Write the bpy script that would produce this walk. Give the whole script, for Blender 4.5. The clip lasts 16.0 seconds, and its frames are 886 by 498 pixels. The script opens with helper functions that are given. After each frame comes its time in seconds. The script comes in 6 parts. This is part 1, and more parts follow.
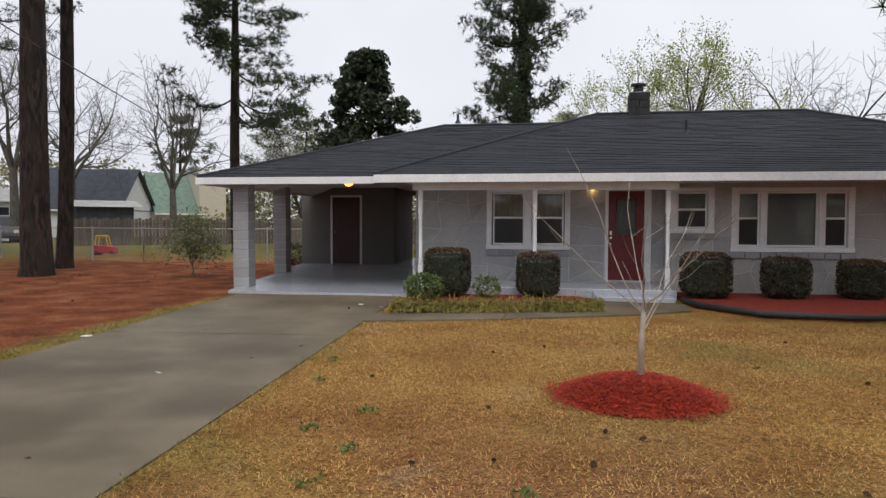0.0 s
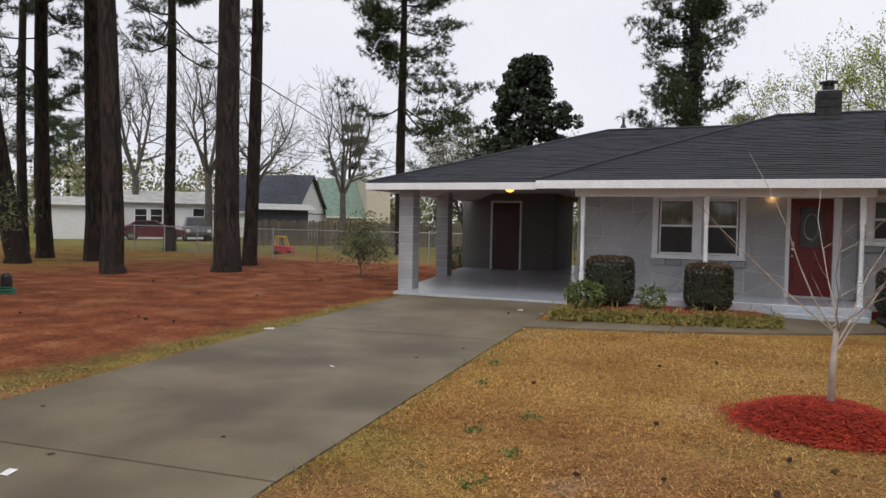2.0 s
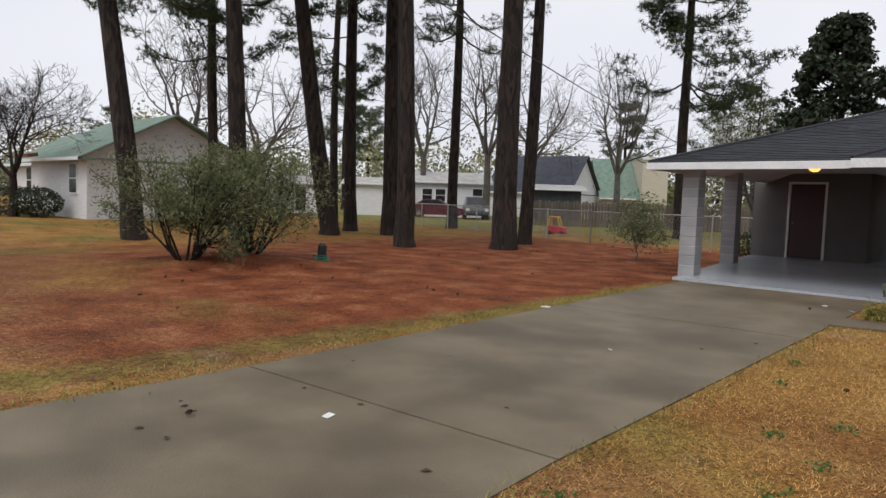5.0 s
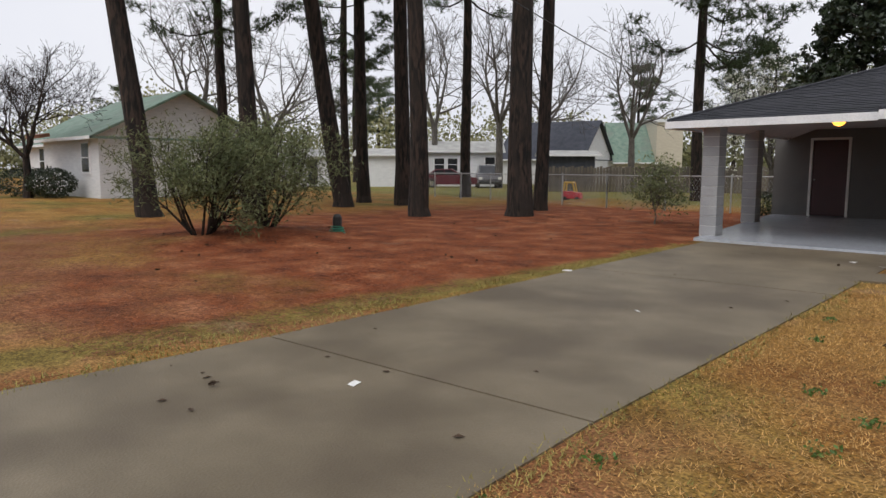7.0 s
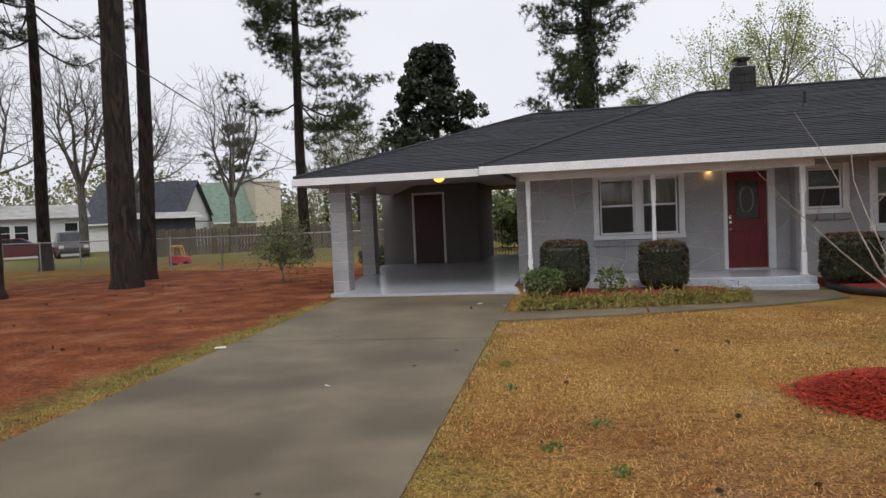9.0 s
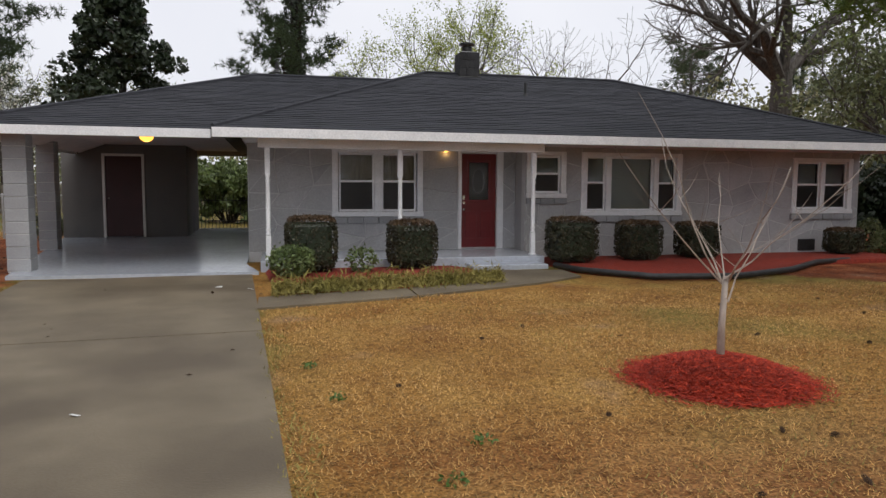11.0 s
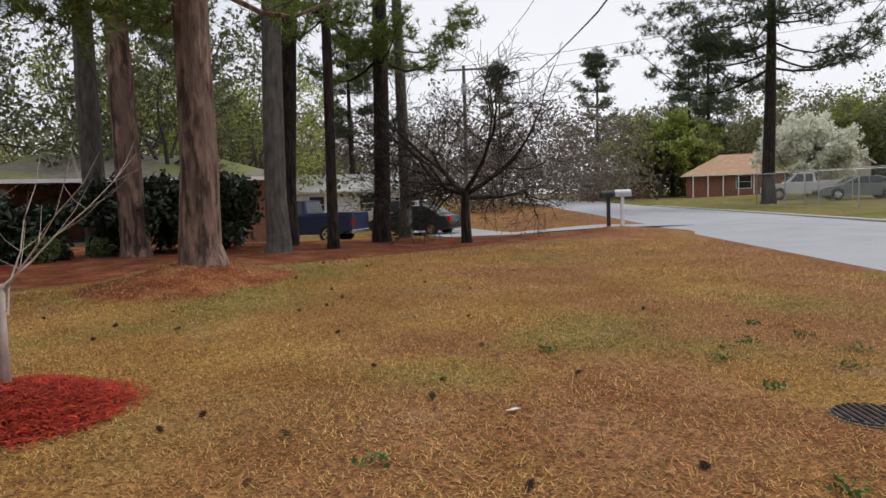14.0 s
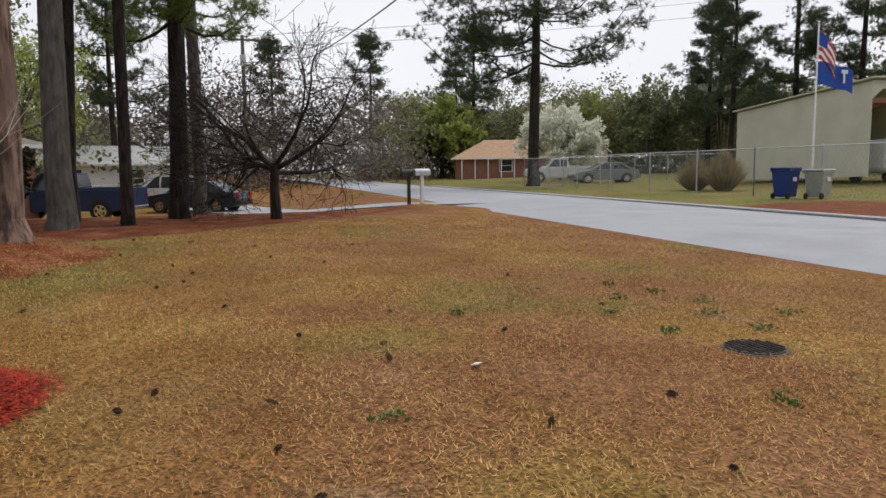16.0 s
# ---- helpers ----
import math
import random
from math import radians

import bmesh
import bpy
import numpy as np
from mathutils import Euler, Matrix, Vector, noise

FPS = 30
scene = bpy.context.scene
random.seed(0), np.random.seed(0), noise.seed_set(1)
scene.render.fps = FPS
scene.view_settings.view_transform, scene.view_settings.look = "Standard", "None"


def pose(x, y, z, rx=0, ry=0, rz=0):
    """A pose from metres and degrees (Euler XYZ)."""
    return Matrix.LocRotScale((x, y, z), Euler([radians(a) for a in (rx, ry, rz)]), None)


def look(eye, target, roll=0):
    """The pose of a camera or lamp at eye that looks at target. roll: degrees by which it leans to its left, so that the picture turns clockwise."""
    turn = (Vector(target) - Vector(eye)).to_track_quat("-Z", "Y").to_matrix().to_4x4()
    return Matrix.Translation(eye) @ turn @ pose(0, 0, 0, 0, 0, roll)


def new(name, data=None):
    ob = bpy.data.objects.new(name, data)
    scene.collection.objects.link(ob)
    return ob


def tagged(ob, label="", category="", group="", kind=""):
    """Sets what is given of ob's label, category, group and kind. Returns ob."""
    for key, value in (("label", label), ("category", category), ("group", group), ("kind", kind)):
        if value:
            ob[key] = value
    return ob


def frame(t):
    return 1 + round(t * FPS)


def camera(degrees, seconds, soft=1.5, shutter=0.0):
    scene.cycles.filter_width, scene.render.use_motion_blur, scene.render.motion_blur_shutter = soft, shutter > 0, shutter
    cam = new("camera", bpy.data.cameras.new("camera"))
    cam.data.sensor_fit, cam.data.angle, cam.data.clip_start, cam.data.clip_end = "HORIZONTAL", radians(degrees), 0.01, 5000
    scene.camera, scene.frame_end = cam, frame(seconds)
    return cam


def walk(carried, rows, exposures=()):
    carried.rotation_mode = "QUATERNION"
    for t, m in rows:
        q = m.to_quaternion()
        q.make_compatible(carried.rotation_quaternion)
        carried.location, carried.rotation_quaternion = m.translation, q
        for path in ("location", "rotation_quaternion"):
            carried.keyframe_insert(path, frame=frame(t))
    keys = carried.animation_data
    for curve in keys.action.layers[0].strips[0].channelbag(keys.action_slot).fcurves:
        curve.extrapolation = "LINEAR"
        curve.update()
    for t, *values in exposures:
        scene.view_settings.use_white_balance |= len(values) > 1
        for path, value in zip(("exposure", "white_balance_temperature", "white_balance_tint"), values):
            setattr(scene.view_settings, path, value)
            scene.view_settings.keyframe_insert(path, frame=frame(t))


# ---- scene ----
cam = camera(65.1, 16.0)
PATH = [
    (0, (-1.169, -15.702, 1.531), (-1.477, -13.728, 1.45), 0.2),
    (0.5, (-1.207, -15.694, 1.528), (-1.632, -13.741, 1.451), 0.6),
    (1, (-1.226, -15.7, 1.535), (-1.783, -13.781, 1.453), 0.9),
    (1.5, (-1.236, -15.717, 1.535), (-1.885, -13.827, 1.459), 1.0),
    (2, (-1.243, -15.725, 1.534), (-1.984, -13.868, 1.464), 1.1),
    (2.5, (-1.249, -15.739, 1.53), (-2.078, -13.921, 1.459), 1.2),
    (3, (-1.32, -15.676, 1.514), (-2.247, -13.906, 1.415), 1.4),
    (3.5, (-1.343, -15.667, 1.506), (-2.391, -13.968, 1.388), 1.4),
    (4, (-1.359, -15.675, 1.507), (-2.514, -14.046, 1.397), 1.7),
    (4.5, (-1.368, -15.702, 1.511), (-2.65, -14.172, 1.389), 1.9),
    (4.7, (-1.37, -15.724, 1.516), (-2.699, -14.234, 1.391), 2.0),
    (6.8, (-1.535, -15.682, 1.454), (-3.002, -14.344, 1.213), 1.0),
    (7, (-1.548, -15.655, 1.435), (-2.948, -14.246, 1.206), 0.2),
    (7.5, (-1.714, -15.497, 1.419), (-2.895, -13.897, 1.206), -0.1),
    (8, (-1.925, -15.356, 1.443), (-2.841, -13.588, 1.25), 1.5),
    (8.2, (-2.061, -15.379, 1.467), (-2.84, -13.541, 1.347), 1.0),
    (10.3, (-3.346, -14.497, 1.46), (-3.311, -12.501, 1.329), -0.1),
    (10.5, (-3.457, -14.368, 1.477), (-3.284, -12.382, 1.321), 1.2),
    (11, (-3.749, -14.12, 1.464), (-3.279, -12.184, 1.291), 0.3),
    (11.5, (-3.913, -13.806, 1.474), (-3.118, -11.978, 1.318), -0.5),
    (12, (-4.071, -13.522, 1.36), (-2.866, -11.929, 1.248), -0.9),
    (12.5, (-4.259, -13.204, 1.329), (-2.686, -11.986, 1.127), 0.7),
    (13, (-4.363, -12.913, 1.315), (-2.588, -12.01, 1.13), -1.5),
    (13.5, (-4.385, -12.699, 1.259), (-2.464, -12.201, 1.007), -0.9),
    (14, (-4.419, -12.491, 1.249), (-2.43, -12.347, 1.098), -1.9),
    (14.5, (-4.418, -12.226, 1.205), (-2.444, -12.514, 1.059), -1.1),
    (15, (-4.435, -11.974, 1.216), (-2.543, -12.591, 1.02), -0.3),
    (15.5, (-4.392, -11.685, 1.202), (-2.506, -12.328, 1.027), -1.3),
    (16, (-4.455, -11.334, 1.193), (-2.535, -11.846, 0.97), -0.6),
]
EXPOSURES = [(0.0, 0.3), (16.0, 0.3)]
walk(cam, [(t, look(e, g, r)) for t, e, g, r in PATH], EXPOSURES)

# ---- world and light ----
world = bpy.data.worlds.new("overcast_sky")
scene.world = world
world.use_nodes = True
wn, wl = world.node_tree.nodes, world.node_tree.links
sky = wn.new("ShaderNodeTexSky")
sky.sky_type, sky.sun_disc = "NISHITA", False
sky.sun_elevation, sky.sun_rotation = radians(48), radians(200)
sky.air_density, sky.dust_density = 1.0, 4.0
skybg = wn["Background"]
skybg.inputs["Strength"].default_value = 0.06
cloudbg = wn.new("ShaderNodeBackground")
wtc = wn.new("ShaderNodeTexCoord")
wno = wn.new("ShaderNodeTexNoise")
wno.inputs["Scale"].default_value, wno.inputs["Detail"].default_value = 1.6, 5
wra = wn.new("ShaderNodeValToRGB")
wra.color_ramp.elements[0].position, wra.color_ramp.elements[1].position = 0.3, 0.75
wra.color_ramp.elements[0].color = (0.70, 0.715, 0.79, 1)
wra.color_ramp.elements[1].color = (0.86, 0.865, 0.91, 1)
wl.new(wtc.outputs["Generated"], wno.inputs["Vector"])
wl.new(wno.outputs["Fac"], wra.inputs["Fac"])
wl.new(wra.outputs["Color"], cloudbg.inputs["Color"])
cloudbg.inputs["Strength"].default_value = 0.93
wl.new(sky.outputs["Color"], skybg.inputs["Color"])
wmix = wn.new("ShaderNodeMixShader")
wmix.inputs["Fac"].default_value = 0.93
wl.new(skybg.outputs[0], wmix.inputs[1])
wl.new(cloudbg.outputs[0], wmix.inputs[2])
wl.new(wmix.outputs[0], wn["World Output"].inputs["Surface"])
sun_data = bpy.data.lights.new("sun", "SUN")
sun_data.energy, sun_data.angle, sun_data.color = 1.3, radians(35), (1.0, 0.96, 0.9)
sun = new("sun", sun_data)
sun.matrix_world = look((0, 0, 40), (-10, 27, 0))


# ---- materials ----
def mat(name, c1, c2, scale=6.0, rough=0.8, bump=0.2, metal=0.0, fine=60.0, spread=(0.3, 0.7), c3=None, big=0.6, island=0.0, obj=0.0, stretch=(1, 1, 1), spec=0.5, trans=0.0):
    """Two-scale mottled surface: c1/c2 by a medium noise, c3 patches by a large one, fine grain in the relief."""
    m = bpy.data.materials.new(name)
    m.use_nodes = True
    n, l = m.node_tree.nodes, m.node_tree.links
    p = n["Principled BSDF"]
    p.inputs["Roughness"].default_value, p.inputs["Metallic"].default_value = rough, metal
    p.inputs["Specular IOR Level"].default_value = spec
    co = n.new("ShaderNodeTexCoord")
    mp = n.new("ShaderNodeMapping")
    mp.inputs["Scale"].default_value = stretch
    l.new(co.outputs["Object"], mp.inputs["Vector"])
    def noi(s, d=6):
        x = n.new("ShaderNodeTexNoise")
        x.inputs["Scale"].default_value, x.inputs["Detail"].default_value = s, d
        l.new(mp.outputs["Vector"], x.inputs["Vector"])
        return x
    a = noi(scale)
    r = n.new("ShaderNodeValToRGB")
    r.color_ramp.elements[0].position, r.color_ramp.elements[1].position = spread
    r.color_ramp.elements[0].color, r.color_ramp.elements[1].color = (*c1, 1), (*c2, 1)
    l.new(a.outputs["Fac"], r.inputs["Fac"])
    col = r.outputs["Color"]
    def mixed(fac, a_, b_, kind="MIX"):
        x = n.new("ShaderNodeMix")
        x.data_type, x.blend_type = "RGBA", kind
        if isinstance(fac, float):
            x.inputs[0].default_value = fac
        else:
            l.new(fac, x.inputs[0])
        for v, i in ((a_, 6), (b_, 7)):
            if isinstance(v, tuple):
                x.inputs[i].default_value = (*v, 1)
            else:
                l.new(v, x.inputs[i])
        return x.outputs[2]
    if c3:
        b = noi(big, 4)
        rb = n.new("ShaderNodeValToRGB")
        rb.color_ramp.elements[0].position, rb.color_ramp.elements[1].position = 0.45, 0.65
        l.new(b.outputs["Fac"], rb.inputs["Fac"])
        col = mixed(rb.outputs["Color"], col, c3)
    g = noi(fine, 3)
    rg = n.new("ShaderNodeMapRange")
    rg.inputs["To Min"].default_value, rg.inputs["To Max"].default_value = 0.75, 1.25
    l.new(g.outputs["Fac"], rg.inputs["Value"])
    cg = n.new("ShaderNodeCombineColor")
    for i in range(3):
        l.new(rg.outputs[0], cg.inputs[i])
    col = mixed(1.0, col, cg.outputs[0], "MULTIPLY")
    if island or obj:
        if island:
            src = n.new("ShaderNodeNewGeometry").outputs["Random Per Island"]
        else:
            src = n.new("ShaderNodeObjectInfo").outputs["Random"]
        ri = n.new("ShaderNodeMapRange")
        v = island or obj
        ri.inputs["To Min"].default_value, ri.inputs["To Max"].default_value = 1 - v, 1 + v
        l.new(src, ri.inputs["Value"])
        ci = n.new("ShaderNodeCombineColor")
        for i in range(3):
            l.new(ri.outputs[0], ci.inputs[i])
        col = mixed(1.0, col, ci.outputs[0], "MULTIPLY")
    l.new(col, p.inputs["Base Color"])
    if bump:
        bn = n.new("ShaderNodeBump")
        bn.inputs["Strength"].default_value, bn.inputs["Distance"].default_value = bump, 0.02
        l.new(g.outputs["Fac"], bn.inputs["Height"])
        l.new(bn.outputs["Normal"], p.inputs["Normal"])
    if trans:
        tr = n.new("ShaderNodeBsdfTranslucent")
        l.new(col, tr.inputs["Color"])
        ms = n.new("ShaderNodeMixShader")
        ms.inputs[0].default_value = trans
        l.new(p.outputs[0], ms.inputs[1])
        l.new(tr.outputs[0], ms.inputs[2])
        l.new(ms.outputs[0], n["Material Output"].inputs["Surface"])
    return m


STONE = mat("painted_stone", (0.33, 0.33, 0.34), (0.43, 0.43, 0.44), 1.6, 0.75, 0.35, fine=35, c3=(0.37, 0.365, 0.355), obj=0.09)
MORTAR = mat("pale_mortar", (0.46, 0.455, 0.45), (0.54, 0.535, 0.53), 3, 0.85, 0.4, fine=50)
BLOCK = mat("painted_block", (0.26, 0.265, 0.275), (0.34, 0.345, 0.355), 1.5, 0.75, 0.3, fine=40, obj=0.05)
# wall grey under the carport roof, darkened to carry the shade there
SHADEDBLOCK = mat("carport_shaded_block", (0.085, 0.085, 0.085), (0.145, 0.142, 0.136), 1.2, 0.8, 0.3, fine=40, c3=(0.11, 0.105, 0.10))
WHITE = mat("white_paint", (0.72, 0.73, 0.75), (0.82, 0.82, 0.83), 3, 0.5, 0.08, fine=40)
SOFFIT = mat("soffit_paint", (0.55, 0.54, 0.52), (0.66, 0.65, 0.62), 2, 0.7, 0.1)
SLAB = mat("grey_floor_paint", (0.38, 0.41, 0.47), (0.48, 0.51, 0.57), 1.2, 0.16, 0.05, fine=15, c3=(0.40, 0.43, 0.48))
CONC = mat("driveway_concrete", (0.122, 0.097, 0.062), (0.19, 0.155, 0.104), 1.5, 0.62, 0.25, fine=70, c3=(0.098, 0.076, 0.049), big=0.7, spec=0.4)
WALKC = mat("walk_concrete", (0.13, 0.115, 0.085), (0.21, 0.185, 0.14), 1.6, 0.8, 0.25, fine=70)
ROADM = mat("road_asphalt", (0.28, 0.285, 0.305), (0.37, 0.375, 0.40), 0.8, 0.75, 0.25, fine=90, c3=(0.36, 0.37, 0.39), big=0.15)
CRACK = mat("joint_filler", (0.03, 0.028, 0.022), (0.05, 0.045, 0.035), 8, 0.95, 0.2)
SHINGLE = mat("asphalt_shingle", (0.018, 0.019, 0.025), (0.036, 0.038, 0.048), 3.5, 0.72, 0.5, fine=120, island=0.16, stretch=(1, 3, 1), spec=0.4)
REDDOOR = mat("red_door_paint", (0.13, 0.007, 0.010), (0.17, 0.010, 0.014), 3, 0.35, 0.05)
MAROON = mat("maroon_door_paint", (0.03, 0.007, 0.008), (0.045, 0.01, 0.012), 2, 0.5, 0.06)
METAL = mat("galvanised_steel", (0.38, 0.39, 0.40), (0.5, 0.51, 0.52), 8, 0.45, 0.05, 0.7)
CHROME = mat("brushed_nickel", (0.6, 0.59, 0.56), (0.7, 0.69, 0.66), 10, 0.25, 0.02, 1.0)
BLACK = mat("black_iron", (0.012, 0.012, 0.013), (0.03, 0.03, 0.03), 8, 0.5, 0.1)
BRICKDARK = mat("dark_chimney_brick", (0.014, 0.014, 0.016), (0.034, 0.034, 0.036), 5, 0.8, 0.4, obj=0.3)
BARK = mat("pine_bark", (0.004, 0.0032, 0.0026), (0.046, 0.029, 0.021), 11, 0.95, 1.0, fine=26, spread=(0.43, 0.6), stretch=(1, 1, 0.22), c3=(0.02, 0.014, 0.011), big=4.0)
BARKRED = mat("pale_pine_bark", (0.05, 0.03, 0.023), (0.27, 0.175, 0.135), 9, 0.95, 1.0, fine=24, spread=(0.4, 0.6), stretch=(1, 1, 0.25), c3=(0.15, 0.10, 0.08), big=4.0)
BARKGREY = mat("grey_bark", (0.05, 0.045, 0.04), (0.14, 0.125, 0.11), 10, 0.9, 0.6, stretch=(1, 1, 0.3))
BARKPALE = mat("pale_smooth_bark", (0.26, 0.21, 0.17), (0.42, 0.36, 0.31), 14, 0.7, 0.2, stretch=(1, 1, 0.4))
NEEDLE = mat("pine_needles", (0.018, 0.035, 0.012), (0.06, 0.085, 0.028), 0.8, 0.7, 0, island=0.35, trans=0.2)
# brighter copy of the needles for the east pines, sunlight put into the colour
NEEDLELT = mat("needles_painted_sunlit", (0.08, 0.125, 0.026), (0.19, 0.25, 0.06), 0.8, 0.7, 0, island=0.35, trans=0.4)
# paler needles for far pines: aerial haze mixed into the base colour
NEEDLEHAZE = mat("hazy_pine_needles", (0.045, 0.065, 0.032), (0.10, 0.125, 0.06), 0.5, 0.8, 0, island=0.3, trans=0.25)
REED = mat("dry_reeds", (0.20, 0.155, 0.075), (0.36, 0.29, 0.15), 2, 0.9, 0, island=0.4, trans=0.2)
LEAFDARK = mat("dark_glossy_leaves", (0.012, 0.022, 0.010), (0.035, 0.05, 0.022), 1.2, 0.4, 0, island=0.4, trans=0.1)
HEDGE = mat("hedge_leaves", (0.016, 0.017, 0.009), (0.068, 0.062, 0.03), 5, 0.6, 0, island=0.45, trans=0.1)
HEDGERED = mat("bronze_hedge_leaves", (0.06, 0.036, 0.018), (0.11, 0.065, 0.03), 5, 0.6, 0, island=0.4, trans=0.1)
LEAFMID = mat("fresh_green_leaves", (0.085, 0.125, 0.04), (0.18, 0.23, 0.085), 3, 0.5, 0, island=0.4, trans=0.3)
LEAFYEL = mat("young_yellow_leaves", (0.24, 0.30, 0.06), (0.40, 0.44, 0.12), 2, 0.6, 0, island=0.3, trans=0.4)
LEAFOLIVE = mat("olive_leaves", (0.09, 0.11, 0.045), (0.20, 0.22, 0.10), 2, 0.6, 0, island=0.35, trans=0.3)
BLOSSOM = mat("white_blossom", (0.72, 0.72, 0.6), (0.86, 0.86, 0.76), 2, 0.7, 0, island=0.2, trans=0.3)
FEATHER = mat("feathery_leaves", (0.095, 0.12, 0.05), (0.20, 0.22, 0.10), 3, 0.7, 0, island=0.3, trans=0.3)
TEAL = mat("teal_window", (0.05, 0.22, 0.24), (0.08, 0.28, 0.3), 2, 0.2, 0)
MOSSROOF = mat("mossy_roof", (0.16, 0.14, 0.12), (0.26, 0.24, 0.2), 3, 0.9, 0.3, c3=(0.22, 0.24, 0.08), big=0.5)
BINBLUE = mat("blue_bin_plastic", (0.008, 0.03, 0.16), (0.012, 0.04, 0.21), 3, 0.45, 0.05)
TOYRED = mat("red_toy_plastic", (0.5, 0.03, 0.05), (0.6, 0.05, 0.07), 3, 0.5, 0)
TOYYEL = mat("yellow_toy_plastic", (0.65, 0.42, 0.04), (0.75, 0.5, 0.06), 3, 0.5, 0)
HOSEGRN = mat("green_hose", (0.02, 0.14, 0.09), (0.03, 0.2, 0.13), 3, 0.5, 0)
WEED = mat("weed_leaves", (0.06, 0.12, 0.025), (0.11, 0.20, 0.045), 5, 0.6, 0, island=0.3, trans=0.2)
# far foliage lightened, so the distance haze is part of its colour
WOODSM = mat("hazy_wood_leaves", (0.14, 0.15, 0.075), (0.29, 0.28, 0.14), 0.12, 0.8, 0, island=0.4, trans=0.25)
WOODSBR = mat("far_bare_twigs", (0.13, 0.105, 0.085), (0.22, 0.185, 0.15), 0.12, 0.9, 0, island=0.3, trans=0.2)
MULCH = mat("red_mulch", (0.25, 0.014, 0.004), (0.50, 0.045, 0.012), 30, 0.9, 0.8, fine=80, island=0.5)
# darker mulch red for the flat beds, shade between chips included in the colour
MULCHDARK = mat("shade_darkened_red_mulch", (0.13, 0.011, 0.004), (0.32, 0.032, 0.011), 25, 0.9, 0.8, fine=80)
STRAW = mat("pine_straw", (0.15, 0.052, 0.023), (0.27, 0.10, 0.045), 6, 0.95, 0.8, fine=120, island=0.55)
GRASSTAN = mat("dry_grass_blades", (0.33, 0.185, 0.055), (0.58, 0.36, 0.13), 0.7, 0.8, 0, island=0.6, trans=0.25)
GRASSGRN = mat("green_grass_blades", (0.19, 0.17, 0.04), (0.34, 0.28, 0.085), 1, 0.8, 0, island=0.4, trans=0.25)
BLIND = mat("window_blind", (0.30, 0.30, 0.30), (0.38, 0.38, 0.37), 2, 0.7, 0.05)
INSIDE = mat("dim_room", (0.10, 0.09, 0.08), (0.15, 0.135, 0.12), 1, 0.9, 0.05)
CONE = mat("pine_cone", (0.035, 0.02, 0.011), (0.10, 0.06, 0.036), 20, 0.9, 0.5)
PAPER = mat("scrap_paper", (0.65, 0.65, 0.64), (0.8, 0.8, 0.78), 9, 0.8, 0.2)


def glass(name, rough=0.03, tint=(0.9, 0.93, 0.93)):
    m = bpy.data.materials.new(name)
    m.use_nodes = True
    p = m.node_tree.nodes["Principled BSDF"]
    p.inputs["Base Color"].default_value = (*tint, 1)
    p.inputs["Roughness"].default_value, p.inputs["Transmission Weight"].default_value = rough, 1.0
    return m


GLASS = glass("window_glass")
CARGLASS = glass("car_glass", 0.05, (0.12, 0.14, 0.15))


def lampglow(name, col, strength):
    m = bpy.data.materials.new(name)
    m.use_nodes = True
    p = m.node_tree.nodes["Principled BSDF"]
    p.inputs["Base Color"].default_value = (*col, 1)
    p.inputs["Emission Color"].default_value = (*col, 1)
    p.inputs["Emission Strength"].default_value = strength
    return m


AMBER = lampglow("amber_lamp_glass", (1.0, 0.45, 0.06), 2.2)


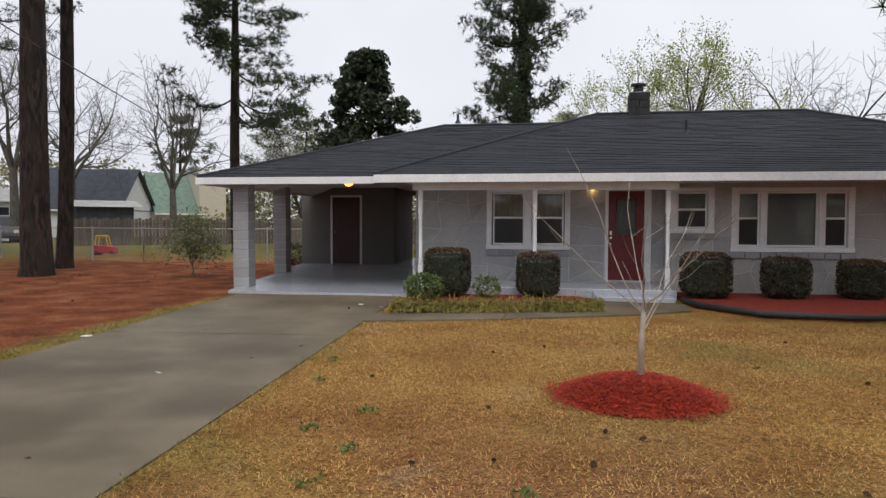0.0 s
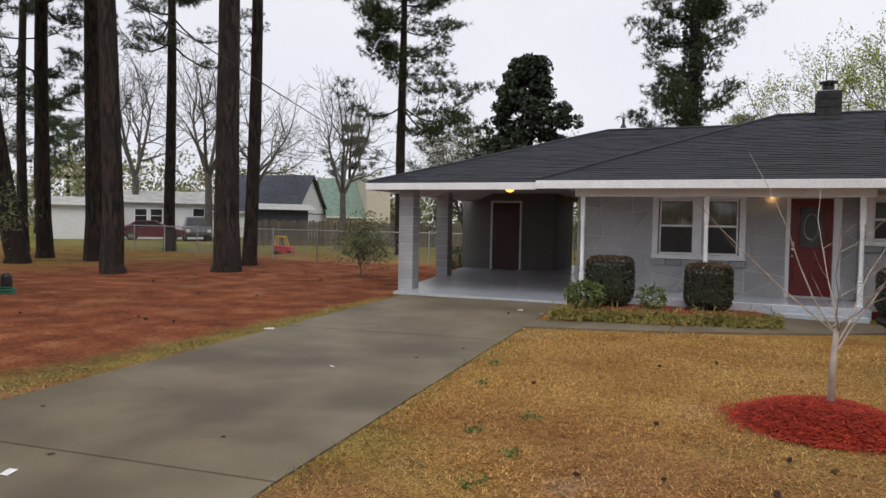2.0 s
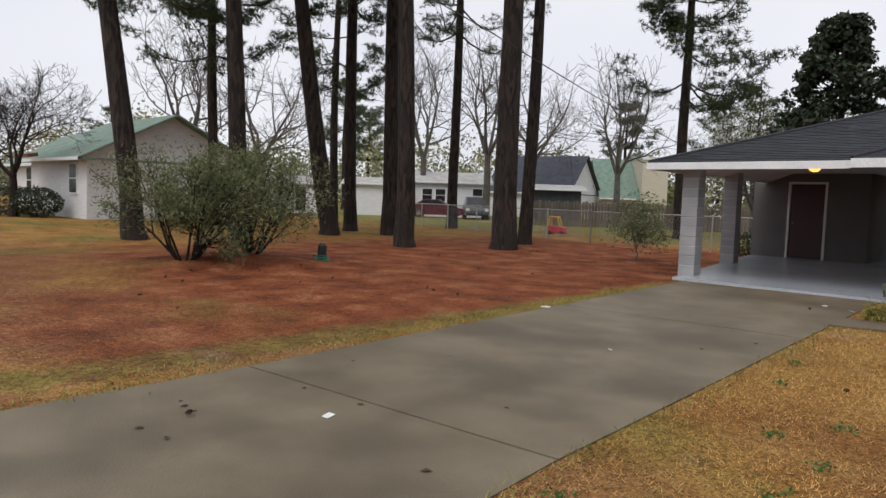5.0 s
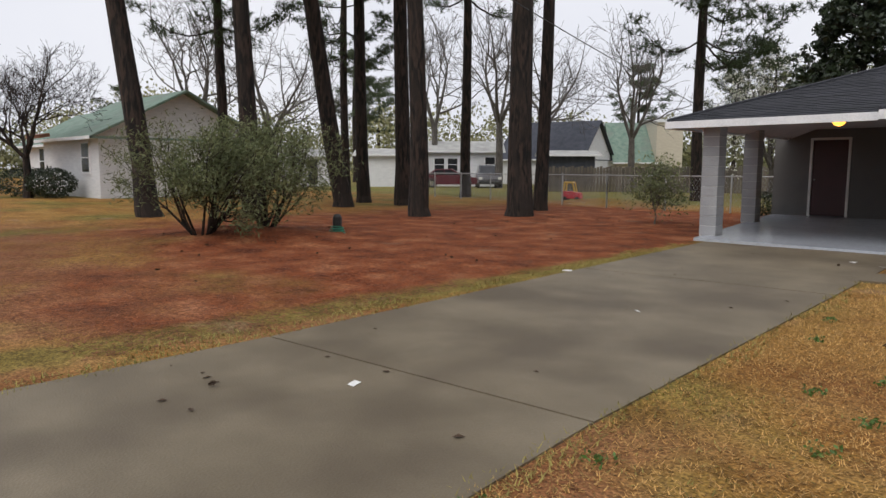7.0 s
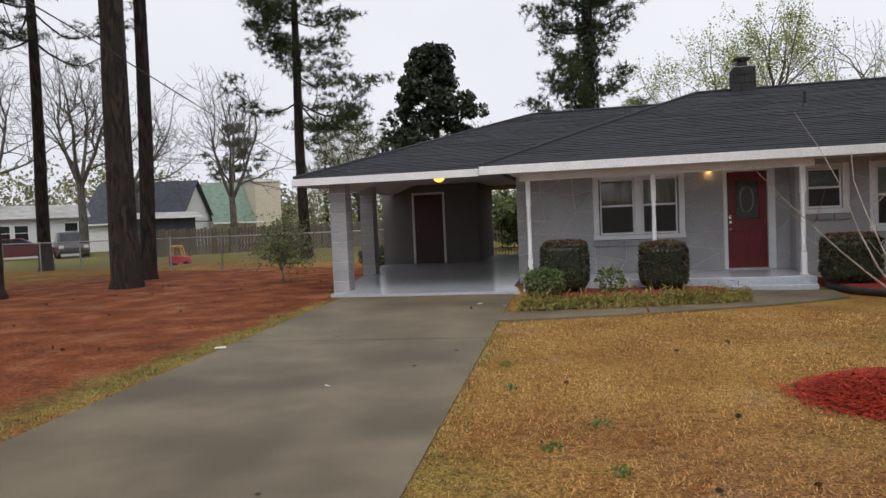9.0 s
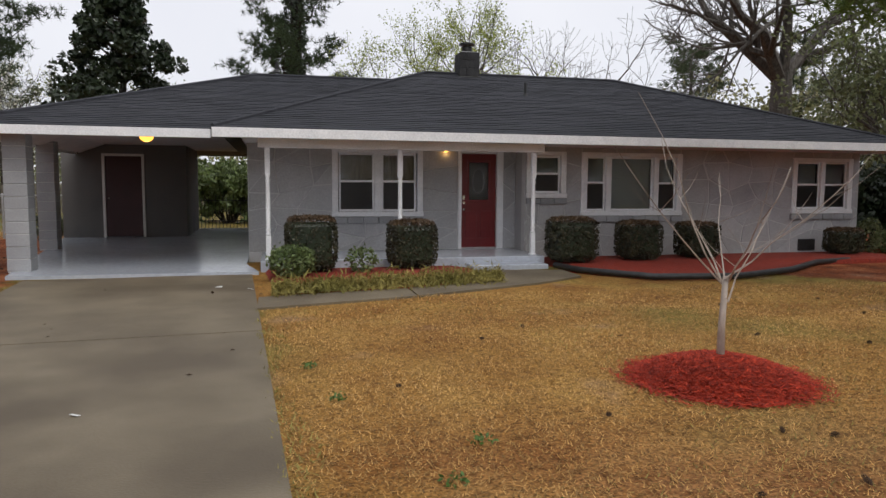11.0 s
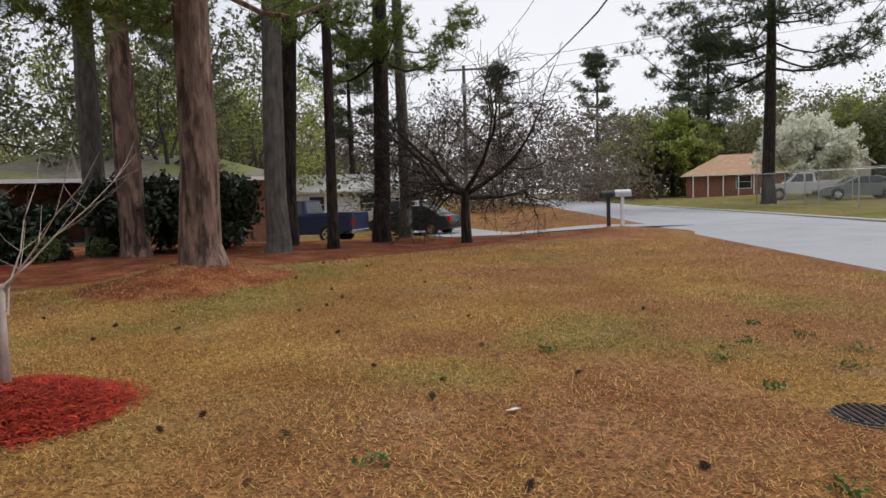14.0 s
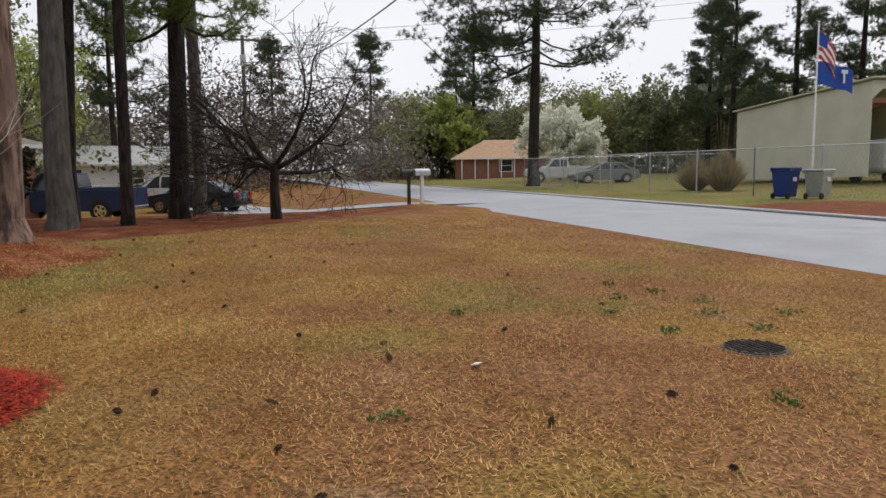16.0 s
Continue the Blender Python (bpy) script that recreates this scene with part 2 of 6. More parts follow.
def ground_material():
    """Dry lawn, greener strips, and reddish pine straw under the trees, with ragged edges."""
    m = bpy.data.materials.new("yard_ground")
    m.use_nodes = True
    n, l = m.node_tree.nodes, m.node_tree.links
    p = n["Principled BSDF"]
    p.inputs["Roughness"].default_value, p.inputs["Specular IOR Level"].default_value = 0.95, 0.2
    geo = n.new("ShaderNodeNewGeometry")
    def noi(s, d=5):
        x = n.new("ShaderNodeTexNoise")
        x.inputs["Scale"].default_value, x.inputs["Detail"].default_value = s, d
        l.new(geo.outputs["Position"], x.inputs["Vector"])
        return x.outputs["Fac"]
    def calc(op, a, b=None, c=None):
        x = n.new("ShaderNodeMath")
        x.operation = op
        for i, v in enumerate((a, b, c)):
            if v is None:
                continue
            if isinstance(v, (int, float)):
                x.inputs[i].default_value = v
            else:
                l.new(v, x.inputs[i])
        return x.outputs[0]
    def ramp(fac, stops):
        x = n.new("ShaderNodeValToRGB")
        e = x.color_ramp.elements
        while len(e) < len(stops):
            e.new(0.5)
        for q, (pos, c) in zip(e, stops):
            q.position, q.color = pos, (*c, 1)
        l.new(fac, x.inputs["Fac"])
        return x.outputs["Color"]
    def blend(fac, a, b, kind="MIX"):
        x = n.new("ShaderNodeMix")
        x.data_type, x.blend_type = "RGBA", kind
        if isinstance(fac, float):
            x.inputs[0].default_value = fac
        else:
            l.new(fac, x.inputs[0])
        l.new(a, x.inputs[6])
        l.new(b, x.inputs[7])
        return x.outputs[2]
    def step(v, lo, hi):
        x = n.new("ShaderNodeMapRange")
        x.interpolation_type = "SMOOTHSTEP"
        x.inputs["From Min"].default_value, x.inputs["From Max"].default_value = lo, hi
        l.new(v, x.inputs["Value"])
        return x.outputs[0]
    sep = n.new("ShaderNodeSeparateXYZ")
    l.new(geo.outputs["Position"], sep.inputs[0])
    X, Y = sep.outputs[0], sep.outputs[1]
    fine, mid, big = noi(45, 8), noi(1.1, 6), noi(0.28, 4)
    lawn = ramp(mid, [(0.32, (0.25, 0.115, 0.028)), (0.5, (0.33, 0.175, 0.045)), (0.68, (0.40, 0.235, 0.065))])
    green = ramp(noi(2.2, 6), [(0.35, (0.13, 0.115, 0.022)), (0.65, (0.25, 0.20, 0.05))])
    lawn = blend(step(big, 0.46, 0.66), lawn, green)
    reddish = ramp(mid, [(0.3, (0.22, 0.085, 0.03)), (0.7, (0.33, 0.16, 0.075))])
    dirt = calc("MULTIPLY", step(Y, -9.0, -12.5), step(noi(0.5, 4), 0.36, 0.60))
    lawn = blend(dirt, lawn, reddish)
    straw = ramp(noi(1.4, 8), [(0.30, (0.10, 0.024, 0.009)), (0.5, (0.26, 0.070, 0.022)), (0.68, (0.42, 0.17, 0.078))])
    wob = calc("MULTIPLY", calc("SUBTRACT", noi(0.5, 6), 0.5), 7.0)
    wob2 = calc("MULTIPLY", calc("SUBTRACT", noi(2.0, 6), 0.5), 0.8)
    # straw west of the drive, thinning out towards the neighbour's lawn and the street
    left = calc("MULTIPLY", step(calc("ADD", X, wob2), -7.25, -7.65), step(calc("ADD", X, wob), -23.0, -17.0))
    left = calc("MULTIPLY", left, step(calc("ADD", Y, wob), 9.5, 6.5))
    left = calc("MULTIPLY", left, step(calc("ADD", calc("ADD", Y, calc("MULTIPLY", X, 0.28)), wob), -16.5, -13.5))
    # straw bed along the east boundary
    edge = calc("ADD", calc("MULTIPLY", calc("ADD", Y, 12.0), 0.95), X)
    right = calc("MULTIPLY", step(calc("ADD", edge, calc("MULTIPLY", wob2, 1.2)), 12.3, 12.9), step(calc("ADD", X, wob2), 17.6, 17.0))
    right = calc("MULTIPLY", right, step(calc("ADD", Y, wob2), -17.3, -16.8))
    mx, my = calc("DIVIDE", calc("SUBTRACT", X, 6.0), 2.1), calc("DIVIDE", calc("ADD", Y, 7.9), 1.5)
    mound = calc("ADD", calc("ADD", calc("MULTIPLY", mx, mx), calc("MULTIPLY", my, my)), wob2)
    mask = calc("MAXIMUM", calc("MAXIMUM", left, right), step(mound, 1.1, 0.85))
    col = blend(mask, lawn, straw)
    fringe = calc("MULTIPLY", step(calc("ADD", X, wob2), -7.9, -7.45), step(calc("ADD", X, wob2), -6.9, -7.2))
    col = blend(calc("MULTIPLY", fringe, 0.8), col, green)
    gfar = calc("MAXIMUM", step(Y, -23.5, -24.5), calc("MULTIPLY", step(calc("ADD", Y, wob), 9.0, 13.0), step(X, 10.0, -12.0)))
    gcol = ramp(noi(0.35, 5), [(0.35, (0.14, 0.15, 0.035)), (0.55, (0.24, 0.21, 0.06)), (0.7, (0.22, 0.135, 0.06))])
    col = blend(gfar, col, gcol)
    clay = calc("MULTIPLY", calc("MULTIPLY", step(calc("ADD", X, wob2), 13.6, 12.9), step(calc("ADD", Y, wob2), -29.5, -28.9)), step(Y, -23.6, -24.0))
    rc = ramp(noi(3, 6), [(0.3, (0.16, 0.05, 0.02)), (0.7, (0.26, 0.09, 0.04))])
    col = blend(clay, col, rc)
    sand = calc("MULTIPLY", step(noi(0.9, 7), 0.60, 0.72), 0.5)
    sc = ramp(mid, [(0.3, (0.26, 0.16, 0.10)), (0.7, (0.36, 0.25, 0.17))])
    col = blend(sand, col, sc)
    clump = ramp(noi(13, 6), [(0.34, (0.62, 0.58, 0.55)), (0.56, (1.06, 1.06, 1.05))])
    col = blend(1.0, col, clump, "MULTIPLY")
    gr = ramp(fine, [(0.33, (0.38, 0.38, 0.38)), (0.67, (1.40, 1.40, 1.40))])
    col = blend(1.0, col, gr, "MULTIPLY")
    l.new(col, p.inputs["Base Color"])
    bn = n.new("ShaderNodeBump")
    bn.inputs["Strength"].default_value, bn.inputs["Distance"].default_value = 0.7, 0.03
    l.new(fine, bn.inputs["Height"])
    l.new(bn.outputs["Normal"], p.inputs["Normal"])
    return m


GROUND = ground_material()


# ---- mesh kit ----
class B:
    """A heap of vertices and faces that becomes one mesh."""
    def __init__(self):
        self.v, self.f = [], []

    def add(self, vs, fs):
        k = len(self.v)
        self.v.extend(tuple(p) for p in vs)
        self.f.extend(tuple(i + k for i in q) for q in fs)
        return self

    def box(self, x0, y0, z0, x1, y1, z1, c=0.0):
        x0, x1 = min(x0, x1), max(x0, x1)
        y0, y1 = min(y0, y1), max(y0, y1)
        z0, z1 = min(z0, z1), max(z0, z1)
        if c <= 0:
            return self.add([(x, y, z) for z in (z0, z1) for y in (y0, y1) for x in (x0, x1)],
                            [(0, 2, 3, 1), (4, 5, 7, 6), (0, 1, 5, 4), (2, 6, 7, 3), (0, 4, 6, 2), (1, 3, 7, 5)])
        bm = bmesh.new()
        bmesh.ops.create_cube(bm, size=1)
        for q in bm.verts:
            q.co = Vector(((x0 + x1) / 2 + q.co.x * (x1 - x0), (y0 + y1) / 2 + q.co.y * (y1 - y0), (z0 + z1) / 2 + q.co.z * (z1 - z0)))
        bmesh.ops.bevel(bm, geom=bm.edges[:], offset=c, segments=2, affect="EDGES", profile=0.5)
        bm.verts.index_update()
        self.add([q.co[:] for q in bm.verts], [[q.index for q in fc.verts] for fc in bm.faces])
        bm.free()
        return self

    def tube(self, pts, radii, n=8, caps=True):
        pts = [Vector(p) for p in pts]
        if not isinstance(radii, (list, tuple)):
            radii = [radii] * len(pts)
        k = len(self.v)
        u = None
        for i, p in enumerate(pts):
            d = (pts[min(i + 1, len(pts) - 1)] - pts[max(i - 1, 0)]).normalized()
            if u is None:
                u = d.orthogonal().normalized()
            else:
                u = (u - d * u.dot(d)).normalized()
            w = d.cross(u)
            for j in range(n):
                a = 2 * math.pi * j / n
                self.v.append(tuple(p + (u * math.cos(a) + w * math.sin(a)) * radii[i]))
        for i in range(len(pts) - 1):
            for j in range(n):
                j2 = (j + 1) % n
                self.f.append((k + i * n + j, k + i * n + j2, k + (i + 1) * n + j2, k + (i + 1) * n + j))
        if caps:
            self.f.append(tuple(k + j for j in reversed(range(n))))
            self.f.append(tuple(k + (len(pts) - 1) * n + j for j in range(n)))
        return self

    def prism(self, poly, z0, z1):
        n = len(poly)
        return self.add([(x, y, z0) for x, y in poly] + [(x, y, z1) for x, y in poly],
                        [tuple(reversed(range(n))), tuple(range(n, 2 * n))] + [(i, (i + 1) % n, n + (i + 1) % n, n + i) for i in range(n)])

    def turn(self, m, k=0):
        for i in range(k, len(self.v)):
            self.v[i] = tuple(m @ Vector(self.v[i]))
        return self

    def dome(self, c, rx, ry, rz, n=12, m=6, full=True):
        k = len(self.v)
        lo = -m if full else 0
        for i in range(lo, m + 1):
            a = math.pi / 2 * i / m
            for j in range(n):
                b = 2 * math.pi * j / n
                self.v.append((c[0] + rx * math.cos(a) * math.cos(b), c[1] + ry * math.cos(a) * math.sin(b), c[2] + rz * math.sin(a)))
        for i in range(m - lo):
            for j in range(n):
                self.f.append((k + i * n + j, k + i * n + (j + 1) % n, k + (i + 1) * n + (j + 1) % n, k + (i + 1) * n + j))
        return self


def mesh(name, b, material, smooth=False):
    me = bpy.data.meshes.new(name)
    me.from_pydata(b.v, [], b.f)
    me.materials.append(material)
    if smooth:
        me.polygons.foreach_set("use_smooth", [True] * len(me.polygons))
    me.update()
    return me


def part(name, b, material, parent, label="", smooth=False):
    ob = new(name, b if isinstance(b, bpy.types.Mesh) else mesh(name, b, material, smooth))
    ob.parent = parent
    if label:
        tagged(ob, label)
    return ob


def thing(name, label, category, at=(0, 0, 0), rz=0.0, group="", kind=""):
    ob = new(name)
    ob.matrix_basis = pose(*at, 0, 0, rz)
    return tagged(ob, label, category, group, kind)


def solid(name, b, material, label, category="", kind="", group="", smooth=False):
    return tagged(new(name, mesh(name, b, material, smooth)), label, category, group, kind)


def quads(name, corners, material):
    """A mesh from an array of shape (n, k, 3): n faces of k corners each."""
    n, k, _ = corners.shape
    me = bpy.data.meshes.new(name)
    me.vertices.add(n * k)
    me.vertices.foreach_set("co", corners.astype(np.float32).ravel())
    me.loops.add(n * k)
    me.loops.foreach_set("vertex_index", np.arange(n * k, dtype=np.int32))
    me.polygons.add(n)
    me.polygons.foreach_set("loop_start", np.arange(0, n * k, k, dtype=np.int32))
    me.update(calc_edges=True)
    me.materials.append(material)
    return me


def unit(rng, n):
    d = rng.normal(size=(n, 3))
    return d / np.linalg.norm(d, axis=1)[:, None]


def leaf_faces(rng, pts, size, slim=0.5, up=0.0):
    """Pointed leaf quads with random turns at the points."""
    n = len(pts)
    a = unit(rng, n)
    a[:, 2] += up
    a /= np.linalg.norm(a, axis=1)[:, None]
    b = np.cross(a, unit(rng, n))
    b /= np.linalg.norm(b, axis=1)[:, None] + 1e-9
    s = size * rng.uniform(0.6, 1.3, (n, 1))
    return np.stack([pts - a * s * 0.5, pts + b * s * slim * 0.5, pts + a * s * 0.5, pts - b * s * slim * 0.5], axis=1)


def needle_faces(rng, pts, length, per, width, out=None):
    """Tufts of thin pointed needles round each point."""
    n = len(pts) * per
    base = np.repeat(pts, per, axis=0)
    a = unit(rng, n)
    a[:, 2] += 0.25
    a /= np.linalg.norm(a, axis=1)[:, None]
    b = np.cross(a, unit(rng, n))
    b /= np.linalg.norm(b, axis=1)[:, None] + 1e-9
    L = length * rng.uniform(0.6, 1.2, (n, 1))
    return np.stack([base - b * width, base + b * width, base + a * L], axis=1)


def height(x, y):
    """The lie of the land: level yard, falling to the east drive, rising slightly over the street."""
    def s(v, lo, hi):
        k = min(1.0, max(0.0, (v - lo) / (hi - lo)))
        return k * k * (3 - 2 * k)
    z = -0.6 * s(x, 16, 27) * s(y, -17.5, -13)
    z += 0.22 * s(-x, 18, 30) * s(-y, -8, 0) * s(y, -17.5, -14)
    z += 0.15 * s(-y, 24, 27) + 0.45 * s(-y, 29, 50) * s(x, -5, 20)
    z += 0.38 * math.exp(-((x - 6.0) ** 2 / 2.4 + (y + 7.9) ** 2 / 1.4))
    z += 0.22 * math.exp(-((x + 14.9) ** 2 + (y + 8.4) ** 2) / 2.6)
    z += 0.22 * math.exp(-((x + 17.5) ** 2 / 4 + (y - 10.5) ** 2 / 1.5))
    z += 0.2 * math.exp(-((x - 16.6) ** 2 / 1.5 + (y + 16.2) ** 2 / 1.5))
    r = math.hypot(x, y)
    return z + (0.02 * noise.noise((x * 0.35, y * 0.35, 0)) if -20 < x < 20 and -16.5 < y < -5 else 0) * s(abs(x + 5.5), 2.4, 4)


# ---- ground, drive, walk, street ----
def make_ground():
    xs = sorted(set([-900, -500, -250, -150, -100, -70] + [-50 + i * 2 for i in range(14)] + [-22 + i * 0.5 for i in range(88)] + [22 + i * 2 for i in range(20)] + [70, 100, 150, 250, 500, 900]))
    ys = sorted(set([-900, -400, -200, -120, -80, -60, -50, -42, -36] + [-32 + i for i in range(12)] + [-20 + i * 0.5 for i in range(64)] + [12 + i * 2 for i in range(15)] + [50, 70, 100, 150, 250, 500, 900]))
    b = B()
    n = len(xs)
    for y in ys:
        for x in xs:
            b.v.append((x, y, height(x, y)))
    for j in range(len(ys) - 1):
        for i in range(n - 1):
            b.f.append((j * n + i, j * n + i + 1, (j + 1) * n + i + 1, (j + 1) * n + i))
    return solid("ground", b, GROUND, "dry tan lawn with reddish pine straw under the trees", "ground", "structure", smooth=True)


make_ground()

# driveway: three pours with dark joints between them; its west edge flares towards the carport
def drive_left(y):
    return -6.55 - 0.085 * (y + 14)


def drive_right(y):
    return -3.62 - 0.05 * (y + 12.3)


driveway = thing("driveway", "weathered grey-brown concrete driveway with dark joints", "driveway", kind="structure")
JOINTS = (-18.2, -12.36, -6.90, -2.0)     # where the pours meet, on the east edge; each joint runs 4 degrees off square


def drive_line(y, gap):
    """West and east end of a joint line."""
    skew = 0 if y == -18.2 else 0.075 * (drive_right(y) - drive_left(y))
    return (drive_left(y - skew), y - skew + gap), (drive_right(y), y + gap)


for y0, y1 in zip(JOINTS, JOINTS[1:]):
    (xa, ya), (xb, yb) = drive_line(y0, 0.012)
    (xd, yd), (xc, yc) = drive_line(y1, -0.012)
    if y0 == -18.2:
        xa, xb = xa - 0.25, xb + 0.3
    part("concrete_panel", B().prism([(xa, ya), (xb, yb), (xc, yc), (xd, yd)], -0.1, 0.014), CONC, driveway)
for y in JOINTS[1:3]:
    (xa, ya), (xb, yb) = drive_line(y, -0.014)
    part("joint", B().prism([(xa, ya), (xb, yb), (xb, yb + 0.028), (xa, ya + 0.028)], -0.1, 0.004), CRACK, driveway, "dark dirt-filled joint")

walkway = thing("walkway", "brownish concrete garden walk along the planting bed", "path", kind="structure")
part("walk_panel", B().prism([(-3.97, -5.62), (-1.9, -5.05), (-1.9, -4.3), (-3.97, -4.75)], -0.1, 0.03), CONC, walkway)
part("walk_panel", B().prism([(-1.87, -5.04), (0.2, -4.15), (1.2, -3.5), (1.25, -2.6), (-0.35, -2.3), (-0.45, -3.6), (-1.87, -4.29)], -0.1, 0.03), CONC, walkway)

road = thing("road", "pale blue-grey asphalt street with rough edges", "road", kind="structure")
b = B()
rx = [-300, -120, -60, -30, -15, -5, 5, 15, 25, 35, 50, 70, 100, 150]
for i, x in enumerate(rx):
    bend = 0.0016 * max(0, x - 30) ** 1.7
    wob = 0.06 * math.sin(x * 1.7)
    z = 0.03 + (0.15 if x > 60 else 0)
    b.v += [(x, -18.0 + bend + wob, z - 0.026), (x, -21.0 + bend, z + 0.05), (x, -24.3 + bend + wob, z)]
for i in range(len(rx) - 1):
    k = i * 3
    b.f += [(k, k + 1, k + 4, k + 3), (k + 1, k + 2, k + 5, k + 4)]
b.f = [tuple(reversed(q)) for q in b.f]
part("asphalt", b, ROADM, road, smooth=True)
kerb = thing("kerb", "broken pale concrete kerb strip along the street", "kerb", kind="structure")
for i in range(26):
    x = -20 + i * 2.6
    bend = 0.0016 * max(0, x + 1.3 - 30) ** 1.7
    part("kerb_stone", B().box(x, -24.72 + bend, -0.02, x + 2.56, -24.34 + bend, 0.09, 0.02), ROADM, kerb)
east_b = B()
for i in range(15):
    k = i / 14
    x, y = 19 + 21 * k, -17.6 + 9.4 * min(1, k * 1.25) ** .7
    w = 1.6 + .9 * k
    for yy in (y - w, y + w):
        east_b.v.append((x, yy, height(x, yy) + .05))
    if i:
        east_b.f.append((2 * i - 2, 2 * i, 2 * i + 1, 2 * i - 1))
east_drive = solid("east_driveway", east_b, ROADM, "pale concrete driveway of the neighbouring house", "driveway", "structure")
manhole = thing("manhole_cover", "dark round iron manhole cover set in the lawn", "manhole cover", (-0.62, -14.5, height(-0.62, -14.5) - 0.02))
part("rim", B().tube([(0, 0, 0), (0, 0, 0.025)], 0.215, 28), BARKGREY, manhole)
part("lid", B().tube([(0, 0, 0.02), (0, 0, 0.036)], 0.19, 28), BARKGREY, manhole)
for i in range(-4, 5):
    w = math.sqrt(0.18 ** 2 - (i * 0.04) ** 2)
    part("ridge", B().box(-w, i * 0.04 - 0.009, 0.036, w, i * 0.04 + 0.009, 0.043), BARK, manhole)

# ---- the house ----
TOP = 2.34          # underside of the eaves
FX0, FX1, DEPTH = -4.25, 9.5, 7.4
YE, XC = -0.6, 1.26     # the east part of the front stands forward
house = thing("house", "single-storey grey painted stone house with dark hip roof", "house", kind="structure")


def wall_with_holes(name, x0, x1, y0, y1, z0, z1, holes, material, parent, label=""):
    """A wall along x, cut by openings (xa, za, xb, zb) that go right through."""
    b = B()
    xs = sorted({x0, x1, *[h[0] for h in holes], *[h[2] for h in holes]})
    zs = sorted({z0, z1, *[h[1] for h in holes], *[h[3] for h in holes]})
    for i in range(len(xs) - 1):
        for j in range(len(zs) - 1):
            cx, cz = (xs[i] + xs[i + 1]) / 2, (zs[j] + zs[j + 1]) / 2
            if any(h[0] < cx < h[2] and h[1] < cz < h[3] for h in holes):
                continue
            b.box(xs[i], y0, zs[j], xs[i + 1], y1, zs[j + 1])
    return part(name, b, material, parent, label)


PORCHZ = 0.2
HOLES = [(-2.60, 0.90, -0.78, 2.26), (0.0, PORCHZ, 0.97, 2.28)]
HOLES_E = [(1.31, 1.29, 2.14, 2.24), (2.52, 0.92, 4.84, 2.24), (7.7, 0.95, 9.28, 2.2)]
wall_with_holes("wall_south", FX0, XC, 0.0, 0.2, -0.1, TOP + 0.1, HOLES, MORTAR, house, "grey painted stone front wall")
wall_with_holes("wall_south", XC, FX1, YE, YE + 0.2, -0.1, TOP + 0.1, HOLES_E, MORTAR, house, "grey painted stone front wall, standing forward")
part("wall_return", B().box(XC, YE + 0.2, -0.1, XC + 0.2, 0.2, TOP + 0.1), STONE, house)
part("wall_west", B().box(FX0, 0.2, -0.1, FX0 + 0.2, DEPTH, TOP + 0.1), SHADEDBLOCK, house)
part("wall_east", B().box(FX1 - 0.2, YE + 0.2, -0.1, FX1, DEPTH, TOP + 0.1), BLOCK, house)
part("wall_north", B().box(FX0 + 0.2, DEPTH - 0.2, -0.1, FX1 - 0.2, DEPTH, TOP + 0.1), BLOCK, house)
part("room_floor", B().box(FX0 + 0.2, 0.2, 0.05, FX1 - 0.2, DEPTH - 0.2, 0.2), INSIDE, house)
part("room_partition", B().box(FX0 + 0.2, 3.4, 0.2, FX1 - 0.2, 3.5, TOP), INSIDE, house)
for x in (-0.4, 2.3, 6.2):
    part("room_partition", B().box(x, 0.2, 0.2, x + 0.1, 3.4, TOP), INSIDE, house)
ceil = solid("ceiling", B().box(FX0 + 0.2, 0.2, TOP + 0.02, FX1 - 0.2, DEPTH - 0.2, TOP + 0.1), SOFFIT, "plain pale ceiling inside the house", "ceiling", "structure")

# roof: courses of shingles stepping up each slope
def slope(b, e0, e1, r0, r1, courses, rng, lift=0.012):
    """Courses of single shingles from the eave e0-e1 to the ridge r0-r1."""
    e0, e1, r0, r1 = (Vector(q) for q in (e0, e1, r0, r1))
    nrm = (e1 - e0).cross(r0 - e0)
    if nrm.length < 1e-6:
        nrm = (e1 - e0).cross(r1 - e0)
    nrm.normalize()
    if nrm.z < 0:
        nrm = -nrm
    along = (e1 - e0).normalized()
    for i in range(courses):
        a, c = i / courses, min(1.0, (i + 1.08) / courses)
        p0, p1, q0, q1 = e0.lerp(r0, a), e1.lerp(r1, a), e0.lerp(r0, c), e1.lerp(r1, c)
        w = (p1 - p0).length
        if w < 0.05:
            continue
        n = max(1, int(w / 0.9))
        cut = [0.0] + sorted(min(1, max(0, (k + rng.uniform(-0.3, 0.3)) / n)) for k in range(1, n)) + [1.0]
        for k in range(len(cut) - 1):
            s0, s1 = cut[k], cut[k + 1]
            h = lift * rng.uniform(0.7, 1.4)
            A, Bq, C, D = p0.lerp(p1, s0), p0.lerp(p1, s1), q0.lerp(q1, s1), q0.lerp(q1, s0)
            b.add([A, Bq, A + nrm * h, Bq + nrm * h, C + nrm * 0.002, D + nrm * 0.002], [(0, 1, 3, 2), (2, 3, 4, 5)])


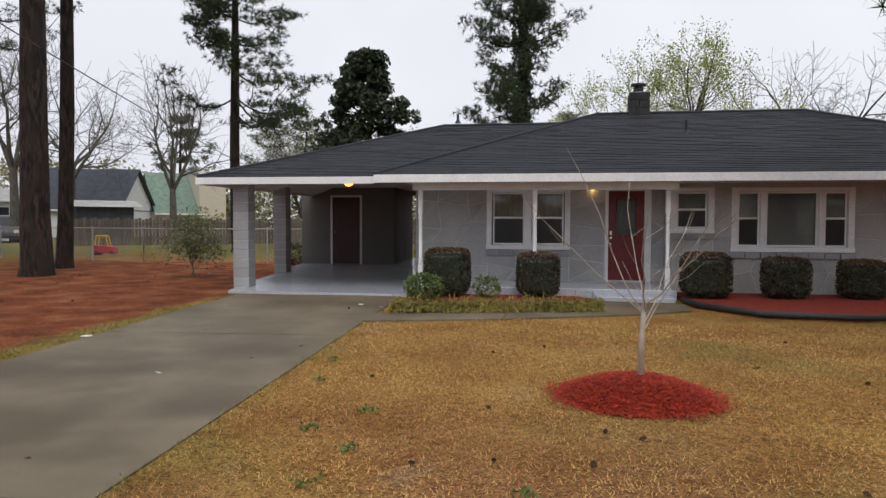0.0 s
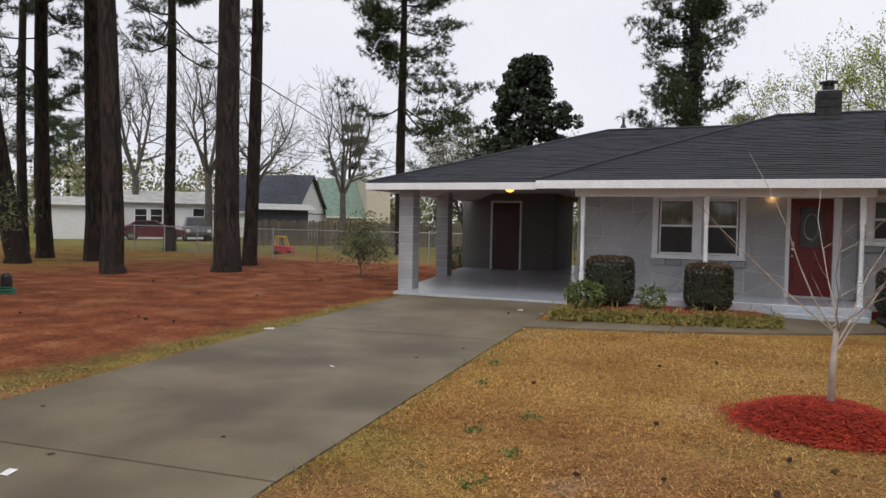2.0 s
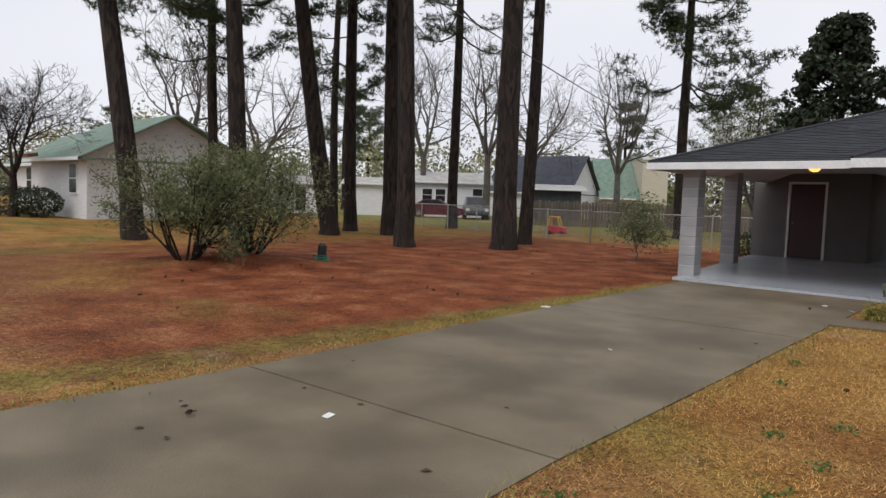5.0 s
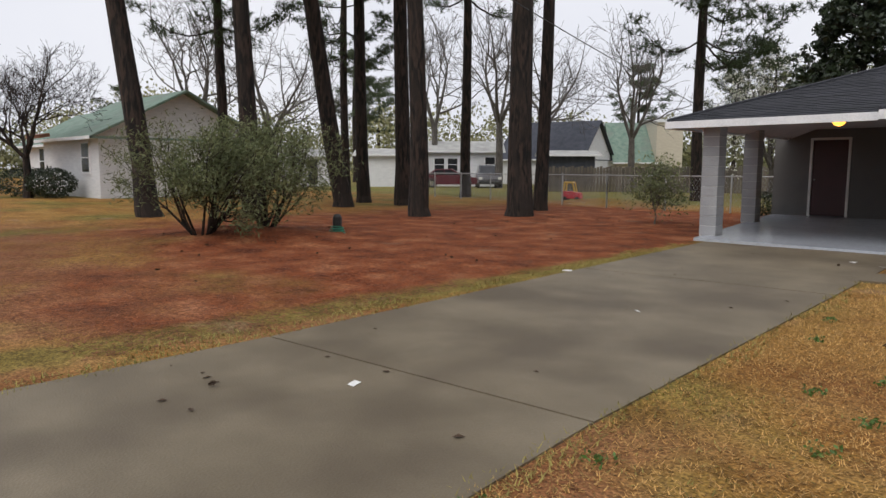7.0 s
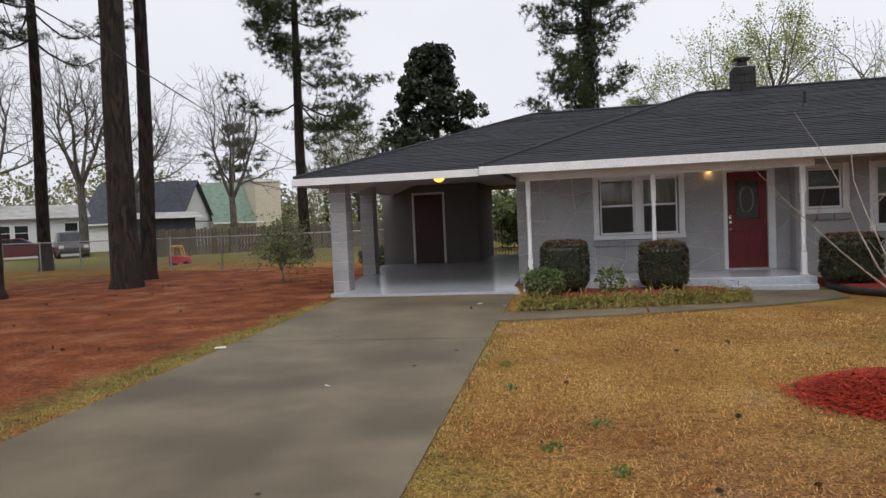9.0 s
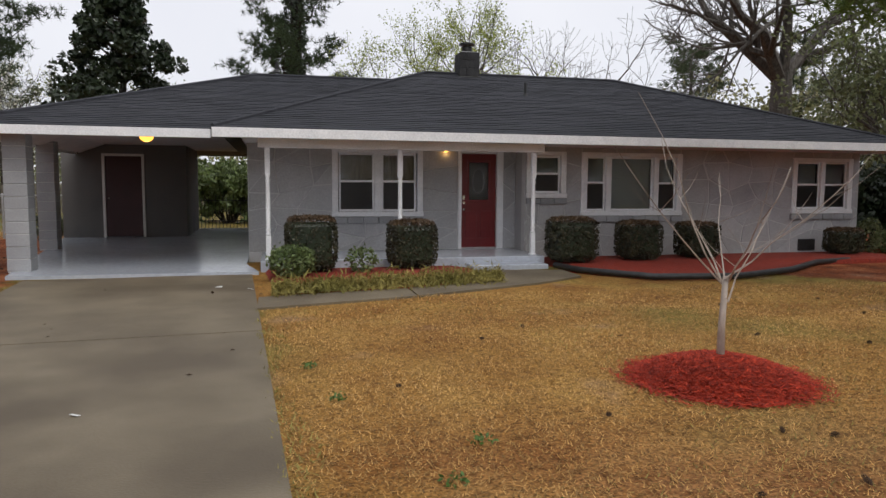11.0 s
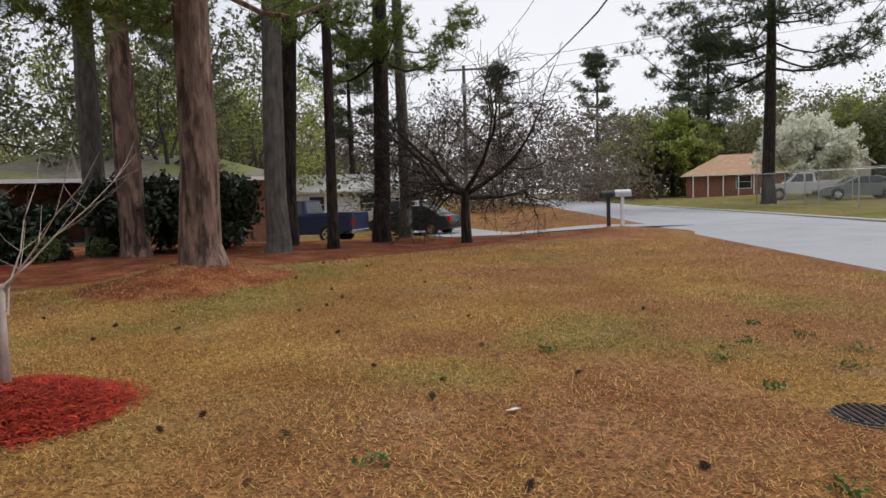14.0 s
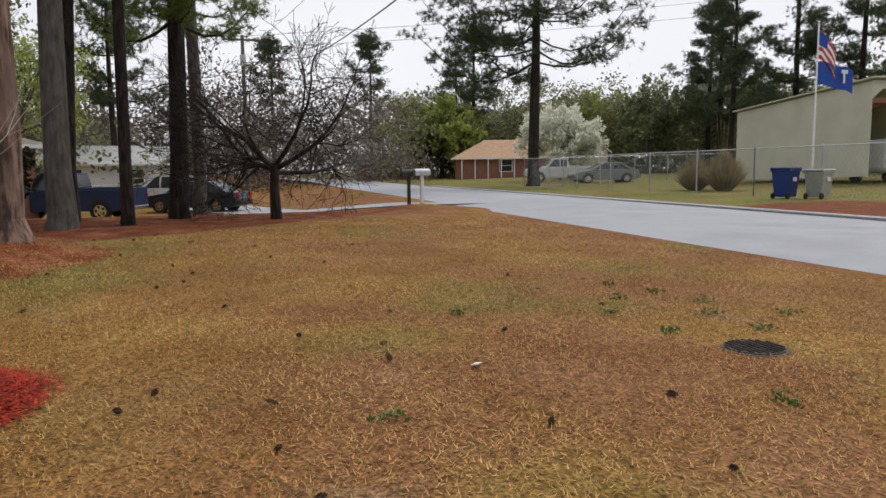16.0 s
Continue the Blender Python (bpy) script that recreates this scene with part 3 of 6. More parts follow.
E0, YB = 2.47, 8.5
RL, RR, RY, RZ = -0.02, 5.15, 3.25, 4.36
CL, CZ, CR = -4.1, 4.12, 0.0
rng_roof = random.Random(4)
roof_b = B()
A1, A2, A3, A4 = (-4.72, -1.95, E0), (9.55, -1.95, E0), (9.55, YB, E0), (-4.72, YB, E0)
slope(roof_b, A1, A2, (RL, RY, RZ), (RR, RY, RZ), 42, rng_roof)
slope(roof_b, A2, A3, (RR, RY, RZ), (RR, RY, RZ), 40, rng_roof)
slope(roof_b, A3, A4, (RR, RY, RZ), (RL, RY, RZ), 12, rng_roof)
slope(roof_b, A4, A1, (RL, RY, RZ), (RL, RY, RZ), 40, rng_roof)
main_roof = part("roof", roof_b, SHINGLE, house, "dark charcoal asphalt shingle hip roof")
caps = B()
for p, q in (((RL, RY, RZ), (RR, RY, RZ)), ((RL, RY, RZ), A1), ((RR, RY, RZ), A2), ((RR, RY, RZ), A3), ((RL, RY, RZ), A4)):
    caps.tube([Vector(p) + Vector((0, 0, 0.01)), Vector(q) + Vector((0, 0, 0.01))], 0.045, 6)
part("ridge_cap", caps, SHINGLE, main_roof)
under = B()
ZU = E0 - 0.012
under.add([(-4.7, -1.93, ZU), (9.53, -1.93, ZU), (9.53, YB - .02, ZU), (-4.7, YB - .02, ZU), (RL, RY, RZ - 0.03), (RR, RY, RZ - 0.03)],
          [(0, 1, 5, 4), (1, 2, 5), (2, 3, 4, 5), (3, 0, 4)])
part("roof_deck", under, BLACK, main_roof)
# carport roof, a lower hip running into the main one
cr = B()
C1, C2, C3 = (-8.62, -1.86, E0 - 0.03), (-4.5, -1.86, E0 - 0.03), (-8.62, YB, E0 - 0.03)
slope(cr, C1, (CR, -1.86, E0 - 0.03), (CL, 3.2, CZ), (CR, 3.2, CZ), 40, rng_roof)
slope(cr, C3, C1, (CL, 3.2, CZ), (CL, 3.2, CZ), 38, rng_roof)
slope(cr, (CR, YB, E0 - 0.03), C3, (CR, 3.2, CZ), (CL, 3.2, CZ), 12, rng_roof)
carport = thing("carport", "open grey block carport under a charcoal shingle roof", "carport", kind="structure")
c_roof = part("roof", cr, SHINGLE, carport, "charcoal asphalt shingles")
ZC = E0 - 0.045
part("roof_deck", B().add([(-8.6, -1.84, ZC), (CR, -1.84, ZC), (CR, YB - .02, ZC), (-8.6, YB - .02, ZC), (CL, 3.2, CZ - 0.03), (CR, 3.2, CZ - 0.03)],
                          [(0, 1, 5, 4), (2, 3, 4, 5), (3, 0, 4)]), BLACK, c_roof)
ccap = B()
for p, q in (((CL, 3.2, CZ), (CR, 3.2, CZ)), ((CL, 3.2, CZ), C1), ((CL, 3.2, CZ), C3)):
    ccap.tube([Vector(p) + Vector((0, 0, 0.01)), Vector(q) + Vector((0, 0, 0.01))], 0.045, 6)
part("ridge_cap", ccap, SHINGLE, c_roof)
CEIL = 2.56         # the carport ceiling follows the rafters up from the eaves, then runs level
part("carport_soffit", B().add([(-8.55, -1.8, 2.33), (-4.28, -1.8, 2.33), (-4.28, -1.1, CEIL), (-7.95, -1.1, CEIL), (-4.28, YB - .1, CEIL), (-7.95, YB - .1, CEIL), (-8.55, YB - .1, 2.33)],
                               [(0, 3, 2, 1), (3, 5, 4, 2), (0, 6, 5, 3)]), SOFFIT, carport, "painted boarded carport ceiling")
part("soffit", B().box(-4.27, -1.9, 2.33, 9.52, YE - 0.004, 2.345).box(-4.27, YE - 0.004, 2.33, XC, -0.004, 2.345), SOFFIT, house)
part("soffit", B().box(FX1 + 0.004, YE, 2.33, 9.52, YB - .1, 2.345), SOFFIT, house)
part("fascia", B().box(-4.74, -1.985, 2.30, 9.58, -1.95, 2.462, 0.006), WHITE, house, "white painted fascia board")
part("fascia", B().box(9.545, -1.94, 2.30, 9.575, YB, 2.462, 0.006), WHITE, house)
part("fascia", B().box(-8.66, -1.895, 2.285, -4.76, -1.86, 2.432, 0.006), WHITE, carport, "white painted fascia board")
part("fascia", B().box(-8.665, -1.85, 2.285, -8.63, YB, 2.432, 0.006), WHITE, carport)

# stones of the front wall, one by one, between the openings
def stones(parent, x0, x1, z0, z1, holes, y, rng):
    xs = sorted({x0, x1, *[h[0] for h in holes], *[h[2] for h in holes]})
    for i in range(len(xs) - 1):
        xa, xb = xs[i], xs[i + 1]
        cx = (xa + xb) / 2
        cut = sorted((h[1], h[3]) for h in holes if h[0] < cx < h[2])
        spans, z = [], z0
        for a, c in cut:
            if a - z > 0.02:
                spans.append((z, a))
            z = c
        if z1 - z > 0.02:
            spans.append((z, z1))
        for za, zb in spans:
            nx, nz = max(1, round((xb - xa) / 0.55)), max(1, round((zb - za) / 0.42))
            g = {}
            for u in range(nx + 1):
                for w in range(nz + 1):
                    px, pz = xa + (xb - xa) * u / nx, za + (zb - za) * w / nz
                    if 0 < u < nx:
                        px += rng.uniform(-0.2, 0.2)
                    if 0 < w < nz:
                        pz += rng.uniform(-0.15, 0.15)
                    g[u, w] = Vector((px, 0, pz))
            for u in range(nx):
                for w in range(nz):
                    q = [g[u, w], g[u + 1, w], g[u + 1, w + 1], g[u, w + 1]]
                    c = sum(q, Vector()) / 4
                    q = [p + (c - p).normalized() * 0.011 for p in q]
                    d = rng.uniform(0.004, 0.012)
                    tri = [q] if rng.random() < 0.72 else [[q[0], q[1], q[2]], [q[0], q[2], q[3]]]
                    for poly in tri:
                        if len(poly) == 3:
                            k = sum(poly, Vector()) / 3
                            poly = [p + (k - p) * 0.05 for p in poly]
                        n = len(poly)
                        inner = [p + (c - p).normalized() * 0.012 for p in poly]
                        b = B().add([(p.x, y, p.z) for p in poly] + [(p.x, y - d, p.z) for p in inner],
                                    [tuple(range(n, 2 * n))] + [(j, (j + 1) % n, n + (j + 1) % n, n + j) for j in range(n)])
                        part("stone", b, STONE, parent)


SILLS = [(-2.64, 0.74, -0.74, 0.90, 0), (1.27, 1.15, 2.18, 1.29, YE), (2.46, 0.77, 4.9, 0.92, YE), (7.64, 0.8, 9.34, 0.95, YE)]


def sash_window(name, x0, z0, x1, z1, bays, blinds, label, y=0.0):
    """A white window with casing; bays is a list of (xa, xb, split)."""
    w = thing(name, label, "window", (0, y, 0), kind="structure")
    c = 0.10
    part("casing", B().box(x0 - 0.02, -0.035, z0 + 0.001, x0 + c, 0.12, z1, 0.008), WHITE, w)
    part("casing", B().box(x1 - c, -0.035, z0 + 0.001, x1 + 0.02, 0.12, z1, 0.008), WHITE, w)
    part("casing", B().box(x0 + c + .002, -0.032, z1 - 0.08, x1 - c - .002, 0.12, z1, 0.008), WHITE, w)
    part("window_sill", B().box(x0 - 0.03, -0.06, z0 - 0.005, x1 + 0.03, 0.12, z0 + 0.09, 0.01), WHITE, w)
    for k, (xa, xb, split) in enumerate(bays):
        if k:
            xp = bays[k - 1][1]
            part("mullion", B().box(xp + .002, -0.03, z0 + 0.092, xa - .002, 0.12, z1 - 0.082, 0.008), WHITE, w)
        za, zb = z0 + 0.095, z1 - 0.085
        zm = za + (zb - za) * 0.52
        s = B()
        for a, c_, d, e in ((xa, za, xb, za + 0.045), (xa, zb - 0.04, xb, zb), (xa, za + .045, xa + 0.035, zb - .04), (xb - 0.035, za + .045, xb, zb - .04)):
            s.box(a, 0.03, c_, d, 0.07, e)
        if split:
            s.box(xa + .035, 0.02, zm - 0.022, xb - .035, 0.07, zm + 0.022)
        fr = part("sash", s, WHITE, w)
        pane = part("pane", B().box(xa + 0.03, 0.045, za + 0.04, xb - 0.03, 0.05, zb - 0.035), GLASS, fr)
        pane.visible_shadow = False
        if split:
            part("insect_screen", B().box(xa + 0.036, 0.032, za + 0.046, xb - 0.036, 0.034, zm - 0.023), SCREEN, fr, "dark insect screen")
        if blinds:
            n = int((zb - za) / 0.032)
            for i in range(n):
                z = za + 0.02 + i * 0.032
                part("blind_slat", B().add([(xa + .02, 0.13, z), (xb - .02, 0.13, z), (xb - .02, 0.15, z + 0.026), (xa + .02, 0.15, z + 0.026),
                                            (xa + .02, 0.132, z - .001), (xb - .02, 0.132, z - .001), (xb - .02, 0.152, z + 0.025), (xa + .02, 0.152, z + 0.025)],
                                           [(0, 1, 2, 3), (7, 6, 5, 4), (0, 4, 5, 1), (2, 6, 7, 3)]), BLIND, w)
        else:
            part("curtain", B().box(xa, 0.19, zm - 0.1, xb, 0.2, zb), CURTAIN, w)
    return w


CURTAIN = mat("beige_curtain", (0.22, 0.17, 0.13), (0.36, 0.30, 0.24), 4, 0.9, 0.1, stretch=(6, 1, 0.6))
SCREEN = glass("screen_mesh", 0.4, (0.05, 0.05, 0.05))
sash_window("window_1", -2.60, 0.90, -0.78, 2.26, [(-2.48, -1.77, True), (-1.61, -0.90, True)], False, "white double sash window with dark screens")
sash_window("window_2", 1.31, 1.29, 2.14, 2.24, [(1.42, 2.03, True)], True, "small white sash window with closed blinds", YE)
sash_window("window_3", 2.52, 0.92, 4.84, 2.24, [(2.63, 3.06, True), (3.18, 4.18, False), (4.30, 4.73, True)], True, "wide white picture window flanked by sashes, blinds closed", YE)
sash_window("window_4", 7.7, 0.95, 9.28, 2.2, [(7.81, 8.43, True), (8.55, 9.17, True)], True, "white double sash window near the house corner", YE)
for x0, z0, x1, z1, ys in SILLS:
    n = max(2, round((x1 - x0) / 0.3))
    for i in range(n):
        a, c = x0 + (x1 - x0) * i / n, x0 + (x1 - x0) * (i + 1) / n
        part("sill_stone", B().box(a + .006, ys - 0.07, z0 + 0.012, c - .006, ys - 0.001, z1 - 0.012, 0.012), BLOCK, house)
part("crawl_vent", B().box(7.9, YE - 0.03, 0.1, 8.35, YE - 0.013, 0.36), BLACK, house, "black crawl space vent grille")
part("crawl_vent", B().box(1.95, YE - 0.03, 0.0, 2.2, YE - 0.013, 0.2), BLACK, house, "black crawl space vent grille")

# front door
fd = thing("front_door", "dark red front door with an oval-patterned glass light, closed", "door", kind="structure")
leaf = wall_with_holes("leaf", 0.075, 0.84, 0.05, 0.10, PORCHZ + 0.03, 2.2, [(0.24, 1.22, 0.68, 2.03)], REDDOOR, fd)
pane = part("pane", B().box(0.24, 0.072, 1.22, 0.68, 0.078, 2.03), glass("etched_glass", 0.35, (0.62, 0.66, 0.62)), leaf)
pane.visible_shadow = False
for a, c, d, e in ((0.205, 1.185, 0.715, 1.235), (0.205, 2.015, 0.715, 2.065), (0.205, 1.235, 0.25, 2.015), (0.67, 1.235, 0.715, 2.015)):
    part("light_moulding", B().box(a, 0.03, c, d, 0.052, e, 0.008), REDDOOR, leaf)
part("etched_oval", B().tube([(0.46 + 0.13 * math.cos(i * math.pi / 10), 0.07, 1.63 + 0.26 * math.sin(i * math.pi / 10)) for i in range(21)], 0.006, 5), WHITE, leaf)
for x0, x1 in ((0.17, 0.42), (0.50, 0.75)):
    part("door_panel", B().box(x0, 0.038, 0.42, x1, 0.052, 1.0, 0.01), REDDOOR, leaf)
part("door_knob", B().dome((0.13, 0.015, 1.03), 0.03, 0.03, 0.03, 10, 4).tube([(0.13, 0.05, 1.03), (0.13, 0.02, 1.03)], 0.014, 8), CHROME, fd, "nickel door knob", smooth=True)
part("deadbolt", B().tube([(0.13, 0.05, 1.17), (0.13, 0.022, 1.17)], 0.03, 12), CHROME, fd, "nickel deadbolt")
part("keypad", B().box(0.10, 0.03, 1.23, 0.16, 0.05, 1.33, 0.008), CHROME, fd)
part("door_frame", B().box(0.0, -0.03, PORCHZ, 0.07, 0.14, 2.28, 0.006), WHITE, fd)
part("door_frame", B().box(0.845, -0.03, PORCHZ, 0.985, 0.14, 2.28, 0.006), WHITE, fd)
part("door_frame", B().box(0.072, -0.028, 2.205, 0.843, 0.14, 2.28, 0.006), WHITE, fd)
part("threshold", B().box(0.072, -0.02, PORCHZ - .01, 0.843, 0.16, PORCHZ + 0.028, 0.005), METAL, fd)

# porch slab, beam and turned posts
porch = thing("porch", "grey painted porch slab with white beam and turned posts", "porch", kind="structure")
part("porch_slab", B().box(-4.0, -1.75, -0.1, 1.25, -0.012, PORCHZ - 0.002, 0.012), SLAB, porch)
part("porch_step", B().box(-0.3, -2.2, -0.05, 1.15, -1.76, 0.09, 0.012), SLAB, porch, "low grey painted step")
part("beam", B().box(-4.02, -1.55, 2.165, 1.3, -1.43, 2.325, 0.006), WHITE, porch, "white painted porch beam")


def turned_post(x, y, z0, z1):
    prof = [(0, .045), (.04, .06), (.05, .04), (.42, .04), (.46, .055), (.50, .035), (1.4, .035), (1.46, .052), (1.50, .036)]
    p = part("post", B().box(x - .06, y - .06, z0, x + .06, y + .06, z0 + .025, .006), WHITE, porch, "white turned porch post")
    h = z1 - z0
    part("shaft", B().box(x - .045, y - .045, z0 + .025, x + .045, y + .045, z0 + .42, .006), WHITE, p)
    part("turning", B().tube([(x, y, z0 + .42), (x, y, z0 + .46), (x, y, z0 + .48), (x, y, z0 + .52), (x, y, z0 + .56), (x, y, z0 + .9), (x, y, z1 - .60), (x, y, z1 - .56), (x, y, z1 - .53), (x, y, z1 - .50), (x, y, z1 - .48)],
                             [.045, .045, .03, .05, .036, .042, .036, .05, .03, .045, .045], 14), WHITE, p, smooth=True)
    part("head", B().box(x - .045, y - .045, z1 - .48, x + .045, y + .045, z1, .006), WHITE, p)


for x in (-3.86, -1.5, 1.1):
    turned_post(x, -1.49, PORCHZ, 2.163)


def porch_light(x, y, z, r, label):
    l = thing("porch_light", label, "lamp", (x, y, z), group="amber porch lights")
    part("base", B().tube([(0, 0, 0), (0, 0, -0.03)], [r, r * 0.9], 18), CHROME, l)
    part("shade", B().dome((0, 0, -0.03), r * .95, r * .95, r * .8, 16, 5), AMBER, l, "glowing amber glass shade", smooth=True)
    d = bpy.data.lights.new("lamp_glow", "POINT")
    d.energy, d.color, d.shadow_soft_size = 8 * r, (1.0, 0.62, 0.25), 0.06
    g = new("lamp_glow", d)
    g.location = (0, 0, -0.03 - r * 1.0)
    g.parent = l


porch_light(-6.33, 1.6, CEIL - .002, 0.15, "glowing amber flush light under the carport ceiling")
porch_light(-0.28, -0.058, 2.29, 0.055, "small glowing amber light on the wall beside the front door")

# carport slab, block pillars, storage room
def slab_z(y):
    return 0.06 + 0.014 * (y + 2.0)


sl = B()
pts = [(-7.86, -2.05), (-4.02, -2.1), (-4.26, -1.0), (-4.26, 8.6), (-9.5, 8.6)]
n = len(pts)
sl.add([(x, y, -0.1) for x, y in pts] + [(x, y, slab_z(y)) for x, y in pts], [tuple(reversed(range(n))), tuple(range(n, 2 * n))] + [(i, (i + 1) % n, n + (i + 1) % n, n + i) for i in range(n)])
part("carport_slab", sl, SLAB, carport, "glossy grey painted concrete floor, damp")


def pillar(x, y, s=0.36):
    p = part("pillar", B().box(x - s / 2 + .012, y - s / 2 + .012, slab_z(y) - .02, x + s / 2 - .012, y + s / 2 - .012, 2.50), MORTAR, carport, "grey painted block pillar")
    z, r = slab_z(y), random.Random(int(x * 100))
    while z < 2.38:
        t = min(2.47, z + 0.205)
        part("block", B().box(x - s / 2 + r.uniform(0, .006), y - s / 2 + r.uniform(0, .006), z + .004, x + s / 2 - r.uniform(0, .006), y + s / 2 - r.uniform(0, .006), t - .006, .008), BLOCK, p)
        z += 0.205


pillar(-7.84, -1.3)
pillar(-8.47, 2.45)
wall_with_holes("storage_wall", -9.0, -6.0, 5.4, 5.58, 0.1, CEIL - .002, [(-8.02, 0.15, -7.06, 2.30)], SHADEDBLOCK, carport, "grey painted storage room wall, darkened with the carport's shade")
part("storage_side", B().box(-6.18, 5.58, 0.1, -6.0, 8.3, CEIL - .002), SHADEDBLOCK, carport)
part("storage_side", B().box(-9.0, 5.58, 0.1, -8.82, 8.3, CEIL - .002), SHADEDBLOCK, carport)
part("storage_back", B().box(-8.82, 8.12, 0.1, -6.18, 8.3, CEIL - .002), SHADEDBLOCK, carport)
sd = thing("storage_door", "dark maroon flush storage door in a pale frame, closed", "door", kind="structure")
part("leaf", B().box(-7.98, 5.42, 0.19, -7.10, 5.46, 2.26, 0.004), MAROON, sd)
for a, c, d, e in ((-8.05, 0.165, -7.985, 2.325), (-7.095, 0.165, -7.03, 2.325), (-7.983, 2.265, -7.097, 2.325)):
    part("door_frame", B().box(a, 5.375, c, d, 5.5, e, 0.005), SOFFIT, sd)
part("door_knob", B().dome((-7.90, 5.39, 1.17), 0.03, 0.03, 0.03, 10, 4).tube([(-7.90, 5.42, 1.17), (-7.90, 5.395, 1.17)], 0.013, 8), CHROME, sd, smooth=True)

# iron gate at the back of the passage
gate = thing("iron_gate", "black iron gate closing the back of the carport passage", "gate")
for z in (0.42, 1.05):
    part("rail", B().box(-5.98, 8.43, z, -4.28, 8.46, z + .03), BLACK, gate)
for i in range(16):
    part("bar", B().box(-5.95 + i * .106, 8.436, 0.20, -5.934 + i * .106, 8.452, 1.18 + .06 * math.sin(i * math.pi / 15)), BLACK, gate)

# chimney, cap, roof pipes
chimney = thing("chimney", "short dark painted block chimney with a metal cap", "chimney", (1.05, 3.2, 4.2))
part("stack", B().box(-.25, -.25, -.2, .25, .25, .66, .01), BRICKDARK, chimney)
for k in range(3):
    for s in (0, 1):
        x0 = -.26 if s == 0 else (.0 if k % 2 else -.08) + .008
        x1 = (.0 if k % 2 else -.08) - .008 if s == 0 else .26
        part("block", B().box(x0, -.272, .08 + k * .2, x1, -.251, .27 + k * .2, .006), BRICKDARK, chimney)
part("flashing", B().box(-.3, -.3, -.1, .3, .3, .07, .02), BLACK, chimney, "black tar flashing")
part("crown", B().box(-.2, -.2, .66, .2, .2, .70, .01), BLOCK, chimney)
part("flue", B().tube([(0, 0, .68), (0, 0, .84)], .13, 16), BLACK, chimney, "dark metal flue pipe", smooth=True)
part("flue_cap", B().tube([(0, 0, .88), (0, 0, .92), (0, 0, .96)], [.2, .2, .04], 18), BLACK, chimney)
for i in range(4):
    a = i * math.pi / 2
    part("cap_leg", B().box(.11 * math.cos(a) - .01, .11 * math.sin(a) - .01, .83, .11 * math.cos(a) + .01, .11 * math.sin(a) + .01, .89), METAL, chimney)
for x, y, h in ((1.9, 1.2, .28), (-3.65, 2.7, .2)):
    zz = E0 + (y + 1.95) * .363
    vp = thing("vent_pipe", "black plumbing vent pipe standing on the shingles", "pipe", (x, y, zz - .03))
    part("pipe", B().tube([(0, 0, 0), (0, 0, h + .03)], .035, 10), BLACK, vp)
    part("boot", B().tube([(0, 0, 0), (0, 0, .07)], [.09, .045], 12), BLACK, vp)

# planting beds
def bed(name, poly, z, material, label, edging=None):
    rng = np.random.default_rng(len(name))
    b = B()
    c = (sum(p[0] for p in poly) / len(poly), sum(p[1] for p in poly) / len(poly))
    n = len(poly)
    b.v += [(x, y, -0.03) for x, y in poly] + [(x * .96 + c[0] * .04, y * .9 + c[1] * .1, z) for x, y in poly] + [(c[0], c[1], z + .03)]
    b.f += [(i, (i + 1) % n, n + (i + 1) % n, n + i) for i in range(n)] + [(n + i, n + (i + 1) % n, 2 * n) for i in range(n)]
    return solid(name, b, material, label, "mulch bed", "structure", smooth=True)


bed("mulch_bed", [(-3.75, -4.45), (-1.9, -4.35), (-0.5, -3.9), (-0.35, -2.3), (-0.6, -1.78), (-3.95, -1.78)], 0.07, MULCHDARK, "red mulch bed before the porch")
bed("mulch_bed", [(1.3, -2.9), (2.2, -4.1), (3.6, -4.25), (5.2, -3.6), (6.6, -2.6), (9.4, -2.4), (9.45, -0.62), (1.3, -0.62)], 0.08, MULCHDARK, "red mulch bed along the house front with black edging")
edge_pts = [(1.28, -2.2), (1.4, -3.0), (2.2, -4.13), (3.6, -4.3), (5.2, -3.65), (6.6, -2.65), (7.6, -2.4)]
solid("bed_edging", B().tube([(x, y, 0.07) for x, y in edge_pts], 0.055, 8), BLACK, "black plastic garden edging round the mulch bed", "edging", smooth=True)
rng = np.random.default_rng(5)


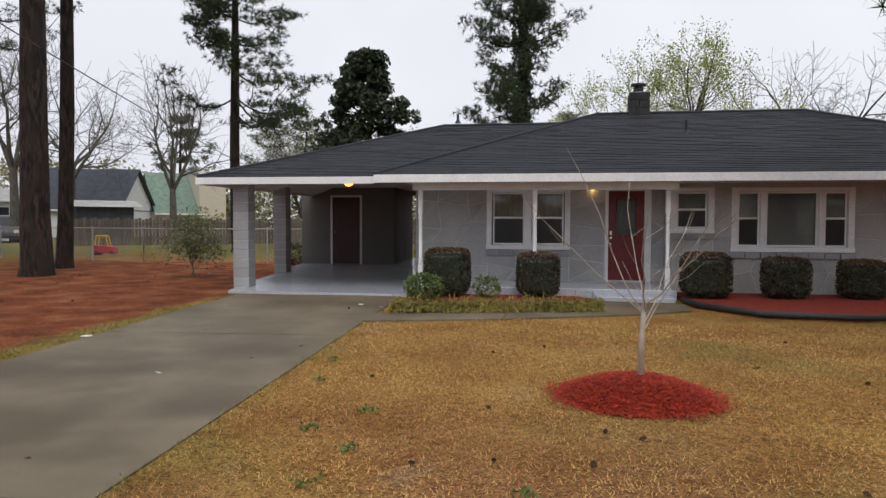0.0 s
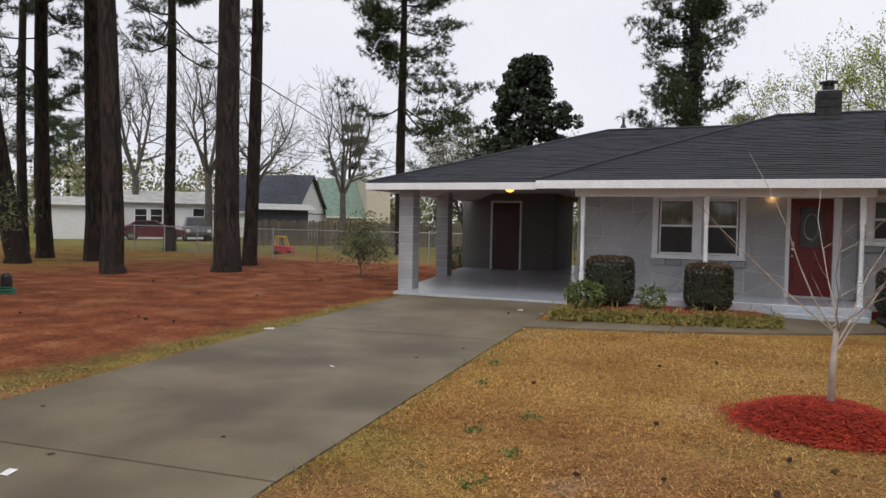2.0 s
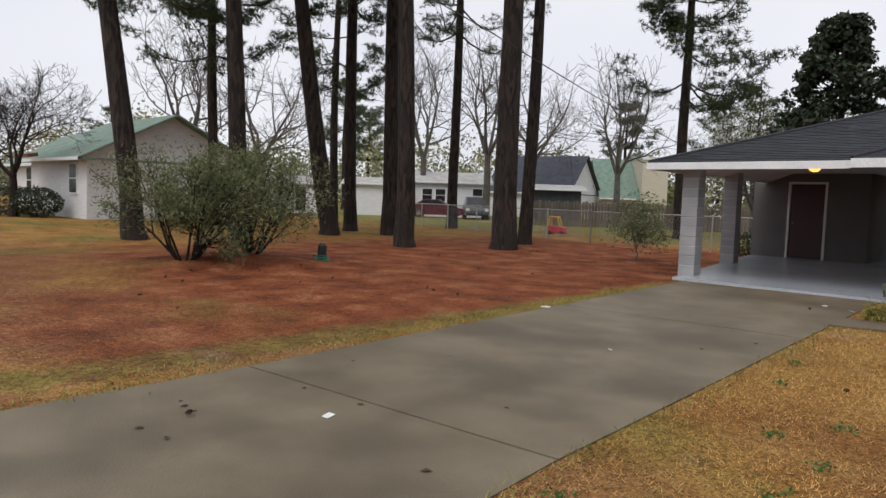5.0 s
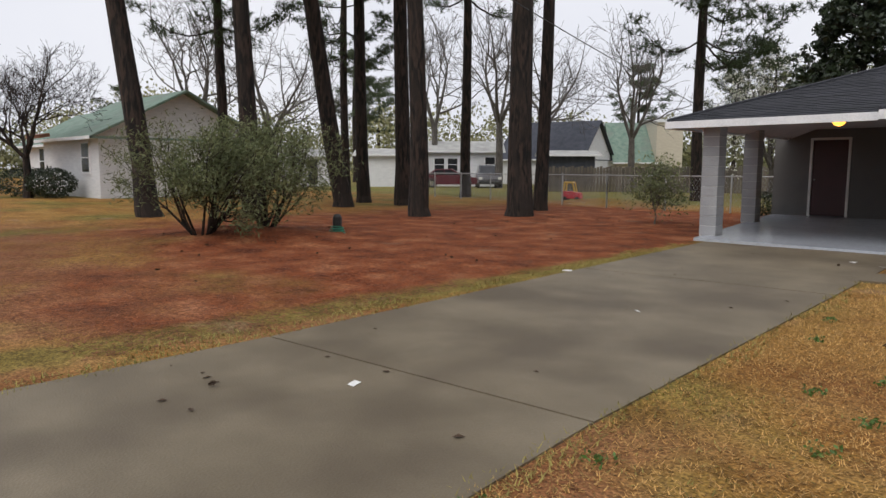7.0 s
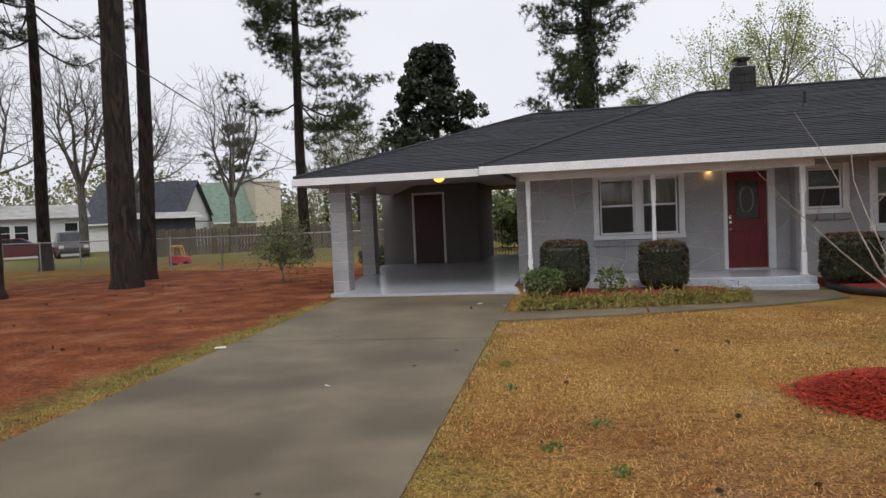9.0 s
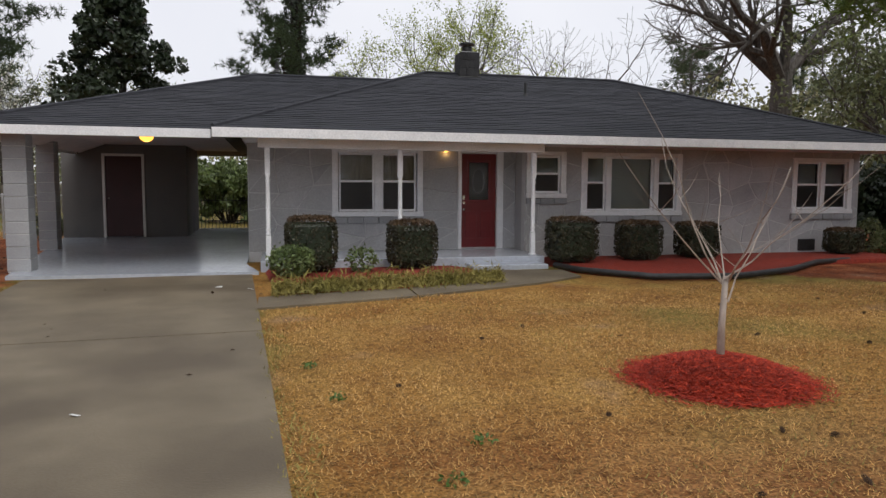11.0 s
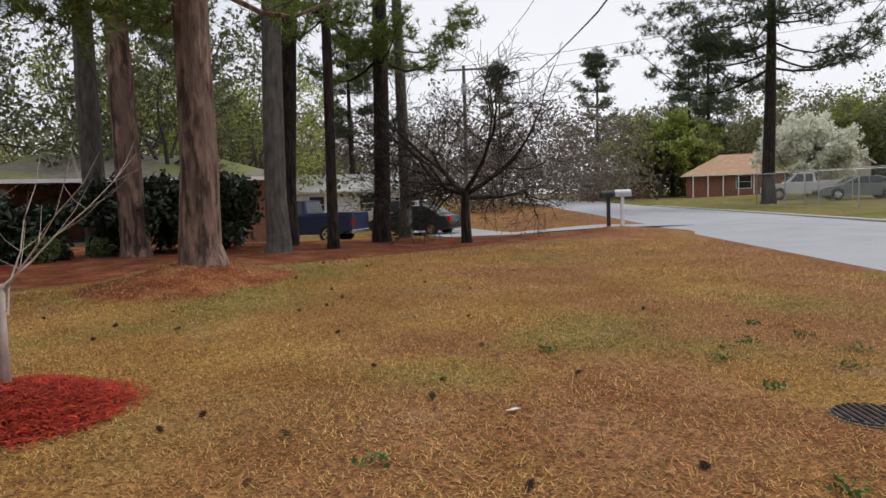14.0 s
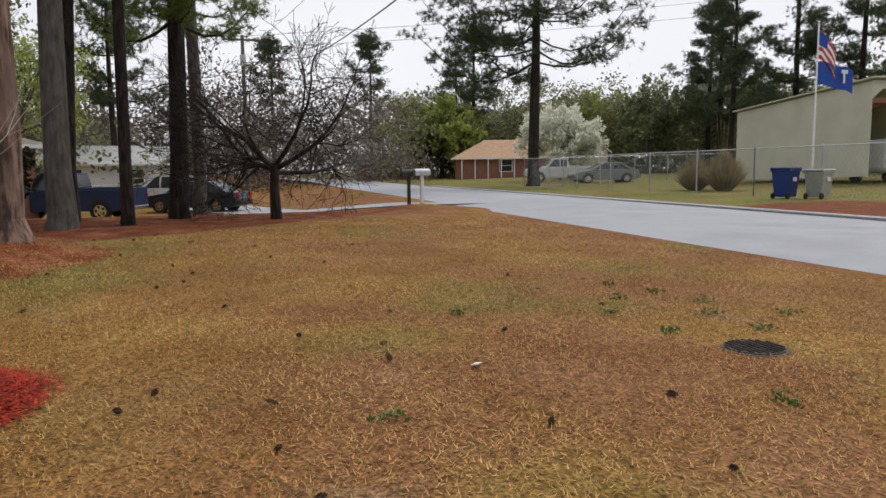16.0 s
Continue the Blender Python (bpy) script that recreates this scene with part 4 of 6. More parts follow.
def mulch_ring(x, y, rx, ry, h):
    b = B()
    n, m = 40, 8
    for i in range(m + 1):
        r = 1 - i / m
        for j in range(n):
            a = 2 * math.pi * j / n
            k = r * (1 + .06 * math.sin(3 * a + 1) + .04 * math.sin(7 * a) + .03 * math.sin(17 * a))
            b.v.append((x + rx * k * math.cos(a), y + ry * k * math.sin(a), -0.02 + (h + .02) * (1 - r ** 2.2) + .02 * noise.noise((i, j * .7, 2))))
    for i in range(m):
        for j in range(n):
            b.f.append((i * n + j, i * n + (j + 1) % n, (i + 1) * n + (j + 1) % n, (i + 1) * n + j))
    solid("mulch_ring", b, MULCH, "round mound of bright red mulch under the sapling", "mulch ring", smooth=True)
    k = 11000
    a, r = rng.uniform(0, 2 * math.pi, k), np.sqrt(rng.uniform(0, 1.0, k)) * (1 + np.abs(rng.normal(0, .13, k)))
    p = np.stack([x + rx * r * np.cos(a), y + ry * r * np.sin(a), h * (1 - np.minimum(r, 1) ** 2.2) + .012 + rng.uniform(0, .012, k)], 1)
    d = unit(rng, k)
    d[:, 2] *= .3
    s = np.cross(d, np.array([0, 0, 1.0])) * .16
    L = rng.uniform(.012, .042, (k, 1))
    tagged(new("mulch_chips", quads("mulch_chips", np.stack([p - d * L + s * L, p - d * L - s * L, p + d * L - s * L, p + d * L + s * L], 1), MULCH)), "loose red wood chips on the mulch mound", "mulch chips", kind="stuff")


mulch_ring(-0.42, -9.5, 0.66, 0.63, 0.17)


# ---- plants ----
def noisy_box_points(rng, n, sx, sy, sz, shell=0.12):
    """Points in the outer layer of a clipped, rounded box."""
    p = rng.uniform(-1, 1, (n * 3, 3))
    r = (np.abs(p) ** 5).sum(1) ** 0.2
    p = p / r[:, None] * (1 - shell * rng.uniform(0, 1, (len(p), 1)) ** 1.5)
    p += rng.normal(0, 0.02, p.shape)
    return (p * np.array([sx, sy, sz]))[:n]


def hedge(x, y, w, d, h, seed, z=0.08, label="clipped square evergreen shrub with bronze-tinged top"):
    rng = np.random.default_rng(seed)
    t = thing("clipped_shrub", label, "shrub", (x, y, z), rng.uniform(-6, 6), group="clipped shrubs along the house")
    part("stem", B().tube([(0, 0, -.05), (.02, 0, h * .5)], [.035, .02], 6).tube([(0.05, 0, -.05), (-.1, .06, h * .5)], [.03, .02], 6), BARKGREY, t)
    # solid dark box in place of the shaded depth between the leaves
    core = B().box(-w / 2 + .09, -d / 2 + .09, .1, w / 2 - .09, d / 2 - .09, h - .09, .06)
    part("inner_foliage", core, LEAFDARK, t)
    p = noisy_box_points(rng, 4200, w / 2, d / 2, h / 2) + np.array([0, 0, h / 2 + .03])
    top = p[:, 2] > h * .93
    part("leaves", quads("leaves", leaf_faces(rng, p[~top], 0.05, .6), HEDGE), None, t)
    part("top_leaves", quads("top_leaves", leaf_faces(rng, p[top], 0.05, .6), HEDGERED), None, t, "bronze new growth on top")
    return t


for i, (x, y, w, d, h) in enumerate(((-3.16, -2.35, .86, .8, .9), (-1.42, -2.2, .82, .78, .82), (1.75, -1.85, .9, .8, .84), (3.22, -1.75, .78, .75, .76), (4.62, -1.6, .76, .75, .72), (8.4, -1.4, .7, .6, .55))):
    hedge(x, y, w, d, h, 20 + i, label="clipped square evergreen shrub with bronze-tinged top" if i < 5 else "small rounded dark evergreen shrub by the house corner")


def round_bush(x, y, w, h, seed, material, label, n=1600, size=.07, z=0.06):
    rng = np.random.default_rng(seed)
    t = thing("low_bush", label, "bush", (x, y, z))
    p = unit(rng, n) * (rng.uniform(.55, 1, (n, 1)) ** .5) * np.array([w / 2, w / 2, h / 2])
    p += rng.normal(0, .03, p.shape) + np.array([0, 0, h / 2])
    part("stem", B().tube([(0, 0, -.05), (0, 0, h * .6)], [.02, .01], 5), BARKGREY, t)
    part("leaves", quads("leaves", leaf_faces(rng, p, size, .55), material), None, t)


round_bush(-3.5, -3.0, .72, .5, 3, LEAFMID, "rounded light green shrub in the mulch bed")
round_bush(-2.35, -2.7, .52, .45, 4, LEAFMID, "small loose light green shrub in the mulch bed", 500)
round_bush(9.3, -1.2, .5, .8, 5, LEAFOLIVE, "straggly olive shrub by the house corner", 700)
rng = np.random.default_rng(8)
n = 8000
u = rng.uniform(0, 1, n)
px = -3.8 + 3.5 * u
py = -4.52 + .75 * u + rng.normal(0, .13, n)
p = np.stack([px, py, .05 + np.abs(rng.normal(0, .10, n)) * (1 - np.minimum(1, np.abs(py + 4.52 - .75 * u) / .4))], 1)
tagged(new("border_groundcover", quads("border_groundcover", leaf_faces(rng, p, .12, .15, .7), GRASSGRN)), "shaggy olive-green border grass edging the mulch bed", "border grass", kind="stuff")


# ---- trees ----
def branch(b, rng, p, d, length, r, depth, tips, n=5, bend=.25, split=(2, 4), up=.08, shrink=.68, rmin=.004):
    """A crooked limb that forks; its tips are gathered."""
    pts, rad = [Vector(p)], [r]
    d = Vector(d).normalized()
    seg = 3 if depth > 1 else 2
    for i in range(seg):
        d = (d + Vector((rng.uniform(-bend, bend), rng.uniform(-bend, bend), rng.uniform(-bend, bend) + up))).normalized()
        pts.append(pts[-1] + d * length / seg)
        rad.append(max(rmin, r * (1 - .45 * (i + 1) / seg)))
    b.tube(pts, rad, n if depth > 2 else (4 if depth > 1 else 3), caps=False)
    if depth <= 1:
        tips.extend(pts[1:])
        return
    for k in range(rng.randint(*split)):
        i = rng.randint(1, seg)
        q = d.orthogonal()
        q.rotate(Matrix.Rotation(rng.uniform(0, 6.283), 3, d))
        nd = d * rng.uniform(.5, 1.0) + q * rng.uniform(.45, .9)
        branch(b, rng, pts[i], nd, length * shrink * rng.uniform(.8, 1.15), rad[i] * .65, depth - 1, tips, n, bend, split, up, shrink, rmin)
    branch(b, rng, pts[-1], d, length * shrink, rad[-1], depth - 1, tips, n, bend, split, up, shrink, rmin)


PINE_CACHE = {}


def pine_meshes(seed, high, base, r, lean, width, bark, needle, dens, low=(), tuft=.30, trunk_sink=.15):
    rg, nr = random.Random(seed), np.random.default_rng(seed)
    tb, lb = B(), B()
    pts, rad = [], []
    steps = 14
    for i in range(steps + 1):
        k = i / steps
        z = -trunk_sink + (high + trunk_sink) * k
        pts.append((lean[0] * z + .06 * math.sin(k * 7 + seed), lean[1] * z + .06 * math.cos(k * 5 + seed), z))
        rad.append(r * (1.35 if i == 0 else 1.0) * (1 - .75 * k ** 1.3))
    # root flare
    pts.insert(1, (lean[0] * .25, lean[1] * .25, .25))
    rad.insert(1, r * 1.12)
    tb.tube(pts, rad, 14)
    for i, q in enumerate(tb.v):
        j = 1 + .07 * noise.noise((q[0] * 6, q[1] * 6, q[2] * 1.2 + seed))
        c = Vector((lean[0] * q[2], lean[1] * q[2], q[2]))
        tb.v[i] = tuple(c + (Vector(q) - c) * j)
    tips, clouds = [], []
    for p, d, L in low:
        branch(lb, rg, p, d, L, .05, 4, tips, 5, .2, (3, 4), -.04, .62)
    z = base
    while z < high - .3:
        k = (z - base) / max(.1, high - base)
        turn0 = rg.uniform(0, 6.283)
        for q in range(rg.randint(2, 4)):
            # a limb leaves the trunk level, sags, and lifts at its end; flat sprays of twigs along its outer half
            a = turn0 + q * 2.1 + rg.uniform(-.5, .5)
            L = width * (1.0 - .6 * k ** 1.5) * rg.uniform(.45, 1.1)
            ux, uy = math.cos(a), math.sin(a)
            rise, sag = rg.uniform(.0, .35) + .5 * k, rg.uniform(.1, .4) * (1 - k)
            limb = []
            for i in range(7):
                u = i / 6
                w = rg.uniform(-.06, .06) * L
                limb.append(Vector((lean[0] * z + ux * L * u - uy * w * u, lean[1] * z + uy * L * u + ux * w * u, z + L * (rise * u - sag * math.sin(u * 3.1) + .12 * u ** 3))))
            r0 = max(.022, r * .2 * (1 - .5 * k))
            lb.tube(limb, [r0 * (1 - .8 * i / 6) for i in range(7)], 5, caps=False)
            for i in range(2, 7):
                for side in (-1, 1):
                    if rg.random() < .22:
                        continue
                    t = rg.uniform(.18, .38) * L * (1.15 - .1 * i)
                    f = rg.uniform(.3, .8)
                    e = limb[i] + Vector((ux * f - uy * side * (1 - f * .4), uy * f + ux * side * (1 - f * .4), rg.uniform(.0, .35))) * t
                    lb.tube([limb[i], (limb[i] + e) / 2 - Vector((0, 0, .03 * L)), e], [r0 * .3, r0 * .2, .006], 3, caps=False)
                    clouds += [limb[i].lerp(e, .45), limb[i].lerp(e, .75), e]
            clouds.append(limb[6])
        z += rg.uniform(.65, 1.35) / dens
    t = np.array([tuple(q) for q in clouds])
    t = np.repeat(t, 5, axis=0) + nr.normal(0, 1, (len(t) * 5, 3)) * np.array([tuft * .75, tuft * .75, tuft * .32])
    if tips:
        q = np.array([tuple(v) for v in tips])
        t = np.concatenate([t, np.repeat(q, 4, axis=0) + nr.normal(0, .2, (len(q) * 4, 3))])
    tb.add(lb.v, lb.f)
    return mesh("trunk", tb, bark), quads("needles", needle_faces(nr, t, tuft * .72, 16, tuft * .04), needle)


def pine(x, y, high, base, r, lean=(0, 0), width=3.5, seed=1, bark=None, needle=None, dens=1.0, label="tall pine with a straight dark furrowed trunk", group="tall pines in the yard", key=None, low=(), tuft=.30):
    bark, needle = bark or BARK, needle or NEEDLE
    key = key or (seed, high, base, r, lean)
    if key not in PINE_CACHE:
        PINE_CACHE[key] = pine_meshes(seed, high, base, r, lean, width, bark, needle, dens, low, tuft)
    t = thing("pine_tree", label, "pine tree", (x, y, height(x, y)), group=group)
    for nm, me in zip(("trunk", "crown"), PINE_CACHE[key]):
        part(nm, me, None, t)
    return t


# west side pines
LT = "tall pine with a dark furrowed trunk standing in pine straw"
pine(-14.95, 1.2, 24, 12, .37, (-.012, .0), 4.5, 11, label="large thick pine trunk standing in pine straw")
pine(-16.3, 4.0, 23, 11, .235, (.014, .01), 4, 12, label=LT)
pine(-16.98, -1.2, 22, 10.5, .28, (-.012, -.012), 4, 13, label=LT)
pine(-21.6, 2.3, 23, 11, .30, (.0, .0), 4, 14, label=LT)
pine(-23.6, 2.0, 22, 9.0, .26, (.0, -.01), 3.6, 15, dens=.7, label=LT)
pine(-22.0, -.2, 22, 9, .33, (-.105, -.105), 4, 16, label="leaning pine with a thick brown trunk")
pine(-26.0, 10.6, 22, 10, .27, (-.005, 0), 4, 17, label=LT)
pine(-19.6, -5.3, 21, 7.6, .27, (-.03, -.03), 3.6, 18, dens=.7, label="pine with low drooping limbs behind the bushes")
pine(-21.6, -7.5, 22, 8.0, .30, (-.08, -.08), 3.6, 19, dens=.7, label="leaning pine in front of the white house")
pine(-26.5, -2.5, 20, 6.5, .2, (0, 0), 3.4, 20, dens=.8, label="dense pine beside the white house")
pine(-30, 6, 19, 7.0, .22, (0, 0), 3.6, 21, dens=.7, label="dense pine behind the yard")
BG = "pines behind the house"
pine(-16.0, 15.6, 19, 6.6, .26, (-.01, 0), 4.3, 22, dens=1.0, tuft=.38, label="tall pine with an open crown behind the fence", group=BG)
pine(-2.7, 19.5, 20, 5.6, .36, (0, 0), 3.2, 23, dens=1.0, tuft=.38, label="ivy-clad pine rising behind the roof", group=BG)
# ivy on that trunk
rng = np.random.default_rng(31)
n = 6000
zz = rng.uniform(.3, 14, n)
aa = rng.uniform(0, 6.283, n)
rr = .38 + np.abs(rng.normal(0, .07, n))
solid_ivy = tagged(new("ivy", quads("ivy", leaf_faces(rng, np.stack([-2.7 + rr * np.cos(aa), 19.5 + rr * np.sin(aa), zz], 1), .14, .8), LEAFDARK)), "dark ivy wrapped round the pine trunk", "ivy", kind="stuff")
# east side pines
ET = "tall pine with a grey-brown trunk in the straw bed"
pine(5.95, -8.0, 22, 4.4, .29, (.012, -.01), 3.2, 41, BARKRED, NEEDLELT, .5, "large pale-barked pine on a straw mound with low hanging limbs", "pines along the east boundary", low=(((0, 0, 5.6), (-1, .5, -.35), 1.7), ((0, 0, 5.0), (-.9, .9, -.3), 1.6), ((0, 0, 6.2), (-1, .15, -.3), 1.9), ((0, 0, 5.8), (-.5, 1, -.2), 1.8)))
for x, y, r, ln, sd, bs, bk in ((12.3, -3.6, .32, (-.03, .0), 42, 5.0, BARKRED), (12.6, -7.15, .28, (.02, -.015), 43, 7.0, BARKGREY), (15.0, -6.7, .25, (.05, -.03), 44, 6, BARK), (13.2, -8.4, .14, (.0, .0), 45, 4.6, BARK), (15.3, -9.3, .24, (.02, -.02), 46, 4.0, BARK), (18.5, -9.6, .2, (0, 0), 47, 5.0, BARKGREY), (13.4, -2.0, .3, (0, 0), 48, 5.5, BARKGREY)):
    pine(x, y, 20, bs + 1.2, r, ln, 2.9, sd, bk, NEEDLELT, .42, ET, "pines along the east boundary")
# far pines over the road
FP = "pines across the street"
pine(38.4, -29.0, 19, 8.0, .38, (-.01, 0), 7.0, 51, dens=1.0, tuft=.5, label="tall spreading pine across the street", group=FP)
for i, (x, y, h, bs) in enumerate(((86, -40, 17, 7), (98, -28, 20, 8), (66, -62, 19, 6), (54, -56, 22, 6), (47, -57, 21, 6), (43, -60, 23, 7), (38, -62, 22, 7), (33, -58, 21, 6), (64, -62, 18, 6), (100, -14, 18, 7), (95, -40, 17, 5), (29, -63, 23, 7))):
    pine(x, y, h if i % 3 else 20, 6.5, .3, (0, 0), 4.2, 60 + i % 4, needle=NEEDLEHAZE, dens=.6, tuft=.5, key=("far", i % 4), label="tall dark pine in the far woods", group=FP)
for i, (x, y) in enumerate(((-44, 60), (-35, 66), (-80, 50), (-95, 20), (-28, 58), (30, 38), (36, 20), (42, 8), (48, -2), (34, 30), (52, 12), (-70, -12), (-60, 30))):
    pine(x, y, 14, 7.0, .25, (0, 0), 3.4, 70 + i % 3, needle=NEEDLEHAZE, dens=.8, tuft=.45, key=("mid", i % 3), label="dark pine in the distance", group="distant pines")


def bare_tree(name, x, y, fork, length, r, depth, seed, label, bark=None, leaf=None, leaf_n=0, leaf_size=.09, spread=.6, lean=(0, 0), stems=4, category="tree", flat=0.0, rmin=.004, z=None):
    rg, nr = random.Random(seed), np.random.default_rng(seed)
    t = thing(name, label, category, (x, y, height(x, y) if z is None else z))
    tb, lb, tips = B(), B(), []
    top = Vector((lean[0] * fork, lean[1] * fork, fork))
    tb.tube([(0, 0, -.15), (0, 0, .08), top * .55 + Vector((.03, .02, 0)), top], [r * 1.5, r * 1.15, r * .95, r * .8], 10)
    for i in range(stems):
        a = 6.283 * i / stems + rg.uniform(-.4, .4)
        s = spread * rg.uniform(.7, 1.3)
        branch(lb, rg, top - Vector((0, 0, fork * .12 * rg.random())), (math.cos(a) * s, math.sin(a) * s, 1 - flat), length, r * .55, depth, tips, 6, .3, (2, 3), .05 - flat * .05, rmin=rmin)
    part("trunk", tb, bark or BARKGREY, t)
    part("branchwork", lb, bark or BARKGREY, t)
    if leaf and tips:
        q = np.array([tuple(v) for v in tips])
        q = np.repeat(q, max(1, leaf_n), axis=0)
        q = q + nr.normal(0, .14, q.shape)
        part("crown", quads("crown", leaf_faces(nr, q, leaf_size, .6), leaf), None, t)
    return t


# sapling on the mulch: short whitish stem, fan of long thin shoots
rg = random.Random(77)
sap = thing("sapling", "leafless pale young tree with long upright shoots", "sapling", (-0.38, -9.45, .12))
sb = B()
sb.tube([(0, 0, -.15), (.0, 0, .3), (.02, 0, .68)], [.036, .027, .022], 10)
part("trunk", sb, BARKPALE, sap, smooth=True)
lb = B()
for i in range(7):
    a = 6.283 * i / 7 + rg.uniform(-.3, .3)
    s = rg.uniform(.35, 1.35)
    p, d = Vector((.01, 0, .48 + .03 * i)), Vector((math.cos(a) * s, math.sin(a) * s, 1))
    L = rg.uniform(.9, 1.65)
    pts = [p + d.normalized() * L * k / 5 + Vector((rg.uniform(-.03, .03), rg.uniform(-.03, .03), .03 * k * k / 5)) for k in range(6)]
    lb.tube(pts, [.0085, .007, .0052, .004, .003, .002], 5)
    for k in (1, 2, 3, 4):
        for _ in range(rg.randint(0, 2)):
            q = Vector((rg.uniform(-1, 1), rg.uniform(-1, 1), .55))
            l = rg.uniform(.2, .5)
            lb.tube([pts[k], pts[k] + q.normalized() * l * .5, pts[k] + q.normalized() * l + Vector((0, 0, .06))], [.003, .002, .001], 4)
part("shoot", lb, BARKPALE, sap)

bare_tree("dogwood_tree", 14.0, -11.8, 1.35, 1.7, .13, 6, 81, "low spreading leafless tree with dark crooked branches", BARK, spread=1.3, stems=7, flat=.66, rmin=.006)
bare_tree("oak_tree", 18.7, 13.4, 7.0, 4.6, .55, 6, 82, "large bare oak with a thick forked trunk", BARKGREY, spread=.85, stems=5, rmin=.012)
bare_tree("budding_tree", 4.1, 17.7, 2.9, 3.0, .2, 5, 83, "budding tree with pale yellow-green young leaves", BARKGREY, LEAFYEL, 9, .10, .55, stems=7)
bare_tree("bare_tree", 12, 20, 3, 3.2, .2, 5, 84, "leafless grey tree behind the house", spread=.7, rmin=.008)
bare_tree("bare_tree", 8.5, 22, 3, 3.0, .18, 5, 85, "leafless grey tree behind the house", spread=.7, rmin=.008)


def evergreen_tree(name, x, y, low, top, wide, clumps, seed, label, leaf, size=.24):
    """A pointed, ragged crown of leaf clumps round a stem, with gaps between the clumps."""
    rg, nr = random.Random(seed), np.random.default_rng(seed)
    t = thing(name, label, "tree", (x, y, height(x, y)))
    tb = B().tube([(0, 0, -.15), (.05, 0, low), (.1, .05, (low + top) / 2), (0, 0, top - .4)], [.2, .16, .1, .03], 9)
    P = []
    for i in range(clumps):
        k = (i + rg.random()) / clumps
        z = low + (top - low) * k
        R = wide * (1.0 - .8 * k ** 1.6) * min(1.0, .55 + 3 * k)
        a = i * 2.4 + rg.uniform(-.5, .5)
        rr = R * rg.uniform(.35, 1.12)
        c = Vector((rr * math.cos(a), rr * math.sin(a), z + rg.uniform(-.2, .2)))
        tb.tube([(0, 0, z - .35 * rr), tuple(c * .55 + Vector((0, 0, (z - .15 * rr) * .45))), tuple(c)], [.05, .03, .012], 4, caps=False)
        m = rg.randint(70, 150)
        sz = rg.uniform(.28, .55)
        P.append(unit(nr, m) * nr.uniform(.4, 1.0, (m, 1)) ** .5 * sz * np.array([1, 1, .8]) + np.array(c))
    part("trunk", tb, BARKGREY, t)
    part("crown", quads("crown", leaf_faces(nr, np.concatenate(P), size, .55), leaf), None, t)
    return t


evergreen_tree("magnolia_tree", -9.3, 14.5, 3.2, 8.9, 2.5, 130, 86, "dense dark evergreen magnolia behind the carport", LEAFDARK)
bare_tree("pear_tree", -15.0, 22, 1.5, 2.6, .15, 5, 87, "slender tree in pale white blossom", BARKGREY, BLOSSOM, 2, .11, .35, stems=5)
bare_tree("olive_tree", -11.5, 22, 2, 2.3, .15, 5, 88, "spring tree with sparse olive leaves", BARKGREY, LEAFOLIVE, 3, .14, .6, stems=5)
bare_tree("bare_tree", -33.0, -7.6, 1.7, 1.9, .16, 6, 89, "dark bare ornamental tree on the neighbour's lawn", BARK, spread=.8, stems=5, rmin=.007)
for i, (x, y, f, l) in enumerate(((-36, 25, 5, 4), (-44, 26, 5, 4.5), (-40, 36, 5, 4), (-30, 34, 4, 4), (-46, 6, 4, 4), (-50, 14, 4, 4))):
    bare_tree("bare_tree", x, y, f, l, .28, 5, 90 + i % 3, "tall leafless tree in the distance", spread=.65, rmin=.014)
bare_tree("young_tree", -10.5, 1.3, .35, .55, .02, 4, 97, "young evergreen tree on a small straw mound", BARKGREY, LEAFOLIVE, 6, .07, .2, stems=6)
bare_tree("blossom_tree", 53, -37.5, 1.0, 2.2, .15, 5, 98, "round ornamental tree in full white blossom", BARKGREY, BLOSSOM, 14, .26, .9, stems=7)
for i, (x, y, sc) in enumerate(((84, -33.5, 3.6), (88, -36, 3.4))):
    bare_tree("willow_tree", x, y, 2, sc, .3, 5, 101 + i, "rounded yellow-green spring tree across the street", BARKGREY, LEAFYEL, 8, .5, .9, stems=6)
for i, (x, y, m) in enumerate(((72, -58, LEAFOLIVE), (84, -56, LEAFYEL), (92, -60, LEAFOLIVE), (62, -66, LEAFOLIVE), (78, -68, LEAFOLIVE), (96, -52, LEAFOLIVE))):
    bare_tree("spring_tree", x, y, 2.5, 3.8, .3, 5, 105 + i % 3, "broad spring tree with olive-green young leaves", BARKGREY, m, 5, .42, .75, stems=6)
for i, (x, y) in enumerate(((24, 1), (29, 6), (20, 8), (35, 1), (26, 14), (40, 4))):
    bare_tree("spring_tree", x, y, 2.5, 3.0, .2, 5, 110 + i % 3, "tall spring tree with sparse yellow-green leaves", BARKGREY, LEAFYEL if i % 2 else LEAFOLIVE, 4, .2, .6, stems=6)


